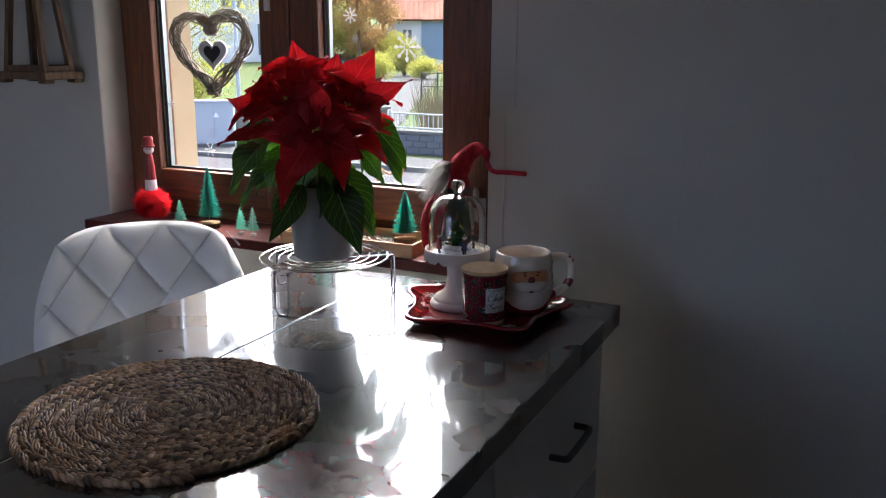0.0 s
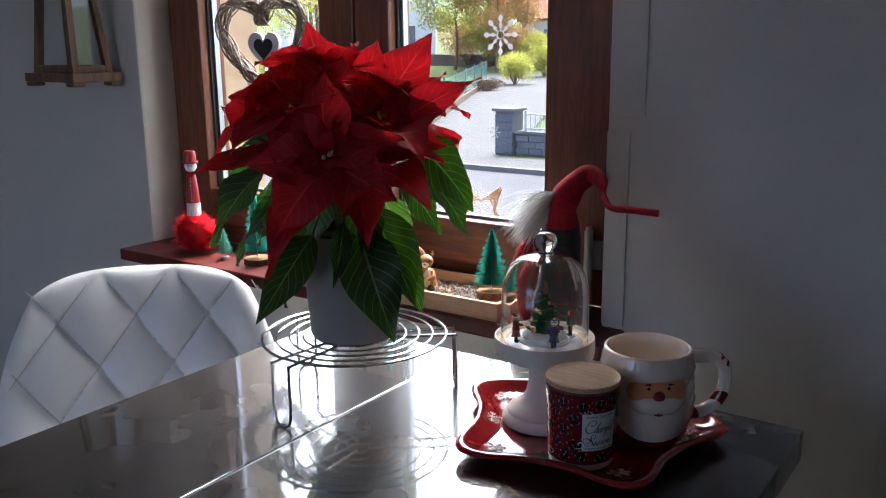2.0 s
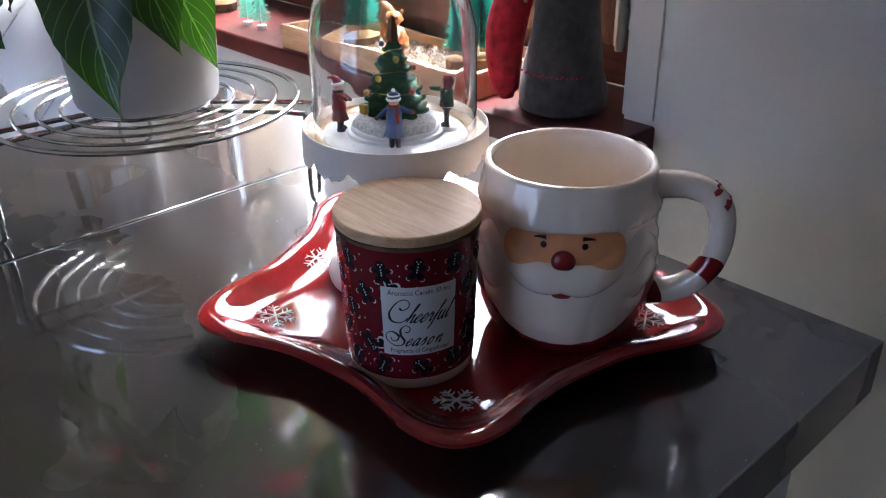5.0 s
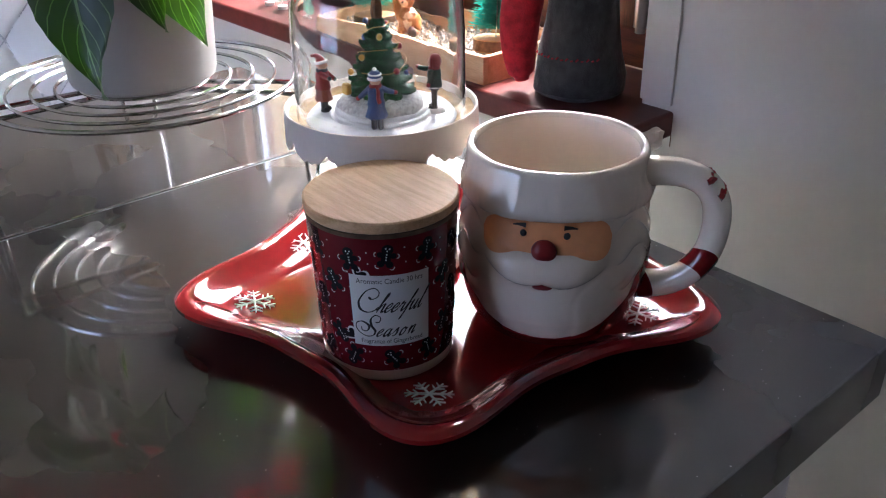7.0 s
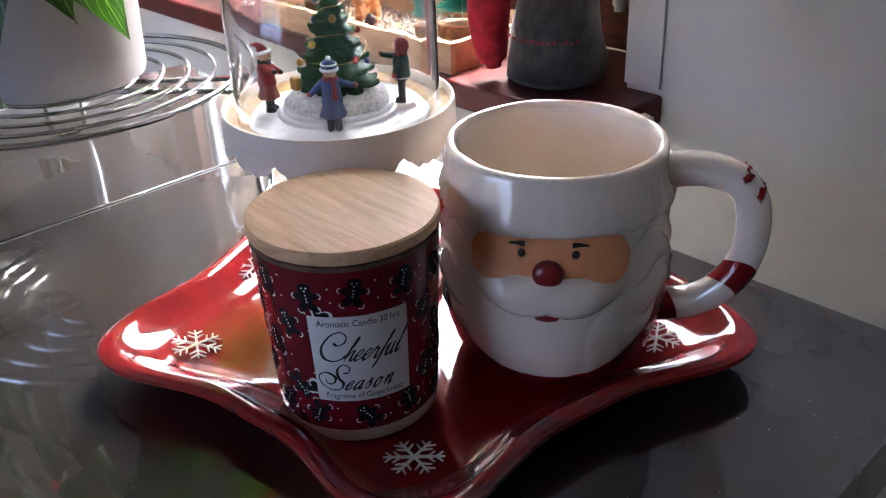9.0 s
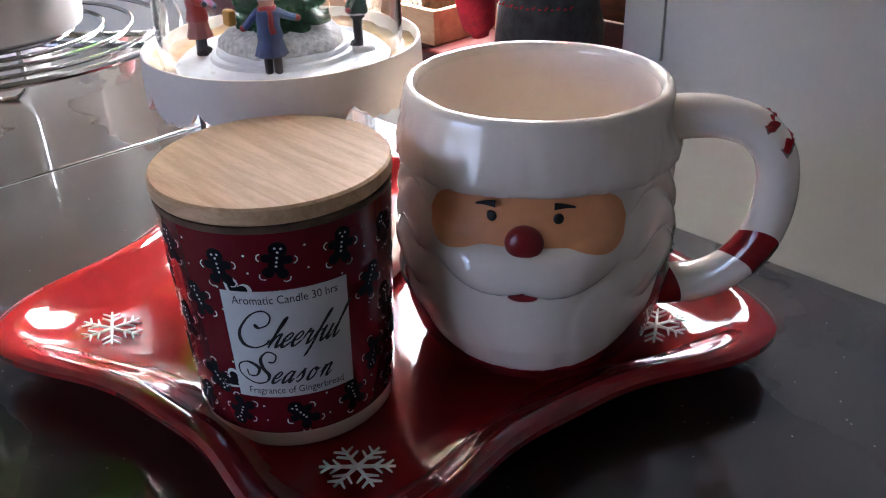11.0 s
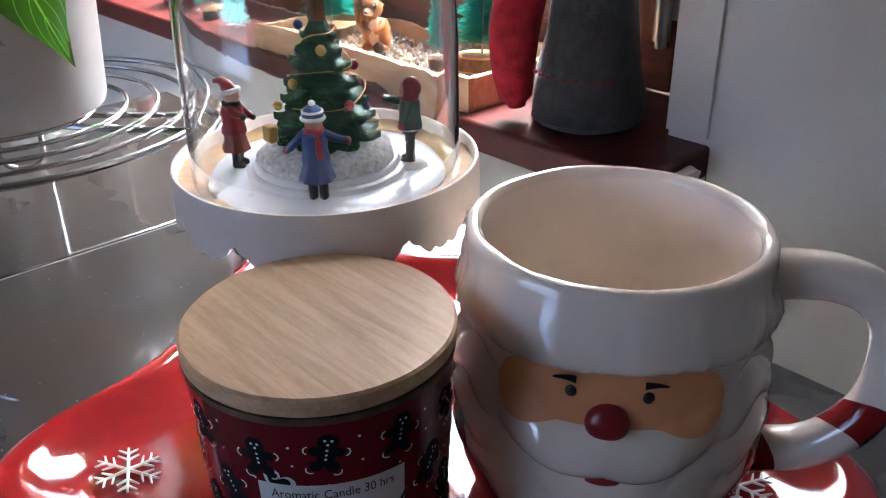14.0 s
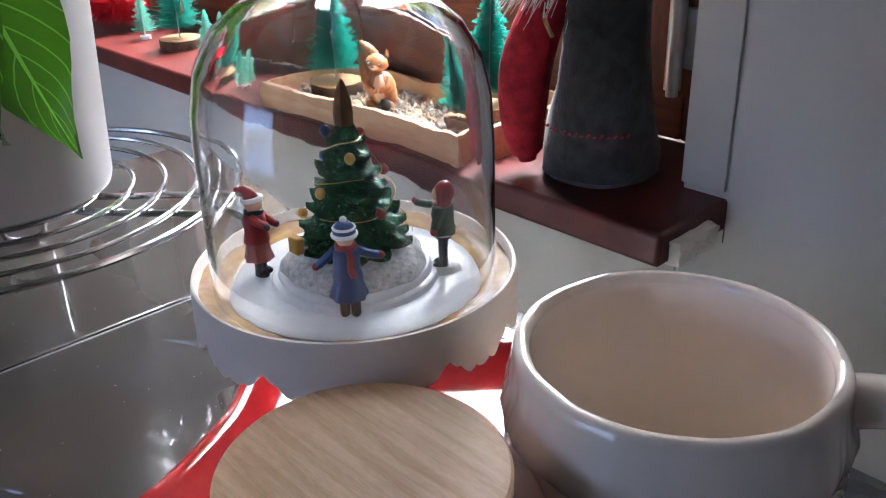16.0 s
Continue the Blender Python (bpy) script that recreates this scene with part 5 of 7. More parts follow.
# ---- wire rack, plant ----
rack = thing("cooling_rack", "round chromed wire cooling rack on the worktop", "cooling rack", pose(-0.865, 1.296, CT, 0, 0, 0))
RZ = 0.0795
for r in (0.116, 0.099, 0.082, 0.065, 0.048, 0.031, 0.014):
    ring = tube([(r * math.cos(2 * math.pi * k / 72), r * math.sin(2 * math.pi * k / 72), RZ) for k in range(72)], 0.00135 if r < 0.11 else 0.0019, 8, True)
    part("ring", ring, CHROME, rack)
for deg in (-92, 41, 163):
    a = radians(deg)
    d, q = Vector((math.cos(a), math.sin(a), 0)), Vector((-math.sin(a), math.cos(a), 0))
    w = 0.0135
    z = Vector((0, 0, 1))
    pts = [d * 0.012 + q * w * 0.5 + z * (RZ - 0.0030), d * 0.06 + q * w * 0.8 + z * (RZ - 0.0030), d * 0.122 + q * w + z * (RZ - 0.0030), d * 0.1275 + q * w + z * (RZ - 0.009), d * 0.128 + q * w + z * 0.014, d * 0.129 + q * w * 0.55 + z * 0.0028,
           d * 0.129 + z * 0.0019, d * 0.129 - q * w * 0.55 + z * 0.0028, d * 0.128 - q * w + z * 0.014, d * 0.1275 - q * w + z * (RZ - 0.009), d * 0.122 - q * w + z * (RZ - 0.0030), d * 0.06 - q * w * 0.8 + z * (RZ - 0.0030), d * 0.012 - q * w * 0.5 + z * (RZ - 0.0030)]
    part("leg", tube(smooth_path(pts, 5), 0.0019, 8), CHROME, rack)

PX, PY, PZ = -0.866, 1.297, CT + RZ + 0.0016
plant = thing("poinsettia", "red poinsettia with dark green leaves in a grey-white pot", "pot plant", pose(PX, PY, PZ, 0, 0, 35.6))
part("pot", lathe([(0, 0), (0.050, 0), (0.0535, 0.002), (0.0548, 0.006), (0.0552, 0.012), (0.0575, 0.05), (0.0605, 0.10), (0.0618, 0.122), (0.0628, 0.1235), (0.0630, 0.133), (0.0622, 0.1345), (0.0600, 0.1340), (0.0592, 0.128), (0.058, 0.112), (0, 0.112)], 80), POT, plant)
part("underside", lathe([(0, -0.0005), (0.0455, -0.0005), (0.0460, 0.0002), (0, 0.0004)], 48), POT_BASE, plant, "unglazed brown underside of the pot")
part("inner_pot", lathe([(0.0570, 0.112), (0.0575, 0.130), (0.0582, 0.1385), (0.0572, 0.139), (0.0560, 0.130), (0.055, 0.113)], 64), SOIL, plant, "dark plastic nursery pot edge")
soil = lathe([(0, 0.126), (0.02, 0.1265), (0.04, 0.125), (0.0555, 0.122)], 48, lambda a, r, z: (r, z + 0.004 * noise.noise(Vector((r * 90 * math.cos(a), r * 90 * math.sin(a), 0)))))
part("soil", soil, SOIL, plant, "dark potting soil")
prng = random.Random(11)


def blade(length, width, curl, droop, lobes, seed, fold=0.25, wave=0.0025):
    """A leaf along +x from its stalk, z up, bent down at the tip, with a fold at the midrib."""
    r = random.Random(seed)
    bm = bmesh.new()
    uv = bm.loops.layers.uv.new("UVMap")
    nu, nv = 22, 9
    rows, where = [], {}
    ph = r.uniform(0, 6)
    for i in range(nu + 1):
        t = i / nu
        w = width * (math.sin(math.pi * t ** 0.80) ** 0.80 * (1 - 0.60 * t ** 3) + 0.02 * (1 - t))
        w *= 1 + lobes * 0.16 * math.sin(t * 13 + ph) * (1 - t)
        ang = droop * t * t
        x = length * (t - droop * droop * t ** 3 / 14)
        z = -length * (droop * t * t / 2.2) + length * curl * t * (1 - t)
        row = []
        for j in range(nv):
            s = 2 * j / (nv - 1) - 1
            lift = fold * abs(s) * w + wave * math.sin(t * 11 + s * 2 + ph) * abs(s) * 1.5 + 0.0008 * math.sin(t * 9 * 2 * math.pi - abs(s) * 3) * abs(s)
            v = bm.verts.new((x + lift * math.sin(ang) * 0.5, s * w, z + lift * math.cos(ang)))
            where[v] = (j / (nv - 1), t)
            row.append(v)
        rows.append(row)
    grid_faces(bm, rows)
    for f in bm.faces:
        for lp in f.loops:
            lp[uv].uv = where[lp.vert]
    return bm


def ending(m, length, droop, tip):
    """The pose m moved so that a blade of that length and droop ends at tip."""
    end = m @ Vector((length * (1 - droop * droop / 14), 0, -length * droop / 2.2))
    return Matrix.Translation(Vector(tip) - end) @ m


def toward(start, tip, roll=0.0, up=(0, 0, 1)):
    """A pose whose +x runs from start to tip."""
    x = (Vector(tip) - Vector(start)).normalized()
    u = Vector(up)
    if abs(x.dot(u.normalized())) > 0.93:
        u = Vector((0, -1, 0.3))
    y = u.cross(x).normalized()
    m = Matrix((x, y, x.cross(y))).transposed().to_4x4()
    return Matrix.Translation(start) @ m @ Matrix.Rotation(roll, 4, "X")


# tips in the plant's own axes: x to the side, y away, z over the pot's foot
CORE = Vector((0.0, 0.0, 0.235))
BRACTS = [(-0.046, 0.010, 0.384, 0.031, 0.120), (0.103, 0.060, 0.368, 0.029, 0.115), (0.158, -0.050, 0.318, 0.022, 0.125), (-0.117, 0.048, 0.312, 0.027, 0.105), (-0.174, -0.080, 0.213, 0.024, 0.135), (-0.073, -0.175, 0.118, 0.029, 0.155),
          (0.010, -0.195, 0.187, 0.034, 0.125), (0.032, -0.134, 0.142, 0.027, 0.115), (0.100, -0.165, 0.188, 0.030, 0.120), (0.118, -0.039, 0.241, 0.032, 0.100), (-0.165, 0.058, 0.281, 0.022, 0.095), (0.06, 0.12, 0.300, 0.032, 0.11),
          (-0.05, 0.125, 0.285, 0.032, 0.11), (-0.120, -0.105, 0.226, 0.033, 0.115), (0.115, -0.10, 0.228, 0.031, 0.105), (-0.035, -0.150, 0.225, 0.036, 0.11), (0.14, 0.085, 0.235, 0.030, 0.10), (-0.135, 0.015, 0.245, 0.030, 0.10),
          (-0.080, -0.060, 0.318, 0.032, 0.09), (0.035, 0.05, 0.362, 0.028, 0.10), (0.120, 0.06, 0.320, 0.026, 0.10), (0.050, -0.115, 0.272, 0.034, 0.095)]
for i, (x, y, z, w, ln) in enumerate(BRACTS):
    tip = Vector((x, y, z))
    out = (tip - CORE).normalized()
    dr = 0.30 if z > 0.28 else 0.55
    hub = tip - out * ln * 0.97
    aim = tip + Vector((0, 0, ln * dr / 2.2))
    at = ending(toward(hub, aim, prng.uniform(-0.35, 0.35), up=(0.25 * x / 0.1, -0.5, 0.8)), ln * 1.06, dr, tip)
    hub = at.translation
    part("bract", blade(ln * 1.06, w * 1.15, 0.10, dr, 0.2, i, 0.22, 0.003), BRACT, plant, at=at)
    part("bract_stalk", tube(smooth_path([tuple(CORE * 0.9 + Vector((x * 0.1, y * 0.1, 0))), tuple(hub.lerp(CORE, 0.5) + Vector((0, 0, 0.004))), tuple(hub)], 4), 0.0014, 6), STEM, plant)
# five flower heads, each a rosette of overlapping bracts round a few buds
HEADS = [(-0.058, -0.040, 0.276), (0.040, -0.052, 0.268), (0.066, 0.012, 0.292), (-0.016, 0.022, 0.318), (-0.090, 0.030, 0.272), (-0.010, -0.105, 0.232)]
for h, at in enumerate(HEADS):
    c = Vector(at)
    axis = (c - Vector((0, 0.0, 0.17))).normalized()
    e1 = axis.orthogonal().normalized()
    e2 = axis.cross(e1)
    for k in range(9):
        inner = k >= 6
        a = k * 2.399 + h * 1.1
        side = e1 * math.cos(a) + e2 * math.sin(a)
        ln = prng.uniform(0.034, 0.048) if inner else prng.uniform(0.072, 0.098)
        rise = prng.uniform(0.5, 0.9) if inner else prng.uniform(0.0, 0.42)
        hub = c + side * 0.006
        part("bract", blade(ln, ln * prng.uniform(0.36, 0.45), 0.14, 0.35 if inner else 0.6, 0.2, 40 + h * 13 + k, 0.22, 0.003), BRACT, plant,
             at=toward(hub, hub + side * ln + axis * ln * (rise + 0.25), prng.uniform(-0.3, 0.3), up=tuple(axis)))
    for k in range(3):
        part("bud", ball(0.0024, tuple(c + axis * 0.010 + e1 * prng.uniform(-0.007, 0.007) + e2 * prng.uniform(-0.007, 0.007)), (1, 1, 1.3), 8, 6), BUD, plant)
    part("stem", tube(smooth_path([(0.15 * c.x, 0.15 * c.y, 0.120), (0.35 * c.x, 0.35 * c.y, 0.19), tuple(c)], 5), 0.0034, 8), STEM, plant)
LEAVES = [(0.058, -0.133, 0.029, 0.033, 0.135), (0.087, -0.053, 0.042, 0.025, 0.105), (0.080, -0.088, 0.060, 0.031, 0.120), (0.150, -0.020, 0.158, 0.029, 0.110), (0.144, -0.024, 0.127, 0.022, 0.100), (0.110, -0.007, 0.127, 0.018, 0.080),
          (-0.158, -0.058, 0.126, 0.037, 0.110), (-0.096, -0.137, 0.055, 0.022, 0.115), (-0.076, -0.058, 0.051, 0.031, 0.105), (-0.146, 0.011, 0.085, 0.022, 0.090), (-0.010, -0.125, 0.093, 0.011, 0.075),
          (-0.07, 0.12, 0.08, 0.030, 0.105), (0.05, 0.13, 0.07, 0.030, 0.105), (-0.12, 0.09, 0.11, 0.032, 0.105), (-0.150, 0.00, 0.165, 0.030, 0.100), (0.020, -0.06, 0.165, 0.024, 0.080),
          (-0.035, -0.070, 0.125, 0.026, 0.080), (0.036, -0.074, 0.120, 0.026, 0.085), (-0.092, -0.055, 0.125, 0.028, 0.085), (-0.118, 0.010, 0.112, 0.028, 0.085), (0.075, 0.06, 0.14, 0.028, 0.085), (0.0, 0.08, 0.13, 0.028, 0.085)]
for i, (x, y, z, w, ln) in enumerate(LEAVES):
    tip = Vector((x, y, z))
    root = Vector((x * 0.10, y * 0.10, 0.185))
    flat = Vector((x, y, 0)).normalized()
    out = (tip - Vector((x * 0.55, y * 0.55, z + 0.10))).normalized()
    hub = tip - out * ln * 0.97
    dr = 0.5
    at = ending(toward(hub, tip + Vector((0, 0, ln * dr / 2.4)) + flat * 0.01, prng.uniform(-0.45, 0.45), up=(0.5 * x, y - 0.09, 0.10)), ln * 1.04, dr, tip)
    hub = at.translation
    part("leaf", blade(ln * 1.04, w * 1.10, 0.12, dr, 0.10, 80 + i, 0.16, 0.003), LEAF, plant, at=at)
    part("leaf_stalk", tube(smooth_path([tuple(root), tuple(root.lerp(hub, 0.55) + Vector((0, 0, 0.014))), tuple(hub)], 4), 0.0014, 6), STEM, plant)

# ---- placemat ----


def placemat():
    b0 = bmesh.new()
    bmesh.ops.create_uvsphere(b0, u_segments=7, v_segments=5, radius=1)
    tmpl = [v.co.copy() for v in b0.verts]
    b0.verts.index_update()
    faces = [[v.index for v in f.verts] for f in b0.faces]
    b0.free()
    rng = random.Random(3)
    pitch, R = 0.0104, 0.186
    verts, polys = [], []
    a, r, turn = 2.0, 0.0, 0
    while True:
        r = pitch * a / (2 * math.pi)
        if r > R:
            break
        turn = int(a / (2 * math.pi))
        ca, sa = math.cos(a), math.sin(a)
        t, o = Vector((-sa, ca, 0)), Vector((ca, sa, 0))
        sl = (0.34 if turn % 2 else -0.24) + rng.uniform(-0.14, 0.14)
        d = (t * math.cos(sl) + o * math.sin(sl) + Vector((0, 0, rng.uniform(-0.12, 0.16)))).normalized()
        e = Vector((0, 0, 1)).cross(d).normalized()
        c = Vector(((r + rng.uniform(-0.0006, 0.0006)) * ca, (r + rng.uniform(-0.0006, 0.0006)) * sa, 0.0052 + rng.uniform(-0.0008, 0.0010)))
        L, W = 0.0112 * rng.uniform(0.85, 1.2), 0.0040 * rng.uniform(0.85, 1.15)
        for k in (-0.45, 0.45):                                # two blades twisted into one strand
            base = len(verts)
            verts.extend(c + e * k * W + d * v.x * L + e * v.y * W * 0.62 + Vector((0, 0, v.z * 0.0052 - 0.0044 * v.x * v.x + 0.0006 * k)) for v in tmpl)
            polys.extend([[base + q for q in f] for f in faces])
        a += 0.0102 / max(r, 0.009)
    me = bpy.data.meshes.new("placemat")
    me.from_pydata(verts, [], polys)
    me.materials.append(SEAGRASS)
    me.polygons.foreach_set("use_smooth", [True] * len(me.polygons))
    t = thing("placemat", "round brown braided seagrass placemat on the worktop", "placemat", pose(-0.750, 0.772, CT))
    tagged(part("braid", me, None, t), kind="stuff")
    # core coloured dark, so the gaps between the strands look shaded
    fb = lathe([(0, 0.0008), (R - 0.004, 0.0008), (R - 0.003, 0.0030), (0, 0.0034)], 72)
    part("core", fb, SEAGRASS_CORE, t)
    return t


placemat()
# the strands differ in tone; the wide spread also imitates shaded gaps and lit tops
sn = SEAGRASS.node_tree
gi, hv = sn.nodes.new("ShaderNodeNewGeometry"), sn.nodes.new("ShaderNodeHueSaturation")
mr = sn.nodes.new("ShaderNodeMapRange")
mr.inputs["To Min"].default_value, mr.inputs["To Max"].default_value = 0.22, 1.5
sb = sn.nodes["Principled BSDF"]
old = sb.inputs["Base Color"].links[0].from_socket
sn.links.new(gi.outputs["Random Per Island"], mr.inputs["Value"]), sn.links.new(mr.outputs[0], hv.inputs["Value"])
sn.links.new(old, hv.inputs["Color"]), sn.links.new(hv.outputs[0], sb.inputs["Base Color"])

# ---- bar chair ----


def chair():
    c = thing("bar_chair", "white quilted leatherette bar chair tucked under the worktop", "chair", pose(-1.330, 1.315, 0, 0, 0, 45))
    # local: x along the backrest, -y towards the sitter's front
    W, Z0, Z1 = 0.218, 0.66, 0.984

    def form(u, v, front):
        """Point of the back shell, u -1..1 across, v 0..1 up."""
        half = W * (0.86 + 0.14 * math.sin(math.pi * min(1, 0.25 + 0.75 * v))) * (1 - 0.10 * max(0, v - 0.55) ** 2 / 0.2)
        top = Z1 - 0.032 * abs(u) ** 4.5
        x, z = half * u, Z0 + (top - Z0) * v
        y = -0.055 * u * u + 0.125 * (v - 0.6) + 0.017
        edge = max(0.0, 1 - max(abs(u), 0) ** 10) ** 0.5 * max(0.0, 1 - max(0, v) ** 14) ** 0.5
        if front:
            p, q = (x + 0.015) / 0.0575, (z - 0.911) / 0.0735
            a, b = (p + q), (p - q)
            puff = abs(math.sin(math.pi * a / 2) * math.sin(math.pi * b / 2))
            y -= (0.012 + 0.019 * puff ** 0.42) * edge
        else:
            y += 0.022 * edge
        return (x, y, z)
    for nm, front, lab in (("backrest", True, "white quilted diamond-stitched backrest"), ("back_shell", False, "white smooth back of the backrest")):
        bm = bmesh.new()
        rows = [[bm.verts.new(form(-1 + 2 * i / 120, j / 100, front)) for j in range(101)] for i in range(121)]
        grid_faces(bm, rows)
        bmesh.ops.recalc_face_normals(bm, faces=bm.faces)
        ob = part(nm, bm, LEATHER, c, lab)
        ob.data.polygons.foreach_set("use_smooth", [True] * len(ob.data.polygons))
    # grey lines along the seams, the shade of the creases put into their colour
    for fam in (-1, 1):
        for k in range(-5, 6):
            pts = []
            for s in range(61):
                q = -2.3 + 3.3 * s / 60
                x, z = (2 * k + fam * q) * 0.0575 - 0.015, q * 0.0735 + 0.911
                v = (z - Z0) / (Z1 - Z0)
                if abs(x) > W * 0.90 or not 0.12 < v < 0.94:
                    continue
                pts.append(Vector((x, form(x / W, v, True)[1] + 0.0002, z)))
            if len(pts) > 3:
                part("seam", tube(pts, 0.0008, 5), THREAD_CREASE, c, "grey line in the seam, standing in for the crease's shade")
    # stitches beside one family of seams
    st = bmesh.new()
    for k in range(-6, 7):
        for s in range(90):
            q = -2.6 + 5.2 * s / 89
            p = 2 * k / 1.0 - q
            x, z = p * 0.0575 - 0.015, q * 0.0735 + 0.911
            v = (z - Z0) / (Z1 - Z0)
            if abs(x) > W * 0.90 or not 0.12 < v < 0.92:
                continue
            f = form(x / W, v, True)
            o = Vector((x + 0.0035, f[1] - 0.0016, z))
            tube([o - Vector((0.0017, 0, -0.0022)), o + Vector((0.0017, 0, -0.0022))], 0.0006, 4, bm=st)
    tagged(part("stitching", st, THREAD_CREASE, c, "grey stitching along the quilt seams"), kind="stuff")
    part("seat", box(0.42, 0.40, 0.07, (0, -0.19, 0.60), 0.03, 4), LEATHER, c)
    part("column", tube([(0, -0.17, 0.03), (0, -0.17, 0.60)], 0.026, 20), CHROME, c)
    part("foot_plate", lathe([(0, 0), (0.2, 0), (0.205, 0.004), (0.19, 0.012), (0.05, 0.03), (0, 0.035)], 48), CHROME, c, at=pose(0, -0.17, 0))
    return c


chair()

# ---- things on the window sill ----


def brush_tree(x, y, h, r, mat, label, base=None, z=SILL_Z, n=520, seed=1, lean=0.0, cat="toy tree"):
    """A bottle-brush tree: twisted wire stem with many bristles, on a wooden foot."""
    rng = random.Random(seed)
    t = thing("bottle_brush_tree", label, cat, pose(x, y, z, 0, lean, rng.uniform(0, 360)), "bottle brush trees on the sill")
    fz = 0.004
    if base == "slice":
        fb = lathe([(0, 0), (r * 0.78, 0), (r * 0.80, 0.001), (r * 0.80, 0.013), (r * 0.77, 0.0142), (0, 0.0142)], 28, lambda a, q, zz: (q * (1 + 0.03 * math.sin(3 * a) + 0.02 * math.sin(8 * a)), zz))
        for f in fb.faces:
            if abs(f.normal.z) < 0.5:
                f.material_index = 1
        part("wood_slice", fb, [PINE, BARK], t, "small wooden slice foot with bark")
        fz = 0.0142
    else:
        part("foot", lathe([(0, 0), (r * 0.42, 0), (r * 0.42, 0.005), (0, 0.0055)], 16), PINE if base else WHITE_WOOD, t)
        fz = 0.005
    part("wire", tube([(0, 0, fz - 0.002), (0, 0, h)], 0.0009, 6), ALU, t)
    bm = bmesh.new()
    turns = max(6, int(h / 0.0150))
    z0 = fz + h * 0.08
    n = int(n * 1.7)
    for k in range(n):
        q = k / n
        zz = z0 + (h - z0) * q
        layer = (q * turns) % 1.0
        rr = r * (1 - q) ** 0.8 * rng.uniform(0.55, 1.10) * (0.62 + 0.40 * (1 - layer)) + 0.0012
        a = q * turns * 2 * math.pi * 1.0 + rng.uniform(-0.12, 0.12) + k * 2.399
        d = Vector((math.cos(a), math.sin(a), 0.14 + rng.uniform(-0.09, 0.09)))
        s = Vector((-d.y, d.x, 0)) * (0.0002 + 0.003 * r)
        o, e = Vector((0, 0, zz)), Vector((0, 0, zz)) + d * rr
        bm.faces.new([bm.verts.new(v) for v in (o - s * 0.3, e - s, e + s, o + s * 0.3)])
        up = Vector((0, 0, 0.0002 + 0.003 * r))
        bm.faces.new([bm.verts.new(v) for v in (o - up * 0.3, e - up, e + up, o + up * 0.3)])
    part("bristles", bm, mat, t, smooth=False)
    return t


brush_tree(-1.600, 1.722, 0.066, 0.019, BRUSH_PALE, "tiny frosted green bottle-brush tree on the sill", None, n=420, seed=2)
brush_tree(-1.506, 1.728, 0.158, 0.034, BRUSH, "green bottle-brush tree on a wooden slice", "slice", n=1500, seed=3)
brush_tree(-1.385, 1.704, 0.068, 0.0175, BRUSH_PALE, "tiny frosted green bottle-brush tree on the sill", None, n=420, seed=4)
brush_tree(-1.348, 1.704, 0.070, 0.0175, BRUSH_PALE, "tiny frosted green bottle-brush tree on the sill", None, n=420, seed=5)

# peg figure on a pompom: one plain carved piece
rng = random.Random(8)
b = ball(0.019, (0, 0, 0.033), (1.12, 1.12, 0.95), 18, 12, mat=3)
b = join(bmesh.new(), b, None, 3)
for k in range(3600):
    a, c2 = rng.uniform(0, 2 * math.pi), rng.uniform(-0.95, 1)
    s2 = math.sqrt(1 - c2 * c2)
    d = Vector((s2 * math.cos(a), s2 * math.sin(a), c2))
    o = Vector((0, 0, 0.034)) + Vector((d.x * 0.024, d.y * 0.024, d.z * 0.021)) * 0.85
    e = o + (d + Vector((rng.uniform(-0.5, 0.5), rng.uniform(-0.5, 0.5), rng.uniform(-0.5, 0.5)))) * rng.uniform(0.010, 0.018)
    if e.z < 0.001:
        e.z = 0.001
    w = d.orthogonal().normalized() * 0.0009
    b.faces.new([b.verts.new(v) for v in (o - w, o + w, e)]).material_index = 3
lathe([(0, 0.062), (0.0115, 0.062), (0.0110, 0.080), (0.0108, 0.083)], 20, bm=b, mat=1)
lathe([(0.0108, 0.083), (0.0095, 0.105), (0.0070, 0.128), (0.0055, 0.134)], 20, bm=b, mat=0)
ball(0.0098, (0, 0, 0.142), (1, 1, 0.95), 18, 12, bm=b, mat=1)
lathe([(0, 0.1475), (0.0125, 0.1475), (0.0125, 0.1500), (0.0098, 0.1505), (0.0092, 0.164), (0.0075, 0.167), (0, 0.168)], 20, bm=b, mat=0)
for k in range(7):
    ball(0.0008, (0.0106 - 0.0004 * k, -0.001, 0.088 + 0.006 * k), (1, 1, 1), 6, 4, bm=b, mat=1)
for sy in (-0.003, 0.003):
    ball(0.0011, (0.0096, sy, 0.1435), (1, 1, 1), 6, 4, bm=b, mat=2)
solid("peg_figure", b, [PAINT_RED, WHITE_WOOD, INK, POMPOM], pose(-1.704, 1.732, SILL_Z, 0, 2, -45) @ Matrix.Scale(1.36, 4), "red and white wooden peg figure on a red pompom", "figurine")

# wooden tray with gravel
wb = thing("wooden_tray", "shallow pale wooden tray filled with gravel on the sill", "tray", pose(-1.058, 1.735, SILL_Z, 0, 0, 0.6))
L, D, Hh = 0.356, 0.140, 0.031
part("bottom", box(L - 0.016, D - 0.016, 0.005, (0, 0, 0.001)), BOX_WOOD, wb)
part("side", box(L, 0.007, Hh, (0, -D / 2 + 0.0035, 0), 0.0008), BOX_WOOD, wb)
part("side", box(L, 0.007, Hh, (0, D / 2 - 0.0035, 0), 0.0008), BOX_WOOD, wb)
part("end", box(0.007, D - 0.0145, Hh - 0.0006, (L / 2 - 0.0036, 0, 0), 0.0008), BOX_WOOD, wb)
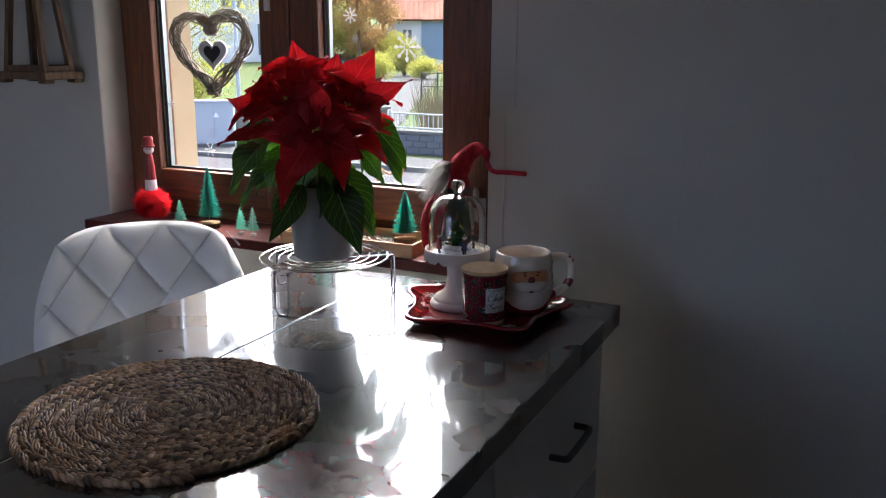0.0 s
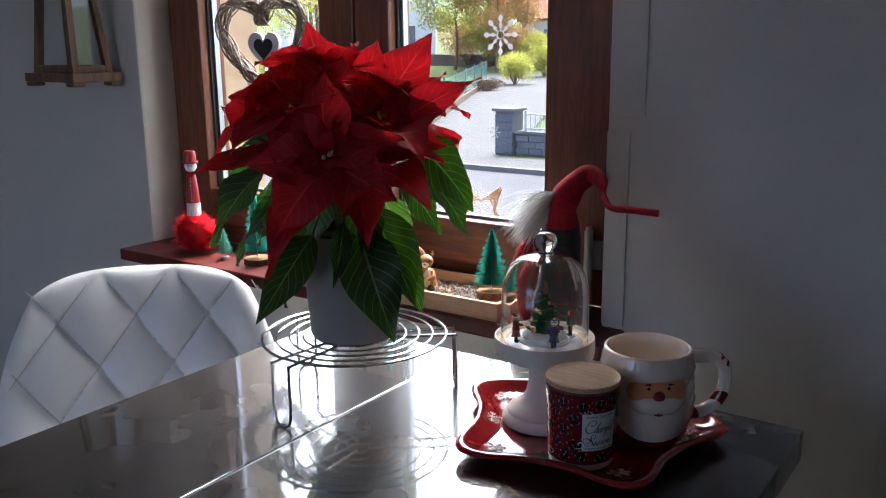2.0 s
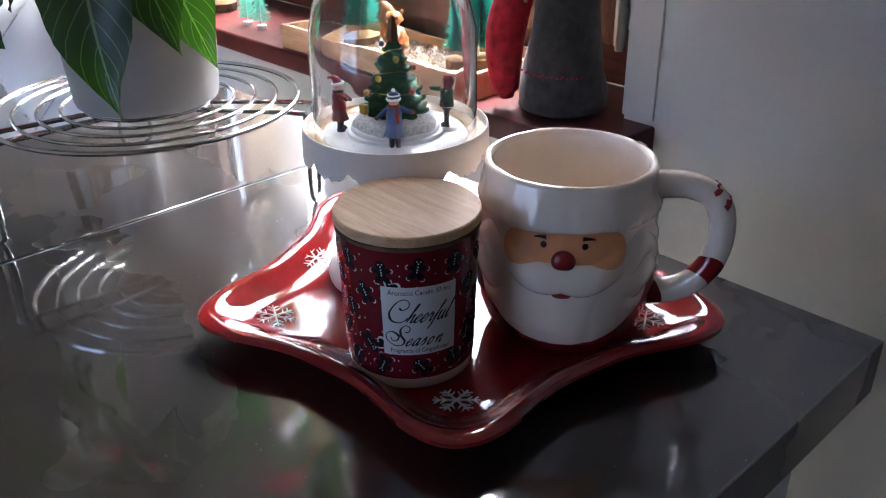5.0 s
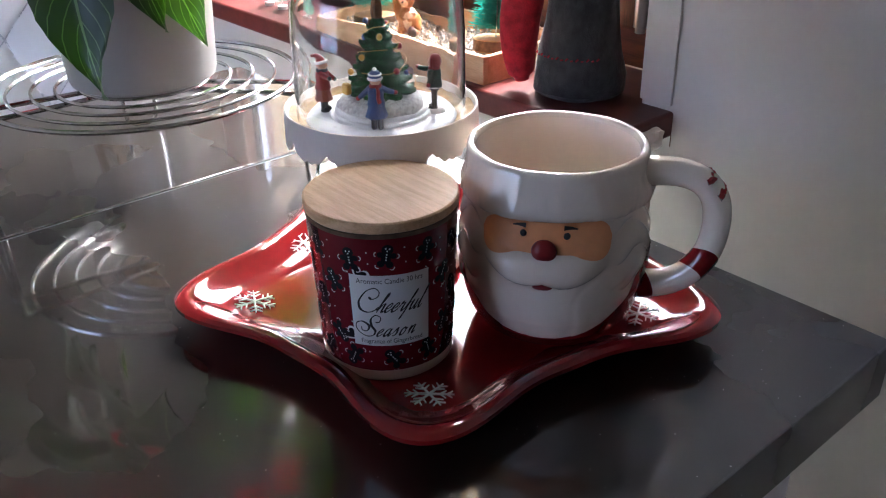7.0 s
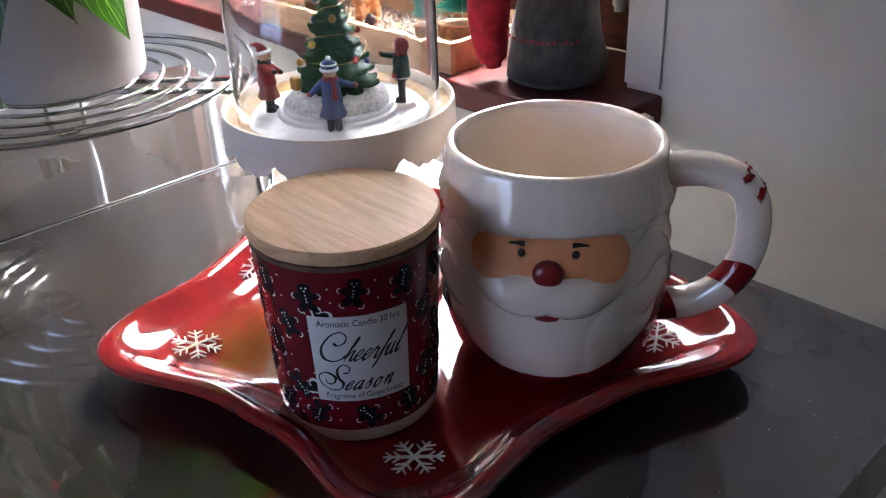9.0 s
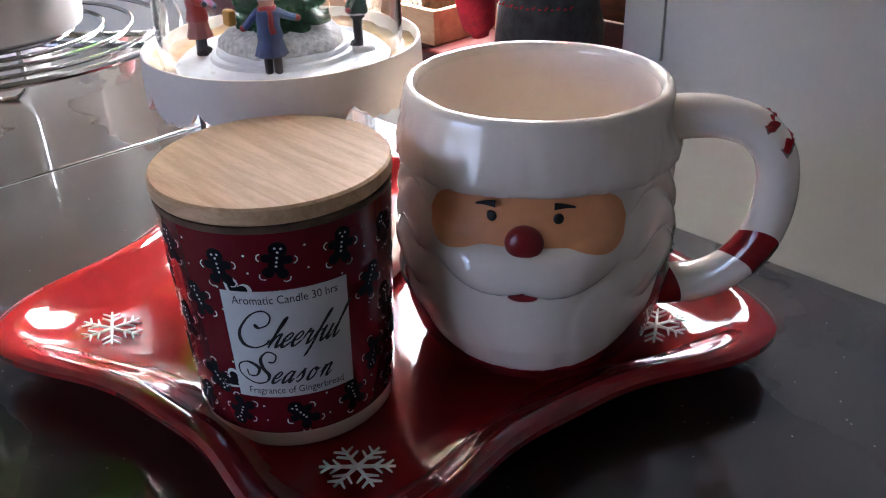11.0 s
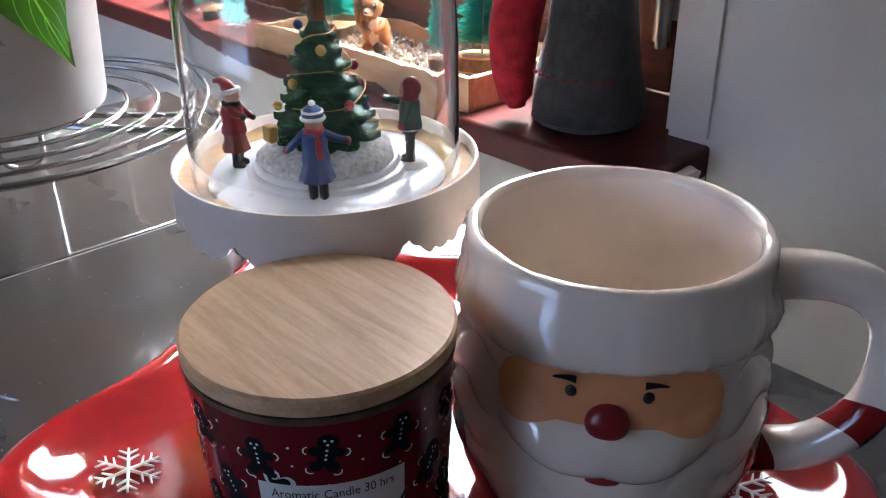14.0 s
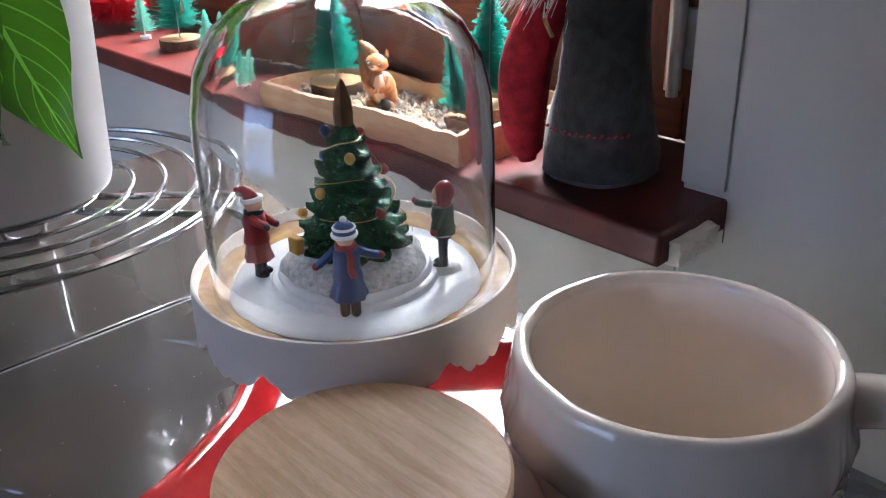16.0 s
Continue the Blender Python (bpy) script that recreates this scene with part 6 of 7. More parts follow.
part("end", box(0.007, D - 0.0145, Hh - 0.0006, (-L / 2 + 0.0036, 0, 0), 0.0008), BOX_WOOD, wb)
rng = random.Random(21)
verts, polys = [], []
for k in range(1400):
    c = Vector((rng.uniform(-L / 2 + 0.012, L / 2 - 0.012), rng.uniform(-D / 2 + 0.012, D / 2 - 0.012), 0.009 + rng.uniform(0, 0.007)))
    s = rng.uniform(0.0022, 0.0044)
    m = Euler((rng.uniform(0, 6), rng.uniform(0, 6), rng.uniform(0, 6))).to_matrix()
    base = len(verts)
    for v in ((1, 0, 0), (-1, 0, 0), (0, 0.8, 0), (0, -0.8, 0), (0, 0, 0.6), (0, 0, -0.6)):
        verts.append(c + m @ (Vector(v) * s))
    for f in ((0, 2, 4), (2, 1, 4), (1, 3, 4), (3, 0, 4), (2, 0, 5), (1, 2, 5), (3, 1, 5), (0, 3, 5)):
        polys.append([base + i for i in f])
me = bpy.data.meshes.new("gravel")
me.from_pydata(verts, [], polys)
me.materials.append(GRAVEL)
tagged(part("gravel", me, None, wb), kind="stuff")
GZ = SILL_Z + 0.0148
brush_tree(-1.163, 1.733, 0.172, 0.040, BRUSH, "large green bottle-brush tree in the wooden tray", "slice", GZ, 2600, 6)
brush_tree(-0.935, 1.738, 0.122, 0.033, BRUSH, "green bottle-brush tree leaning in the wooden tray", "slice", GZ, 2000, 7, lean=5)


def squirrel():
    """One plain cast figurine."""
    b = ball(0.0155, (0, 0, 0.021), (1.0, 0.95, 1.35), 22, 16)
    ball(0.0115, (-0.005, -0.003, 0.030), (0.9, 0.9, 1.5), 18, 12, bm=b)
    ball(0.0128, (-0.001, -0.009, 0.0555), (1.0, 1.05, 0.95), 22, 16, bm=b)
    ball(0.0068, (-0.001, -0.0195, 0.0515), (0.95, 0.9, 0.8), 16, 10, bm=b, mat=1)
    ball(0.0018, (-0.001, -0.0255, 0.0530), (1.2, 0.8, 0.9), 8, 6, bm=b, mat=2)
    ball(0.0110, (0, -0.0085, 0.023), (0.8, 0.7, 1.5), 16, 12, bm=b, mat=1)
    for sx in (-1, 1):
        ball(0.0042, (sx * 0.0095, -0.003, 0.0680), (0.8, 0.5, 1.35), 12, 8, bm=b)
        ball(0.0026, (sx * 0.0095, -0.0046, 0.0682), (0.7, 0.4, 1.2), 10, 6, bm=b, mat=1)
        ball(0.0027, (sx * 0.0068, -0.0190, 0.0588), (0.8, 0.6, 1.1), 10, 8, bm=b, mat=2)
        ball(0.0008, (sx * 0.0064, -0.0210, 0.0598), (1, 1, 1), 6, 4, bm=b, mat=3)
        ball(0.0062, (sx * 0.0105, -0.010, 0.006), (0.9, 1.5, 0.8), 12, 8, bm=b)
        ball(0.0085, (sx * 0.0105, -0.002, 0.013), (0.8, 1.1, 1.2), 12, 8, bm=b)
        tube(smooth_path([(sx * 0.011, -0.006, 0.036), (sx * 0.012, -0.014, 0.029), (sx * 0.003, -0.018, 0.024)], 4), 0.0036, 8, bm=b)
    tube(smooth_path([(-0.006, 0.010, 0.005), (-0.018, 0.014, 0.022), (-0.020, 0.012, 0.044), (-0.014, 0.006, 0.060), (-0.018, 0.0, 0.074), (-0.024, -0.002, 0.080)], 6),
         lambda q: 0.005 + 0.0085 * math.sin(math.pi * min(1, q * 0.98 + 0.04)) ** 0.8 - 0.0045 * q * q, 14, bm=b)
    for k in range(5):
        tube(smooth_path([(-0.024 + 0.003 * k, -0.001, 0.030 + 0.004 * k), (-0.024 + 0.003 * k, -0.005, 0.048 + 0.003 * k), (-0.026 + 0.003 * k, -0.002, 0.066 + 0.002 * k)], 3), 0.0018, 6, bm=b)
    ball(0.0070, (0.009, -0.020, 0.008), (1, 1, 1.1), 10, 8, bm=b, mat=2)
    solid("squirrel_figurine", b, [SQUIRREL, CREAM, INK, WHITE_WOOD], pose(-1.060, 1.722, GZ, 0, 0, 28), "orange-brown cast squirrel figurine in the wooden tray", "figurine")


squirrel()


def gnome():
    """A felt gnome, one plain piece: grey body, red hat with a drooping tip, white hair, red mitten."""
    rng = random.Random(17)

    def lump(a, r, z):
        return r * (1 + 0.05 * math.sin(2 * a + z * 40) + 0.03 * math.sin(5 * a - z * 90)), z
    b = lathe([(0, 0), (0.038, 0), (0.0445, 0.006), (0.0455, 0.022), (0.0425, 0.045), (0.0385, 0.075), (0.035, 0.105), (0.032, 0.140), (0.028, 0.170), (0.022, 0.195), (0, 0.205)], 36, lump)
    tube(smooth_path([(0.0, -0.004, 0.165), (0.004, -0.006, 0.195), (0.018, 0.004, 0.226), (0.044, 0.010, 0.246), (0.068, -0.002, 0.240), (0.082, -0.020, 0.218), (0.104, -0.042, 0.208), (0.136, -0.050, 0.209), (0.180, -0.050, 0.2085)], 7),
         lambda q: 0.0235 * (1 - min(1, q * 1.75)) ** 0.75 + 0.0052 + 0.0012 * math.sin(q * 40) * (1 - q), 20, bm=b, mat=1)
    tube(smooth_path([(-0.026, -0.026, 0.150), (-0.038, -0.036, 0.120), (-0.045, -0.042, 0.085), (-0.046, -0.043, 0.045), (-0.043, -0.040, 0.012)], 6),
         lambda q: (0.008 + 0.013 * math.sin(math.pi * (0.12 + 0.80 * q))) * (1 if q < 0.93 else 0.65), 18, bm=b, mat=1)
    for k in range(900):
        a = rng.uniform(-2.9, 0.2)
        o = Vector((-0.012 + 0.012 * math.cos(a), -0.014 + 0.012 * math.sin(a), 0.205 + rng.uniform(-0.012, 0.016)))
        d = Vector((-0.55 + rng.uniform(-0.4, 0.4), -0.45 + rng.uniform(-0.4, 0.4), -0.45 + rng.uniform(-0.5, 0.4))).normalized() * rng.uniform(0.03, 0.085)
        sag = Vector((0, 0, -0.012))
        w = Vector((0.0007, 0.0003, 0.0004))
        vs = [(o, w), (o + d * 0.5, w), (o + d + sag, w * 0.3)]
        for (p0, w0), (p1, w1) in zip(vs, vs[1:]):
            f = b.faces.new([b.verts.new(v) for v in (p0 - w0, p0 + w0, p1 + w1, p1 - w1)])
            f.material_index = 2
    for k in range(26):
        o = Vector((-0.030, -0.032, 0.146)) + Vector((rng.uniform(-0.006, 0.006), rng.uniform(-0.006, 0.006), rng.uniform(-0.004, 0.004)))
        e = o + Vector((rng.uniform(-0.02, 0.02), rng.uniform(-0.02, 0.01), rng.uniform(-0.03, 0.02)))
        tube([o, o.lerp(e, 0.5) + Vector((0, 0, 0.003)), e], 0.0007, 4, bm=b, mat=2)
    tube(smooth_path([(-0.030, -0.034, 0.146), (-0.024, -0.046, 0.132), (-0.012, -0.050, 0.118)], 4), 0.0020, 6, bm=b, mat=3)
    for k in range(20):
        a = -2.6 + 0.11 * k
        tube([(0.047 * math.cos(a), 0.047 * math.sin(a), 0.045), (0.0472 * math.cos(a + 0.05), 0.0472 * math.sin(a + 0.05), 0.0455 + 0.002 * (k % 2))], 0.0009, 4, bm=b, mat=1)
    solid("felt_gnome", b, [FELT_GREY, FELT_RED, HAIR, PINE], pose(-0.797, 1.726, SILL_Z, 0, 0, 0), "grey felt gnome with a drooping red hat", "gnome")


gnome()

# ---- hanging heart, lantern, outer decorations ----


def heart_curve(t, s=1.0):
    return Vector((s * 16 * math.sin(t) ** 3 / 17, 0, s * (13 * math.cos(t) - 5 * math.cos(2 * t) - 2 * math.cos(3 * t) - math.cos(4 * t)) / 17))


h = thing("willow_heart", "grey willow twig heart hanging before the window", "wreath", pose(-1.530, 1.800, 1.345, 0, 0, 4) @ Matrix.Scale(1.08, 4))
rng = random.Random(4)
for k in range(30):
    off, ph, tw = rng.uniform(0.005, 0.0155), rng.uniform(0, 6.3), rng.choice((-1, 1)) * rng.uniform(3, 6)
    st, en = rng.uniform(0, 6.28), rng.uniform(2.6, 6.2)
    pts = []
    for i in range(64):
        t = st + en * i / 63
        c = heart_curve(t, 0.108)
        d = (heart_curve(t + 0.05, 0.108) - heart_curve(t - 0.05, 0.108)).normalized()
        n1 = Vector((0, 1, 0)).cross(d)
        a = ph + tw * t
        pts.append(c + (n1 * math.cos(a) + Vector((0, 1, 0)) * math.sin(a)) * off)
    part("twig", tube(pts, rng.uniform(0.0011, 0.0024), 6), TWIG, h)
for k in range(7):
    a = 3.14 + rng.uniform(-0.06, 0.06)
    c = heart_curve(3.14, 0.108) + Vector((0, 0, 0.012 + 0.003 * k))
    ring = [c + Vector((0.016 * math.cos(q), 0.014 * math.sin(q), 0.003 * math.sin(q + k))) for q in (2 * math.pi * i / 16 for i in range(16))]
    part("binding", tube(ring, 0.0014, 5, True), TWIG, h)
hp = [heart_curve(2 * math.pi * k / 40, 0.042) for k in range(40)]
small = part("small_heart", slab([(p.x, p.z) for p in hp], -0.004, 0.004, 0.001), WHITE_WOOD, h, "small white wooden heart", pose(0.004, 0, -0.012, 90, 0, 0))
hp = [heart_curve(2 * math.pi * k / 40, 0.025) for k in range(40)]
part("chalk_heart", slab([(p.x, p.z) for p in hp], -0.0055, 0.0055), CHALK, small, "black chalkboard heart")
part("string", tube([(0.004, 0, 0.022), (0.001, 0, 0.062)], 0.0008, 5), TWIG, h)
part("bow", tube(smooth_path([(0, 0, 0.062), (-0.018, -0.006, 0.074), (-0.010, -0.010, 0.058), (0, 0, 0.062), (0.016, -0.006, 0.072), (0.010, -0.010, 0.056)], 5), 0.0028, 6), WICKER, h, "tan raffia bow")
part("hanger", tube([(0, 0, 0.06), (0.002, 0.02, 0.70)], 0.0009, 5), WHITE_WOOD, h, "white hanging thread")

ln = thing("lantern", "weathered brown wooden lantern hung on the wall", "lantern", pose(-2.015, 1.672, 1.262))
part("base", box(0.190, 0.125, 0.020, (0, 0, 0), 0.003), LANTERN, ln)
for sx in (-1, 1):
    for sy in (-1, 1):
        part("foot", box(0.030, 0.030, 0.010, (sx * 0.078, sy * 0.047, -0.010), 0.004), LANTERN, ln)
        part("post", tube([(sx * 0.070, sy * 0.042, 0.019), (sx * 0.048, sy * 0.030, 0.215)], 0.0105, 4), LANTERN, ln)
part("sill_board", box(0.150, 0.095, 0.016, (0, 0, 0.020), 0.003), LANTERN, ln)
for sx in (-1, 1):
    part("pane", span(sx * 0.058 - 0.001, sx * 0.058 + 0.001, -0.034, 0.034, 0.036, 0.200), PANE, ln)
part("top_board", box(0.150, 0.105, 0.014, (0, 0, 0.212), 0.003), LANTERN, ln)
rb = bmesh.new()
q = [rb.verts.new(v) for v in ((-0.085, -0.06, 0.226), (0.085, -0.06, 0.226), (0.085, 0.06, 0.226), (-0.085, 0.06, 0.226), (-0.02, -0.015, 0.290), (0.02, -0.015, 0.290), (0.02, 0.015, 0.290), (-0.02, 0.015, 0.290))]
for f in ((3, 2, 1, 0), (0, 1, 5, 4), (1, 2, 6, 5), (2, 3, 7, 6), (3, 0, 4, 7), (4, 5, 6, 7)):
    rb.faces.new([q[i] for i in f])
part("roof", rb, LANTERN, ln, smooth=False)
part("wall_hook", tube(smooth_path([(0, 0.073, 0.335), (0, 0.03, 0.335), (0, 0.0, 0.325), (0, 0.0, 0.289)], 5), 0.003, 8), DARK_METAL, ln, "dark metal wall hook")

# wicker star and wooden rabbit on the outer sill
OZ = SILL_Z + 0.033
s = thing("wicker_star", "honey-coloured wicker star on the outer sill", "star ornament", pose(-1.128, 2.010, OZ + 0.028, 0, 0, 5))
rng = random.Random(9)
tips = [Vector((0.075 * math.cos(radians(90 + 72 * k + 36)), 0, 0.075 * math.sin(radians(90 + 72 * k + 36)))) for k in range(5)]
ins = [Vector((0.033 * math.cos(radians(90 + 72 * k + 72)), 0, 0.033 * math.sin(radians(90 + 72 * k + 72)))) for k in range(5)]
for k in range(5):
    for a, c in ((tips[k], ins[k]), (ins[k - 1], tips[k])):
        for _ in range(4):
            j = [Vector((rng.uniform(-1, 1), rng.uniform(-2, 2), rng.uniform(-1, 1))) * 0.003 for _ in range(2)]
            part("twig", tube([a + j[0] + Vector((0, 0, 0.036)), c + j[1] + Vector((0, 0, 0.036))], 0.0015, 5), WICKER, s)
    for _ in range(26):
        a, c = tips[k].lerp(ins[k], rng.random()), tips[k].lerp(ins[k - 1], rng.random())
        part("twig", tube([a + Vector((0, rng.uniform(-0.005, 0.005), 0.036)), c + Vector((0, rng.uniform(-0.005, 0.005), 0.036))], 0.0015, 4), WICKER, s)
w = thing("wooden_fir", "pale cut-out wooden fir on the outer sill", "wooden ornament", pose(-1.295, 2.01, OZ))
ol = [(-0.018, 0), (0.018, 0), (0.016, 0.03), (0.034, 0.03), (0.018, 0.07), (0.027, 0.07), (0.012, 0.105), (0.019, 0.105), (0, 0.15), (-0.019, 0.105), (-0.012, 0.105), (-0.027, 0.07), (-0.018, 0.07), (-0.034, 0.03), (-0.016, 0.03)]
part("cut_out", slab(ol, -0.006, 0.006, 0.001, m=pose(0, 0, 0, 90, 0, 0)), BOX_WOOD, w)

# snowflake stickers on the panes


def flake(x, z, r, seed, arms=8):
    bm = bmesh.new()
    for k in range(arms):
        a = 2 * math.pi * k / arms
        d, q = Vector((math.cos(a), 0, math.sin(a))), Vector((-math.sin(a), 0, math.cos(a)))
        pts = [d * r * t0 + q * r * w0 for t0, w0 in ((0.18, 0.0), (0.45, 0.10), (0.60, 0.03), (0.82, 0.15), (1.0, 0.0), (0.82, -0.15), (0.60, -0.03), (0.45, -0.10))]
        bm.faces.new([bm.verts.new(v) for v in pts])
    rim = [Vector((0.2 * r * math.cos(2 * math.pi * k / 20), 0, 0.2 * r * math.sin(2 * math.pi * k / 20))) for k in range(20)]
    tube(rim, r * 0.035, 4, True, bm=bm)
    solid("window_sticker", bm, STICKER, pose(x, FY + 0.0165, z), "white frosted snowflake sticker on the glass", "sticker", "snowflake stickers", smooth=False)


flake(-0.990, 1.352, 0.036, 1), flake(-1.145, 1.425, 0.020, 2), flake(-1.132, 1.370, 0.010, 3, 6), flake(-1.728, 1.195, 0.012, 4, 6)
flake(-1.600, 1.075, 0.020, 5, 6), flake(-1.00, 1.18, 0.012, 6, 6)

# ---- figurines under the dome ----
FX, FYC, FZ = -0.6165, 1.3385, TZ + 0.1026


def child(x, y, z, turn, coat, skirt, legs, hat, label, arms, hem, hem_z, headwear, mound=False, scarf=None, mount=0.0):
    """A tiny painted cast figure about three and a half centimetres high, one plain piece. It faces +y."""
    mats = [coat, skirt, legs, hat, PAINT_SKIN, scarf or PAINT_RED, WHITE_WOOD]
    b = bmesh.new()
    if mound:
        lathe([(0, -0.0010), (0.0060, -0.0010), (0.0056, 0.0006), (0.0044, 0.0016), (0, 0.0018)], 16, lambda a, r, zz: (r * (1 + 0.08 * math.sin(3 * a)), zz), bm=b, mat=6)
    for sx in (-0.0017, 0.0017):
        tube(smooth_path([(sx, 0, 0.0012), (sx * 1.05, 0.0002, 0.0060), (sx * 0.9, 0, 0.0140)], 4), lambda q: 0.0015 + 0.0004 * q, 8, bm=b, mat=2)
        ball(0.0019, (sx * 1.1, 0.0010, 0.0016), (0.85, 1.5, 0.85), 10, 7, bm=b, mat=2)
    # skirt or coat tails, with folds
    lathe([(0.0008, hem_z + 0.0006), (hem, hem_z), (hem * 0.96, hem_z + 0.0008), (hem * 0.80, hem_z + 0.0040), (0.0036, 0.0165)], 28, lambda a, r, zz: (r * (1 + (0.07 if r > 0.0037 else 0) * math.sin(8 * a)), zz), bm=b, mat=1)
    # jacket: broader over the hips and shoulders
    lathe([(0.0034, 0.0140), (0.0043, 0.0142), (0.0041, 0.0158), (0.0036, 0.0186), (0.0038, 0.0215), (0.0034, 0.0240), (0.0018, 0.0254), (0, 0.0256)], 24, lambda a, r, zz: (r * (1.06 + 0.10 * abs(math.cos(a)) + 0.03 * math.sin(5 * a + zz * 900)), zz), bm=b, mat=0)
    if mound:
        tube([(0.0043 * math.cos(q), 0.0040 * math.sin(q), 0.0143) for q in (2 * math.pi * k / 16 for k in range(16))], 0.0007, 6, True, bm=b, mat=6)
    # neck scarf with one end hanging down the back
    tube([(0.0026 * math.cos(q), 0.0026 * math.sin(q), 0.0252 + 0.0003 * math.sin(3 * q)) for q in (2 * math.pi * k / 14 for k in range(14))], 0.0010, 7, True, bm=b, mat=5)
    if headwear == "bobble":
        tube(smooth_path([(0.0012, -0.0030, 0.0250), (0.0020, -0.0046, 0.0226), (0.0018, -0.0044, 0.0190), (0.0026, -0.0046, 0.0165)], 4), lambda q: 0.0009 + 0.0005 * q, 6, bm=b, mat=5)
    ball(0.0033, (0, 0.0003, 0.0284), (0.95, 1.0, 1.05), 16, 12, bm=b, mat=4)
    ball(0.0006, (0, 0.0036, 0.0280), (1, 1, 1), 6, 5, bm=b, mat=4)
    if headwear == "bobble":
        lathe([(0.0036, 0.0290), (0.0037, 0.0302), (0.0032, 0.0320), (0.0020, 0.0334), (0, 0.0338)], 18, bm=b, mat=3)
        for zz, rr, rad_ in ((0.0293, 0.0036, 0.0008), (0.0316, 0.0033, 0.0005)):
            tube([(rr * math.cos(q), rr * math.sin(q), zz) for q in (2 * math.pi * k / 16 for k in range(16))], rad_, 6, True, bm=b, mat=6)
        ball(0.0012, (0, 0, 0.0343), (1, 1, 0.9), 10, 7, bm=b, mat=6)
    elif headwear == "hood":
        ball(0.0038, (0, -0.0007, 0.0290), (1.0, 0.98, 1.12), 18, 12, bm=b, mat=3)
        tube(smooth_path([(0.0030, 0.0012, 0.0312), (0.0036, 0.0012, 0.0285), (0.0030, 0.0010, 0.0256), (0, -0.0010, 0.0246), (-0.0030, 0.0010, 0.0256), (-0.0036, 0.0012, 0.0285), (-0.0030, 0.0012, 0.0312)], 4), 0.0009, 6, bm=b, mat=3)
    else:
        tube([(0.0033 * math.cos(q), 0.0033 * math.sin(q), 0.0300 + 0.0006 * math.sin(q)) for q in (2 * math.pi * k / 16 for k in range(16))], 0.0009, 6, True, bm=b, mat=6)
        tube(smooth_path([(0, -0.0002, 0.0298), (0, -0.0010, 0.0318), (0, -0.0026, 0.0332), (0, -0.0044, 0.0334)], 4), lambda q: 0.0032 * (1 - 0.75 * q), 12, bm=b, mat=3)
        ball(0.0010, (0, -0.0052, 0.0333), (1, 1, 1), 8, 6, bm=b, mat=3)
    for sx, (ax, ay, az) in zip((-1, 1), arms):
        tube(smooth_path([(sx * 0.0030, 0, 0.0240), (sx * (0.0034 + ax * 0.5), ay * 0.5, 0.0226 + az * 0.4), (sx * (0.0034 + ax), ay, 0.0225 + az)], 4), lambda q: 0.0017 - 0.0004 * q, 9, bm=b, mat=0)
        ball(0.0013, (sx * (0.0042 + ax), ay, 0.0225 + az * 1.1), (1.1, 1, 1), 9, 7, bm=b, mat=5 if headwear != "pointed" else 2)
    solid("child_figurine", b, mats, pose(x, y, z, mount, 0, turn), label, "figurine", "figurines under the dome")


child(FX + 0.0226, FYC - 0.0200, FZ - 0.0030, 47, PAINT_BLUE, PAINT_BLUE, PAINT_DARK, PAINT_BLUE, "tiny cast figure in a blue coat with a red scarf", ((0.0058, 0.0018, -0.0048), (0.0064, 0.0020, -0.0016)), 0.0060, 0.0078, "bobble")
child(FX + 0.0215, FYC + 0.0230, FZ - 0.0018, 135, PAINT_GREEN, PAINT_DARK, PAINT_DARK, PAINT_RED, "tiny cast figure in a green jacket with red hood", ((0.0014, 0.0030, -0.0058), (0.0004, 0.0098, 0.0016)), 0.0030, 0.0120, "hood", True)
child(FX - 0.0228, FYC - 0.0250, FZ - 0.0030, -52, PAINT_RED, PAINT_SALMON, PAINT_DARK, PAINT_RED, "tiny cast figure in a red jacket and faded skirt", ((0.0008, 0.0058, -0.0036), (0.0008, 0.0062, -0.0008)), 0.0052, 0.0072, "pointed", False, PAINT_DARK)
child(FX - 0.0215, FYC + 0.0225, FZ - 0.0030, -135, PAINT_SALMON, PAINT_DARK, PAINT_DARK, PAINT_RED, "tiny cast figure in a faded red coat", ((0.0040, 0.0020, 0.0010), (0.0040, 0.0020, 0.0010)), 0.0048, 0.0080, "hood")


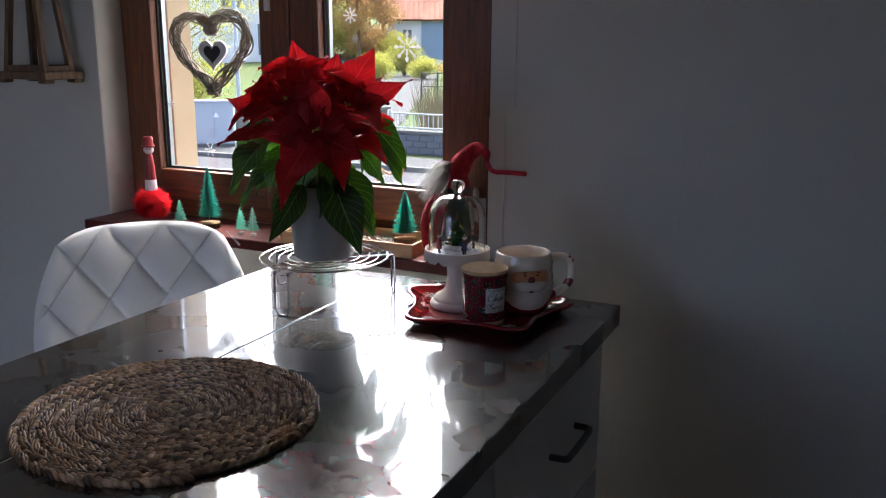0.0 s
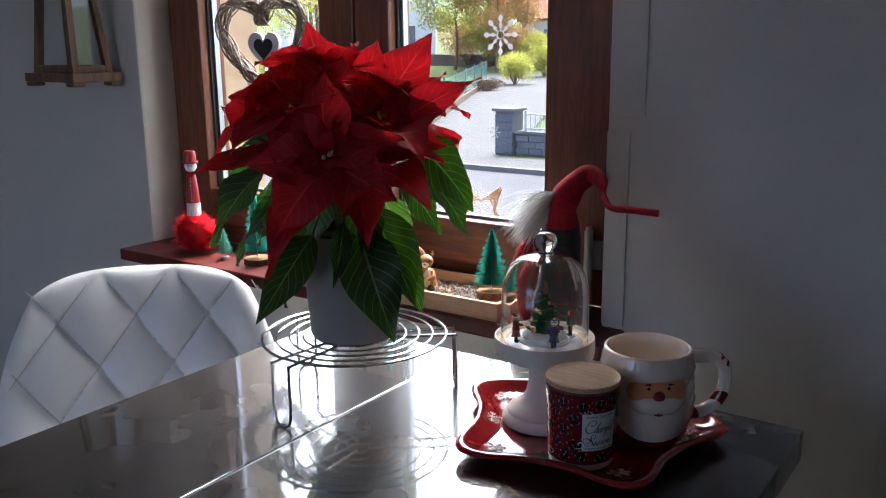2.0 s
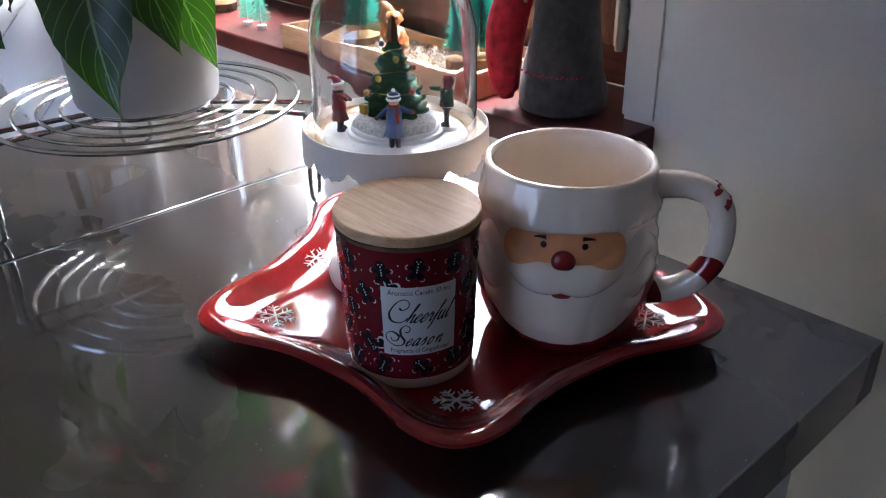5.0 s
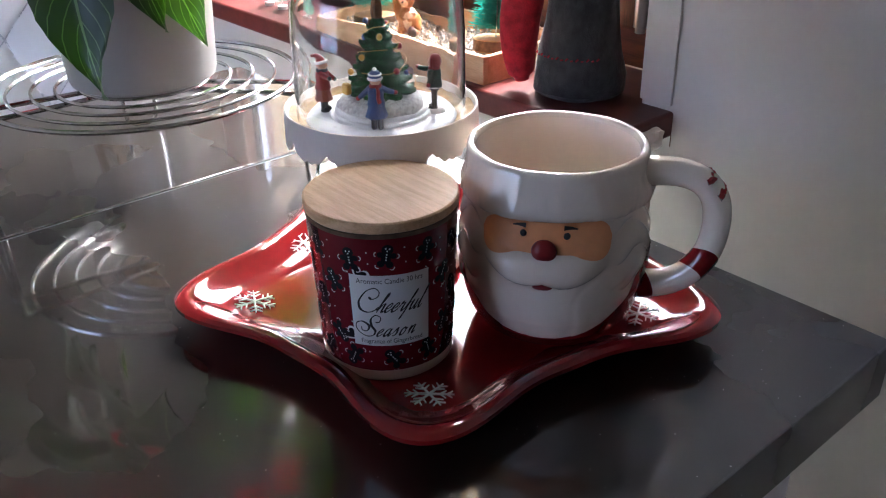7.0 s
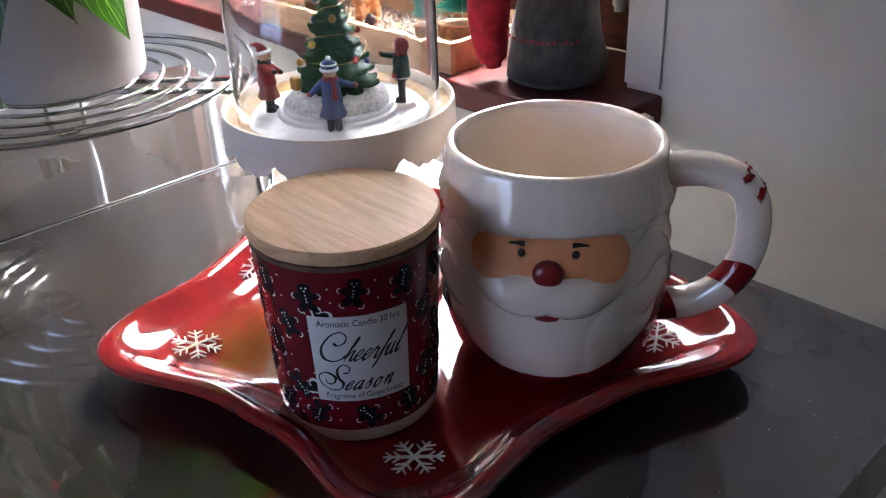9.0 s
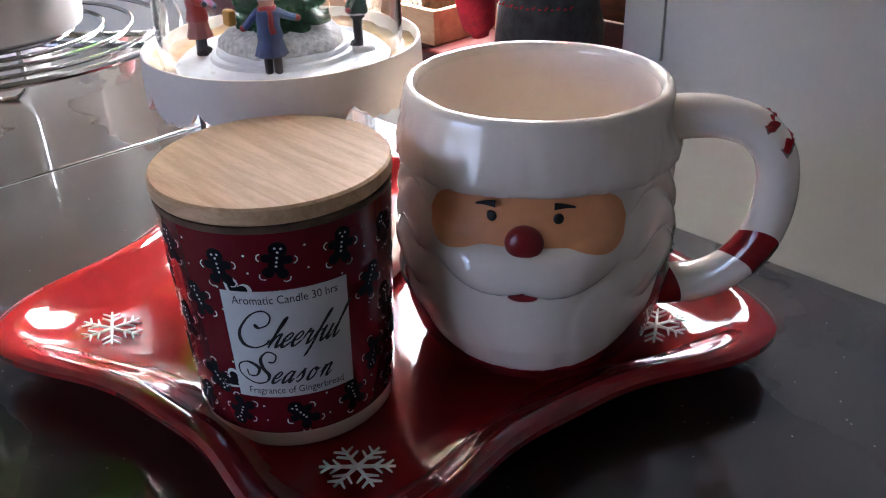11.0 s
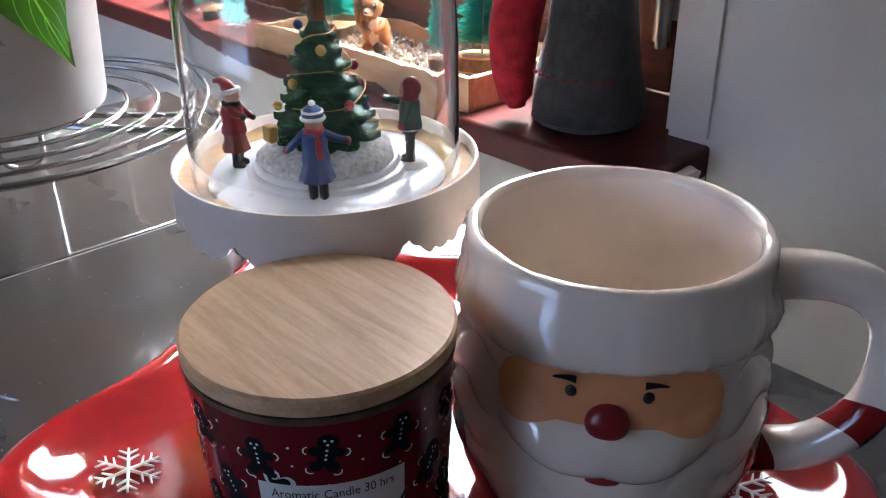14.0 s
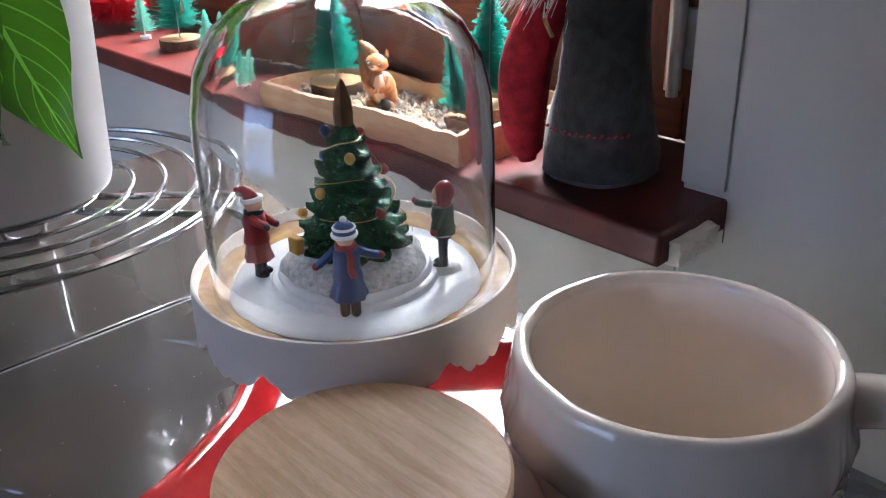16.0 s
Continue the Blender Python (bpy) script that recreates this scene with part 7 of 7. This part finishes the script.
def fir():
    t = thing("fir_figurine", "glittering green decorated fir tree figurine under the dome", "figurine", pose(FX, FYC, FZ + 0.0010))
    part("snow_mound", lathe([(0, 0), (0.0255, 0), (0.0250, 0.0028), (0.0215, 0.0062), (0.0150, 0.0078), (0, 0.0090)], 48, lambda a, r, z: (r * (1 + 0.03 * math.sin(5 * a) + 0.02 * math.sin(11 * a)), z)), SNOW, t, "white glitter snow mound")
    frng = random.Random(41)
    tiers = ((0.0088, 0.0200, 0.0105), (0.0158, 0.0178, 0.0100), (0.0226, 0.0155, 0.0096), (0.0292, 0.0132, 0.0092), (0.0352, 0.0108, 0.0088), (0.0408, 0.0084, 0.0084), (0.0458, 0.0060, 0.0095))
    for i, (z, r, h) in enumerate(tiers):
        tb = lathe([(0, z + h), (r * 0.20, z + h * 0.8), (r * 0.48, z + h * 0.38), (r * 0.66, z + h * 0.05), (r * 0.5, z - 0.0005), (0, z + 0.001)], 28)
        n = max(6, 11 - i)
        for k in range(n):
            a = 2 * math.pi * (k + 0.5 * (i % 2) + frng.uniform(-0.16, 0.16)) / n
            d, e = Vector((math.cos(a), math.sin(a), 0)), Vector((-math.sin(a), math.cos(a), 0))
            rr, dz, wide = r * frng.uniform(0.94, 1.14), frng.uniform(-0.0010, 0.0010), r * 2 * math.pi / n * 0.56
            rows = []
            for q in range(8):
                f = q / 7
                c = d * rr * (0.28 + 0.72 * f) + Vector((0, 0, z + dz + h * 0.55 * (1 - f) ** 1.5 - 0.0012 * math.sin(math.pi * f) + 0.0011 * f ** 4))
                hw = wide * math.sin(math.pi * (0.18 + 0.80 * f)) ** 0.75 * (1 - 0.25 * f) + 0.0002
                hh = 0.0031 * (1 - 0.55 * f) * (r / 0.018) ** 0.3
                rows.append([tb.verts.new(c + e * hw * math.cos(u) + Vector((0, 0, hh * math.sin(u) - 0.10 * abs(hw * math.cos(u)) + 0.0004 * noise.noise(Vector((q * 1.7, u * 1.3, k + 11 * i)))))) for u in (2 * math.pi * m / 8 for m in range(8))])
            grid_faces(tb, rows, closed_v=True)
            tb.faces.new(rows[-1])
        bmesh.ops.recalc_face_normals(tb, faces=tb.faces)
        part("tier", tb, GLITTER, t)
    part("top_star", lathe([(0, 0.0500), (0.0030, 0.0515), (0.0033, 0.0550), (0.0028, 0.0595), (0.0015, 0.0645), (0, 0.0670)], 14, lambda a, r, z: (r * (1 + 0.08 * math.sin(5 * a)), z)), PAINT_BRONZE, t, "bronze painted top ornament")
    spiral = []
    for k in range(90):
        q = k / 89
        a, z = q * 3.1 * 2 * math.pi + 0.6, 0.014 + 0.036 * q + 0.0012 * math.sin(q * 37)
        r = 0.0205 * (1 - q * 0.72) + 0.0010 * math.sin(a * 3.5)
        spiral.append((r * math.cos(a), r * math.sin(a), z))
    part("garland", tube(spiral, 0.00018, 5), PAINT_GOLD, t, "thin twisted wire garland")
    for k in range(11):
        q = (k + 0.5) / 11
        a, z = k * 2.4 - 0.9, 0.010 + 0.042 * q
        r = 0.0202 * (1 - q * 0.70)
        part("bauble", ball(0.0018, (r * math.cos(a), r * math.sin(a), z), (1, 1, 1.1), 10, 8), (PAINT_RED, PAINT_BLUE, PAINT_GOLD)[k % 3], t)
    part("gift", box(0.0052, 0.0036, 0.0062, (-0.003, -0.0215, 0.0105), 0.0006, 1), PAINT_GOLD, t, "tiny gold wrapped gift")


fir()
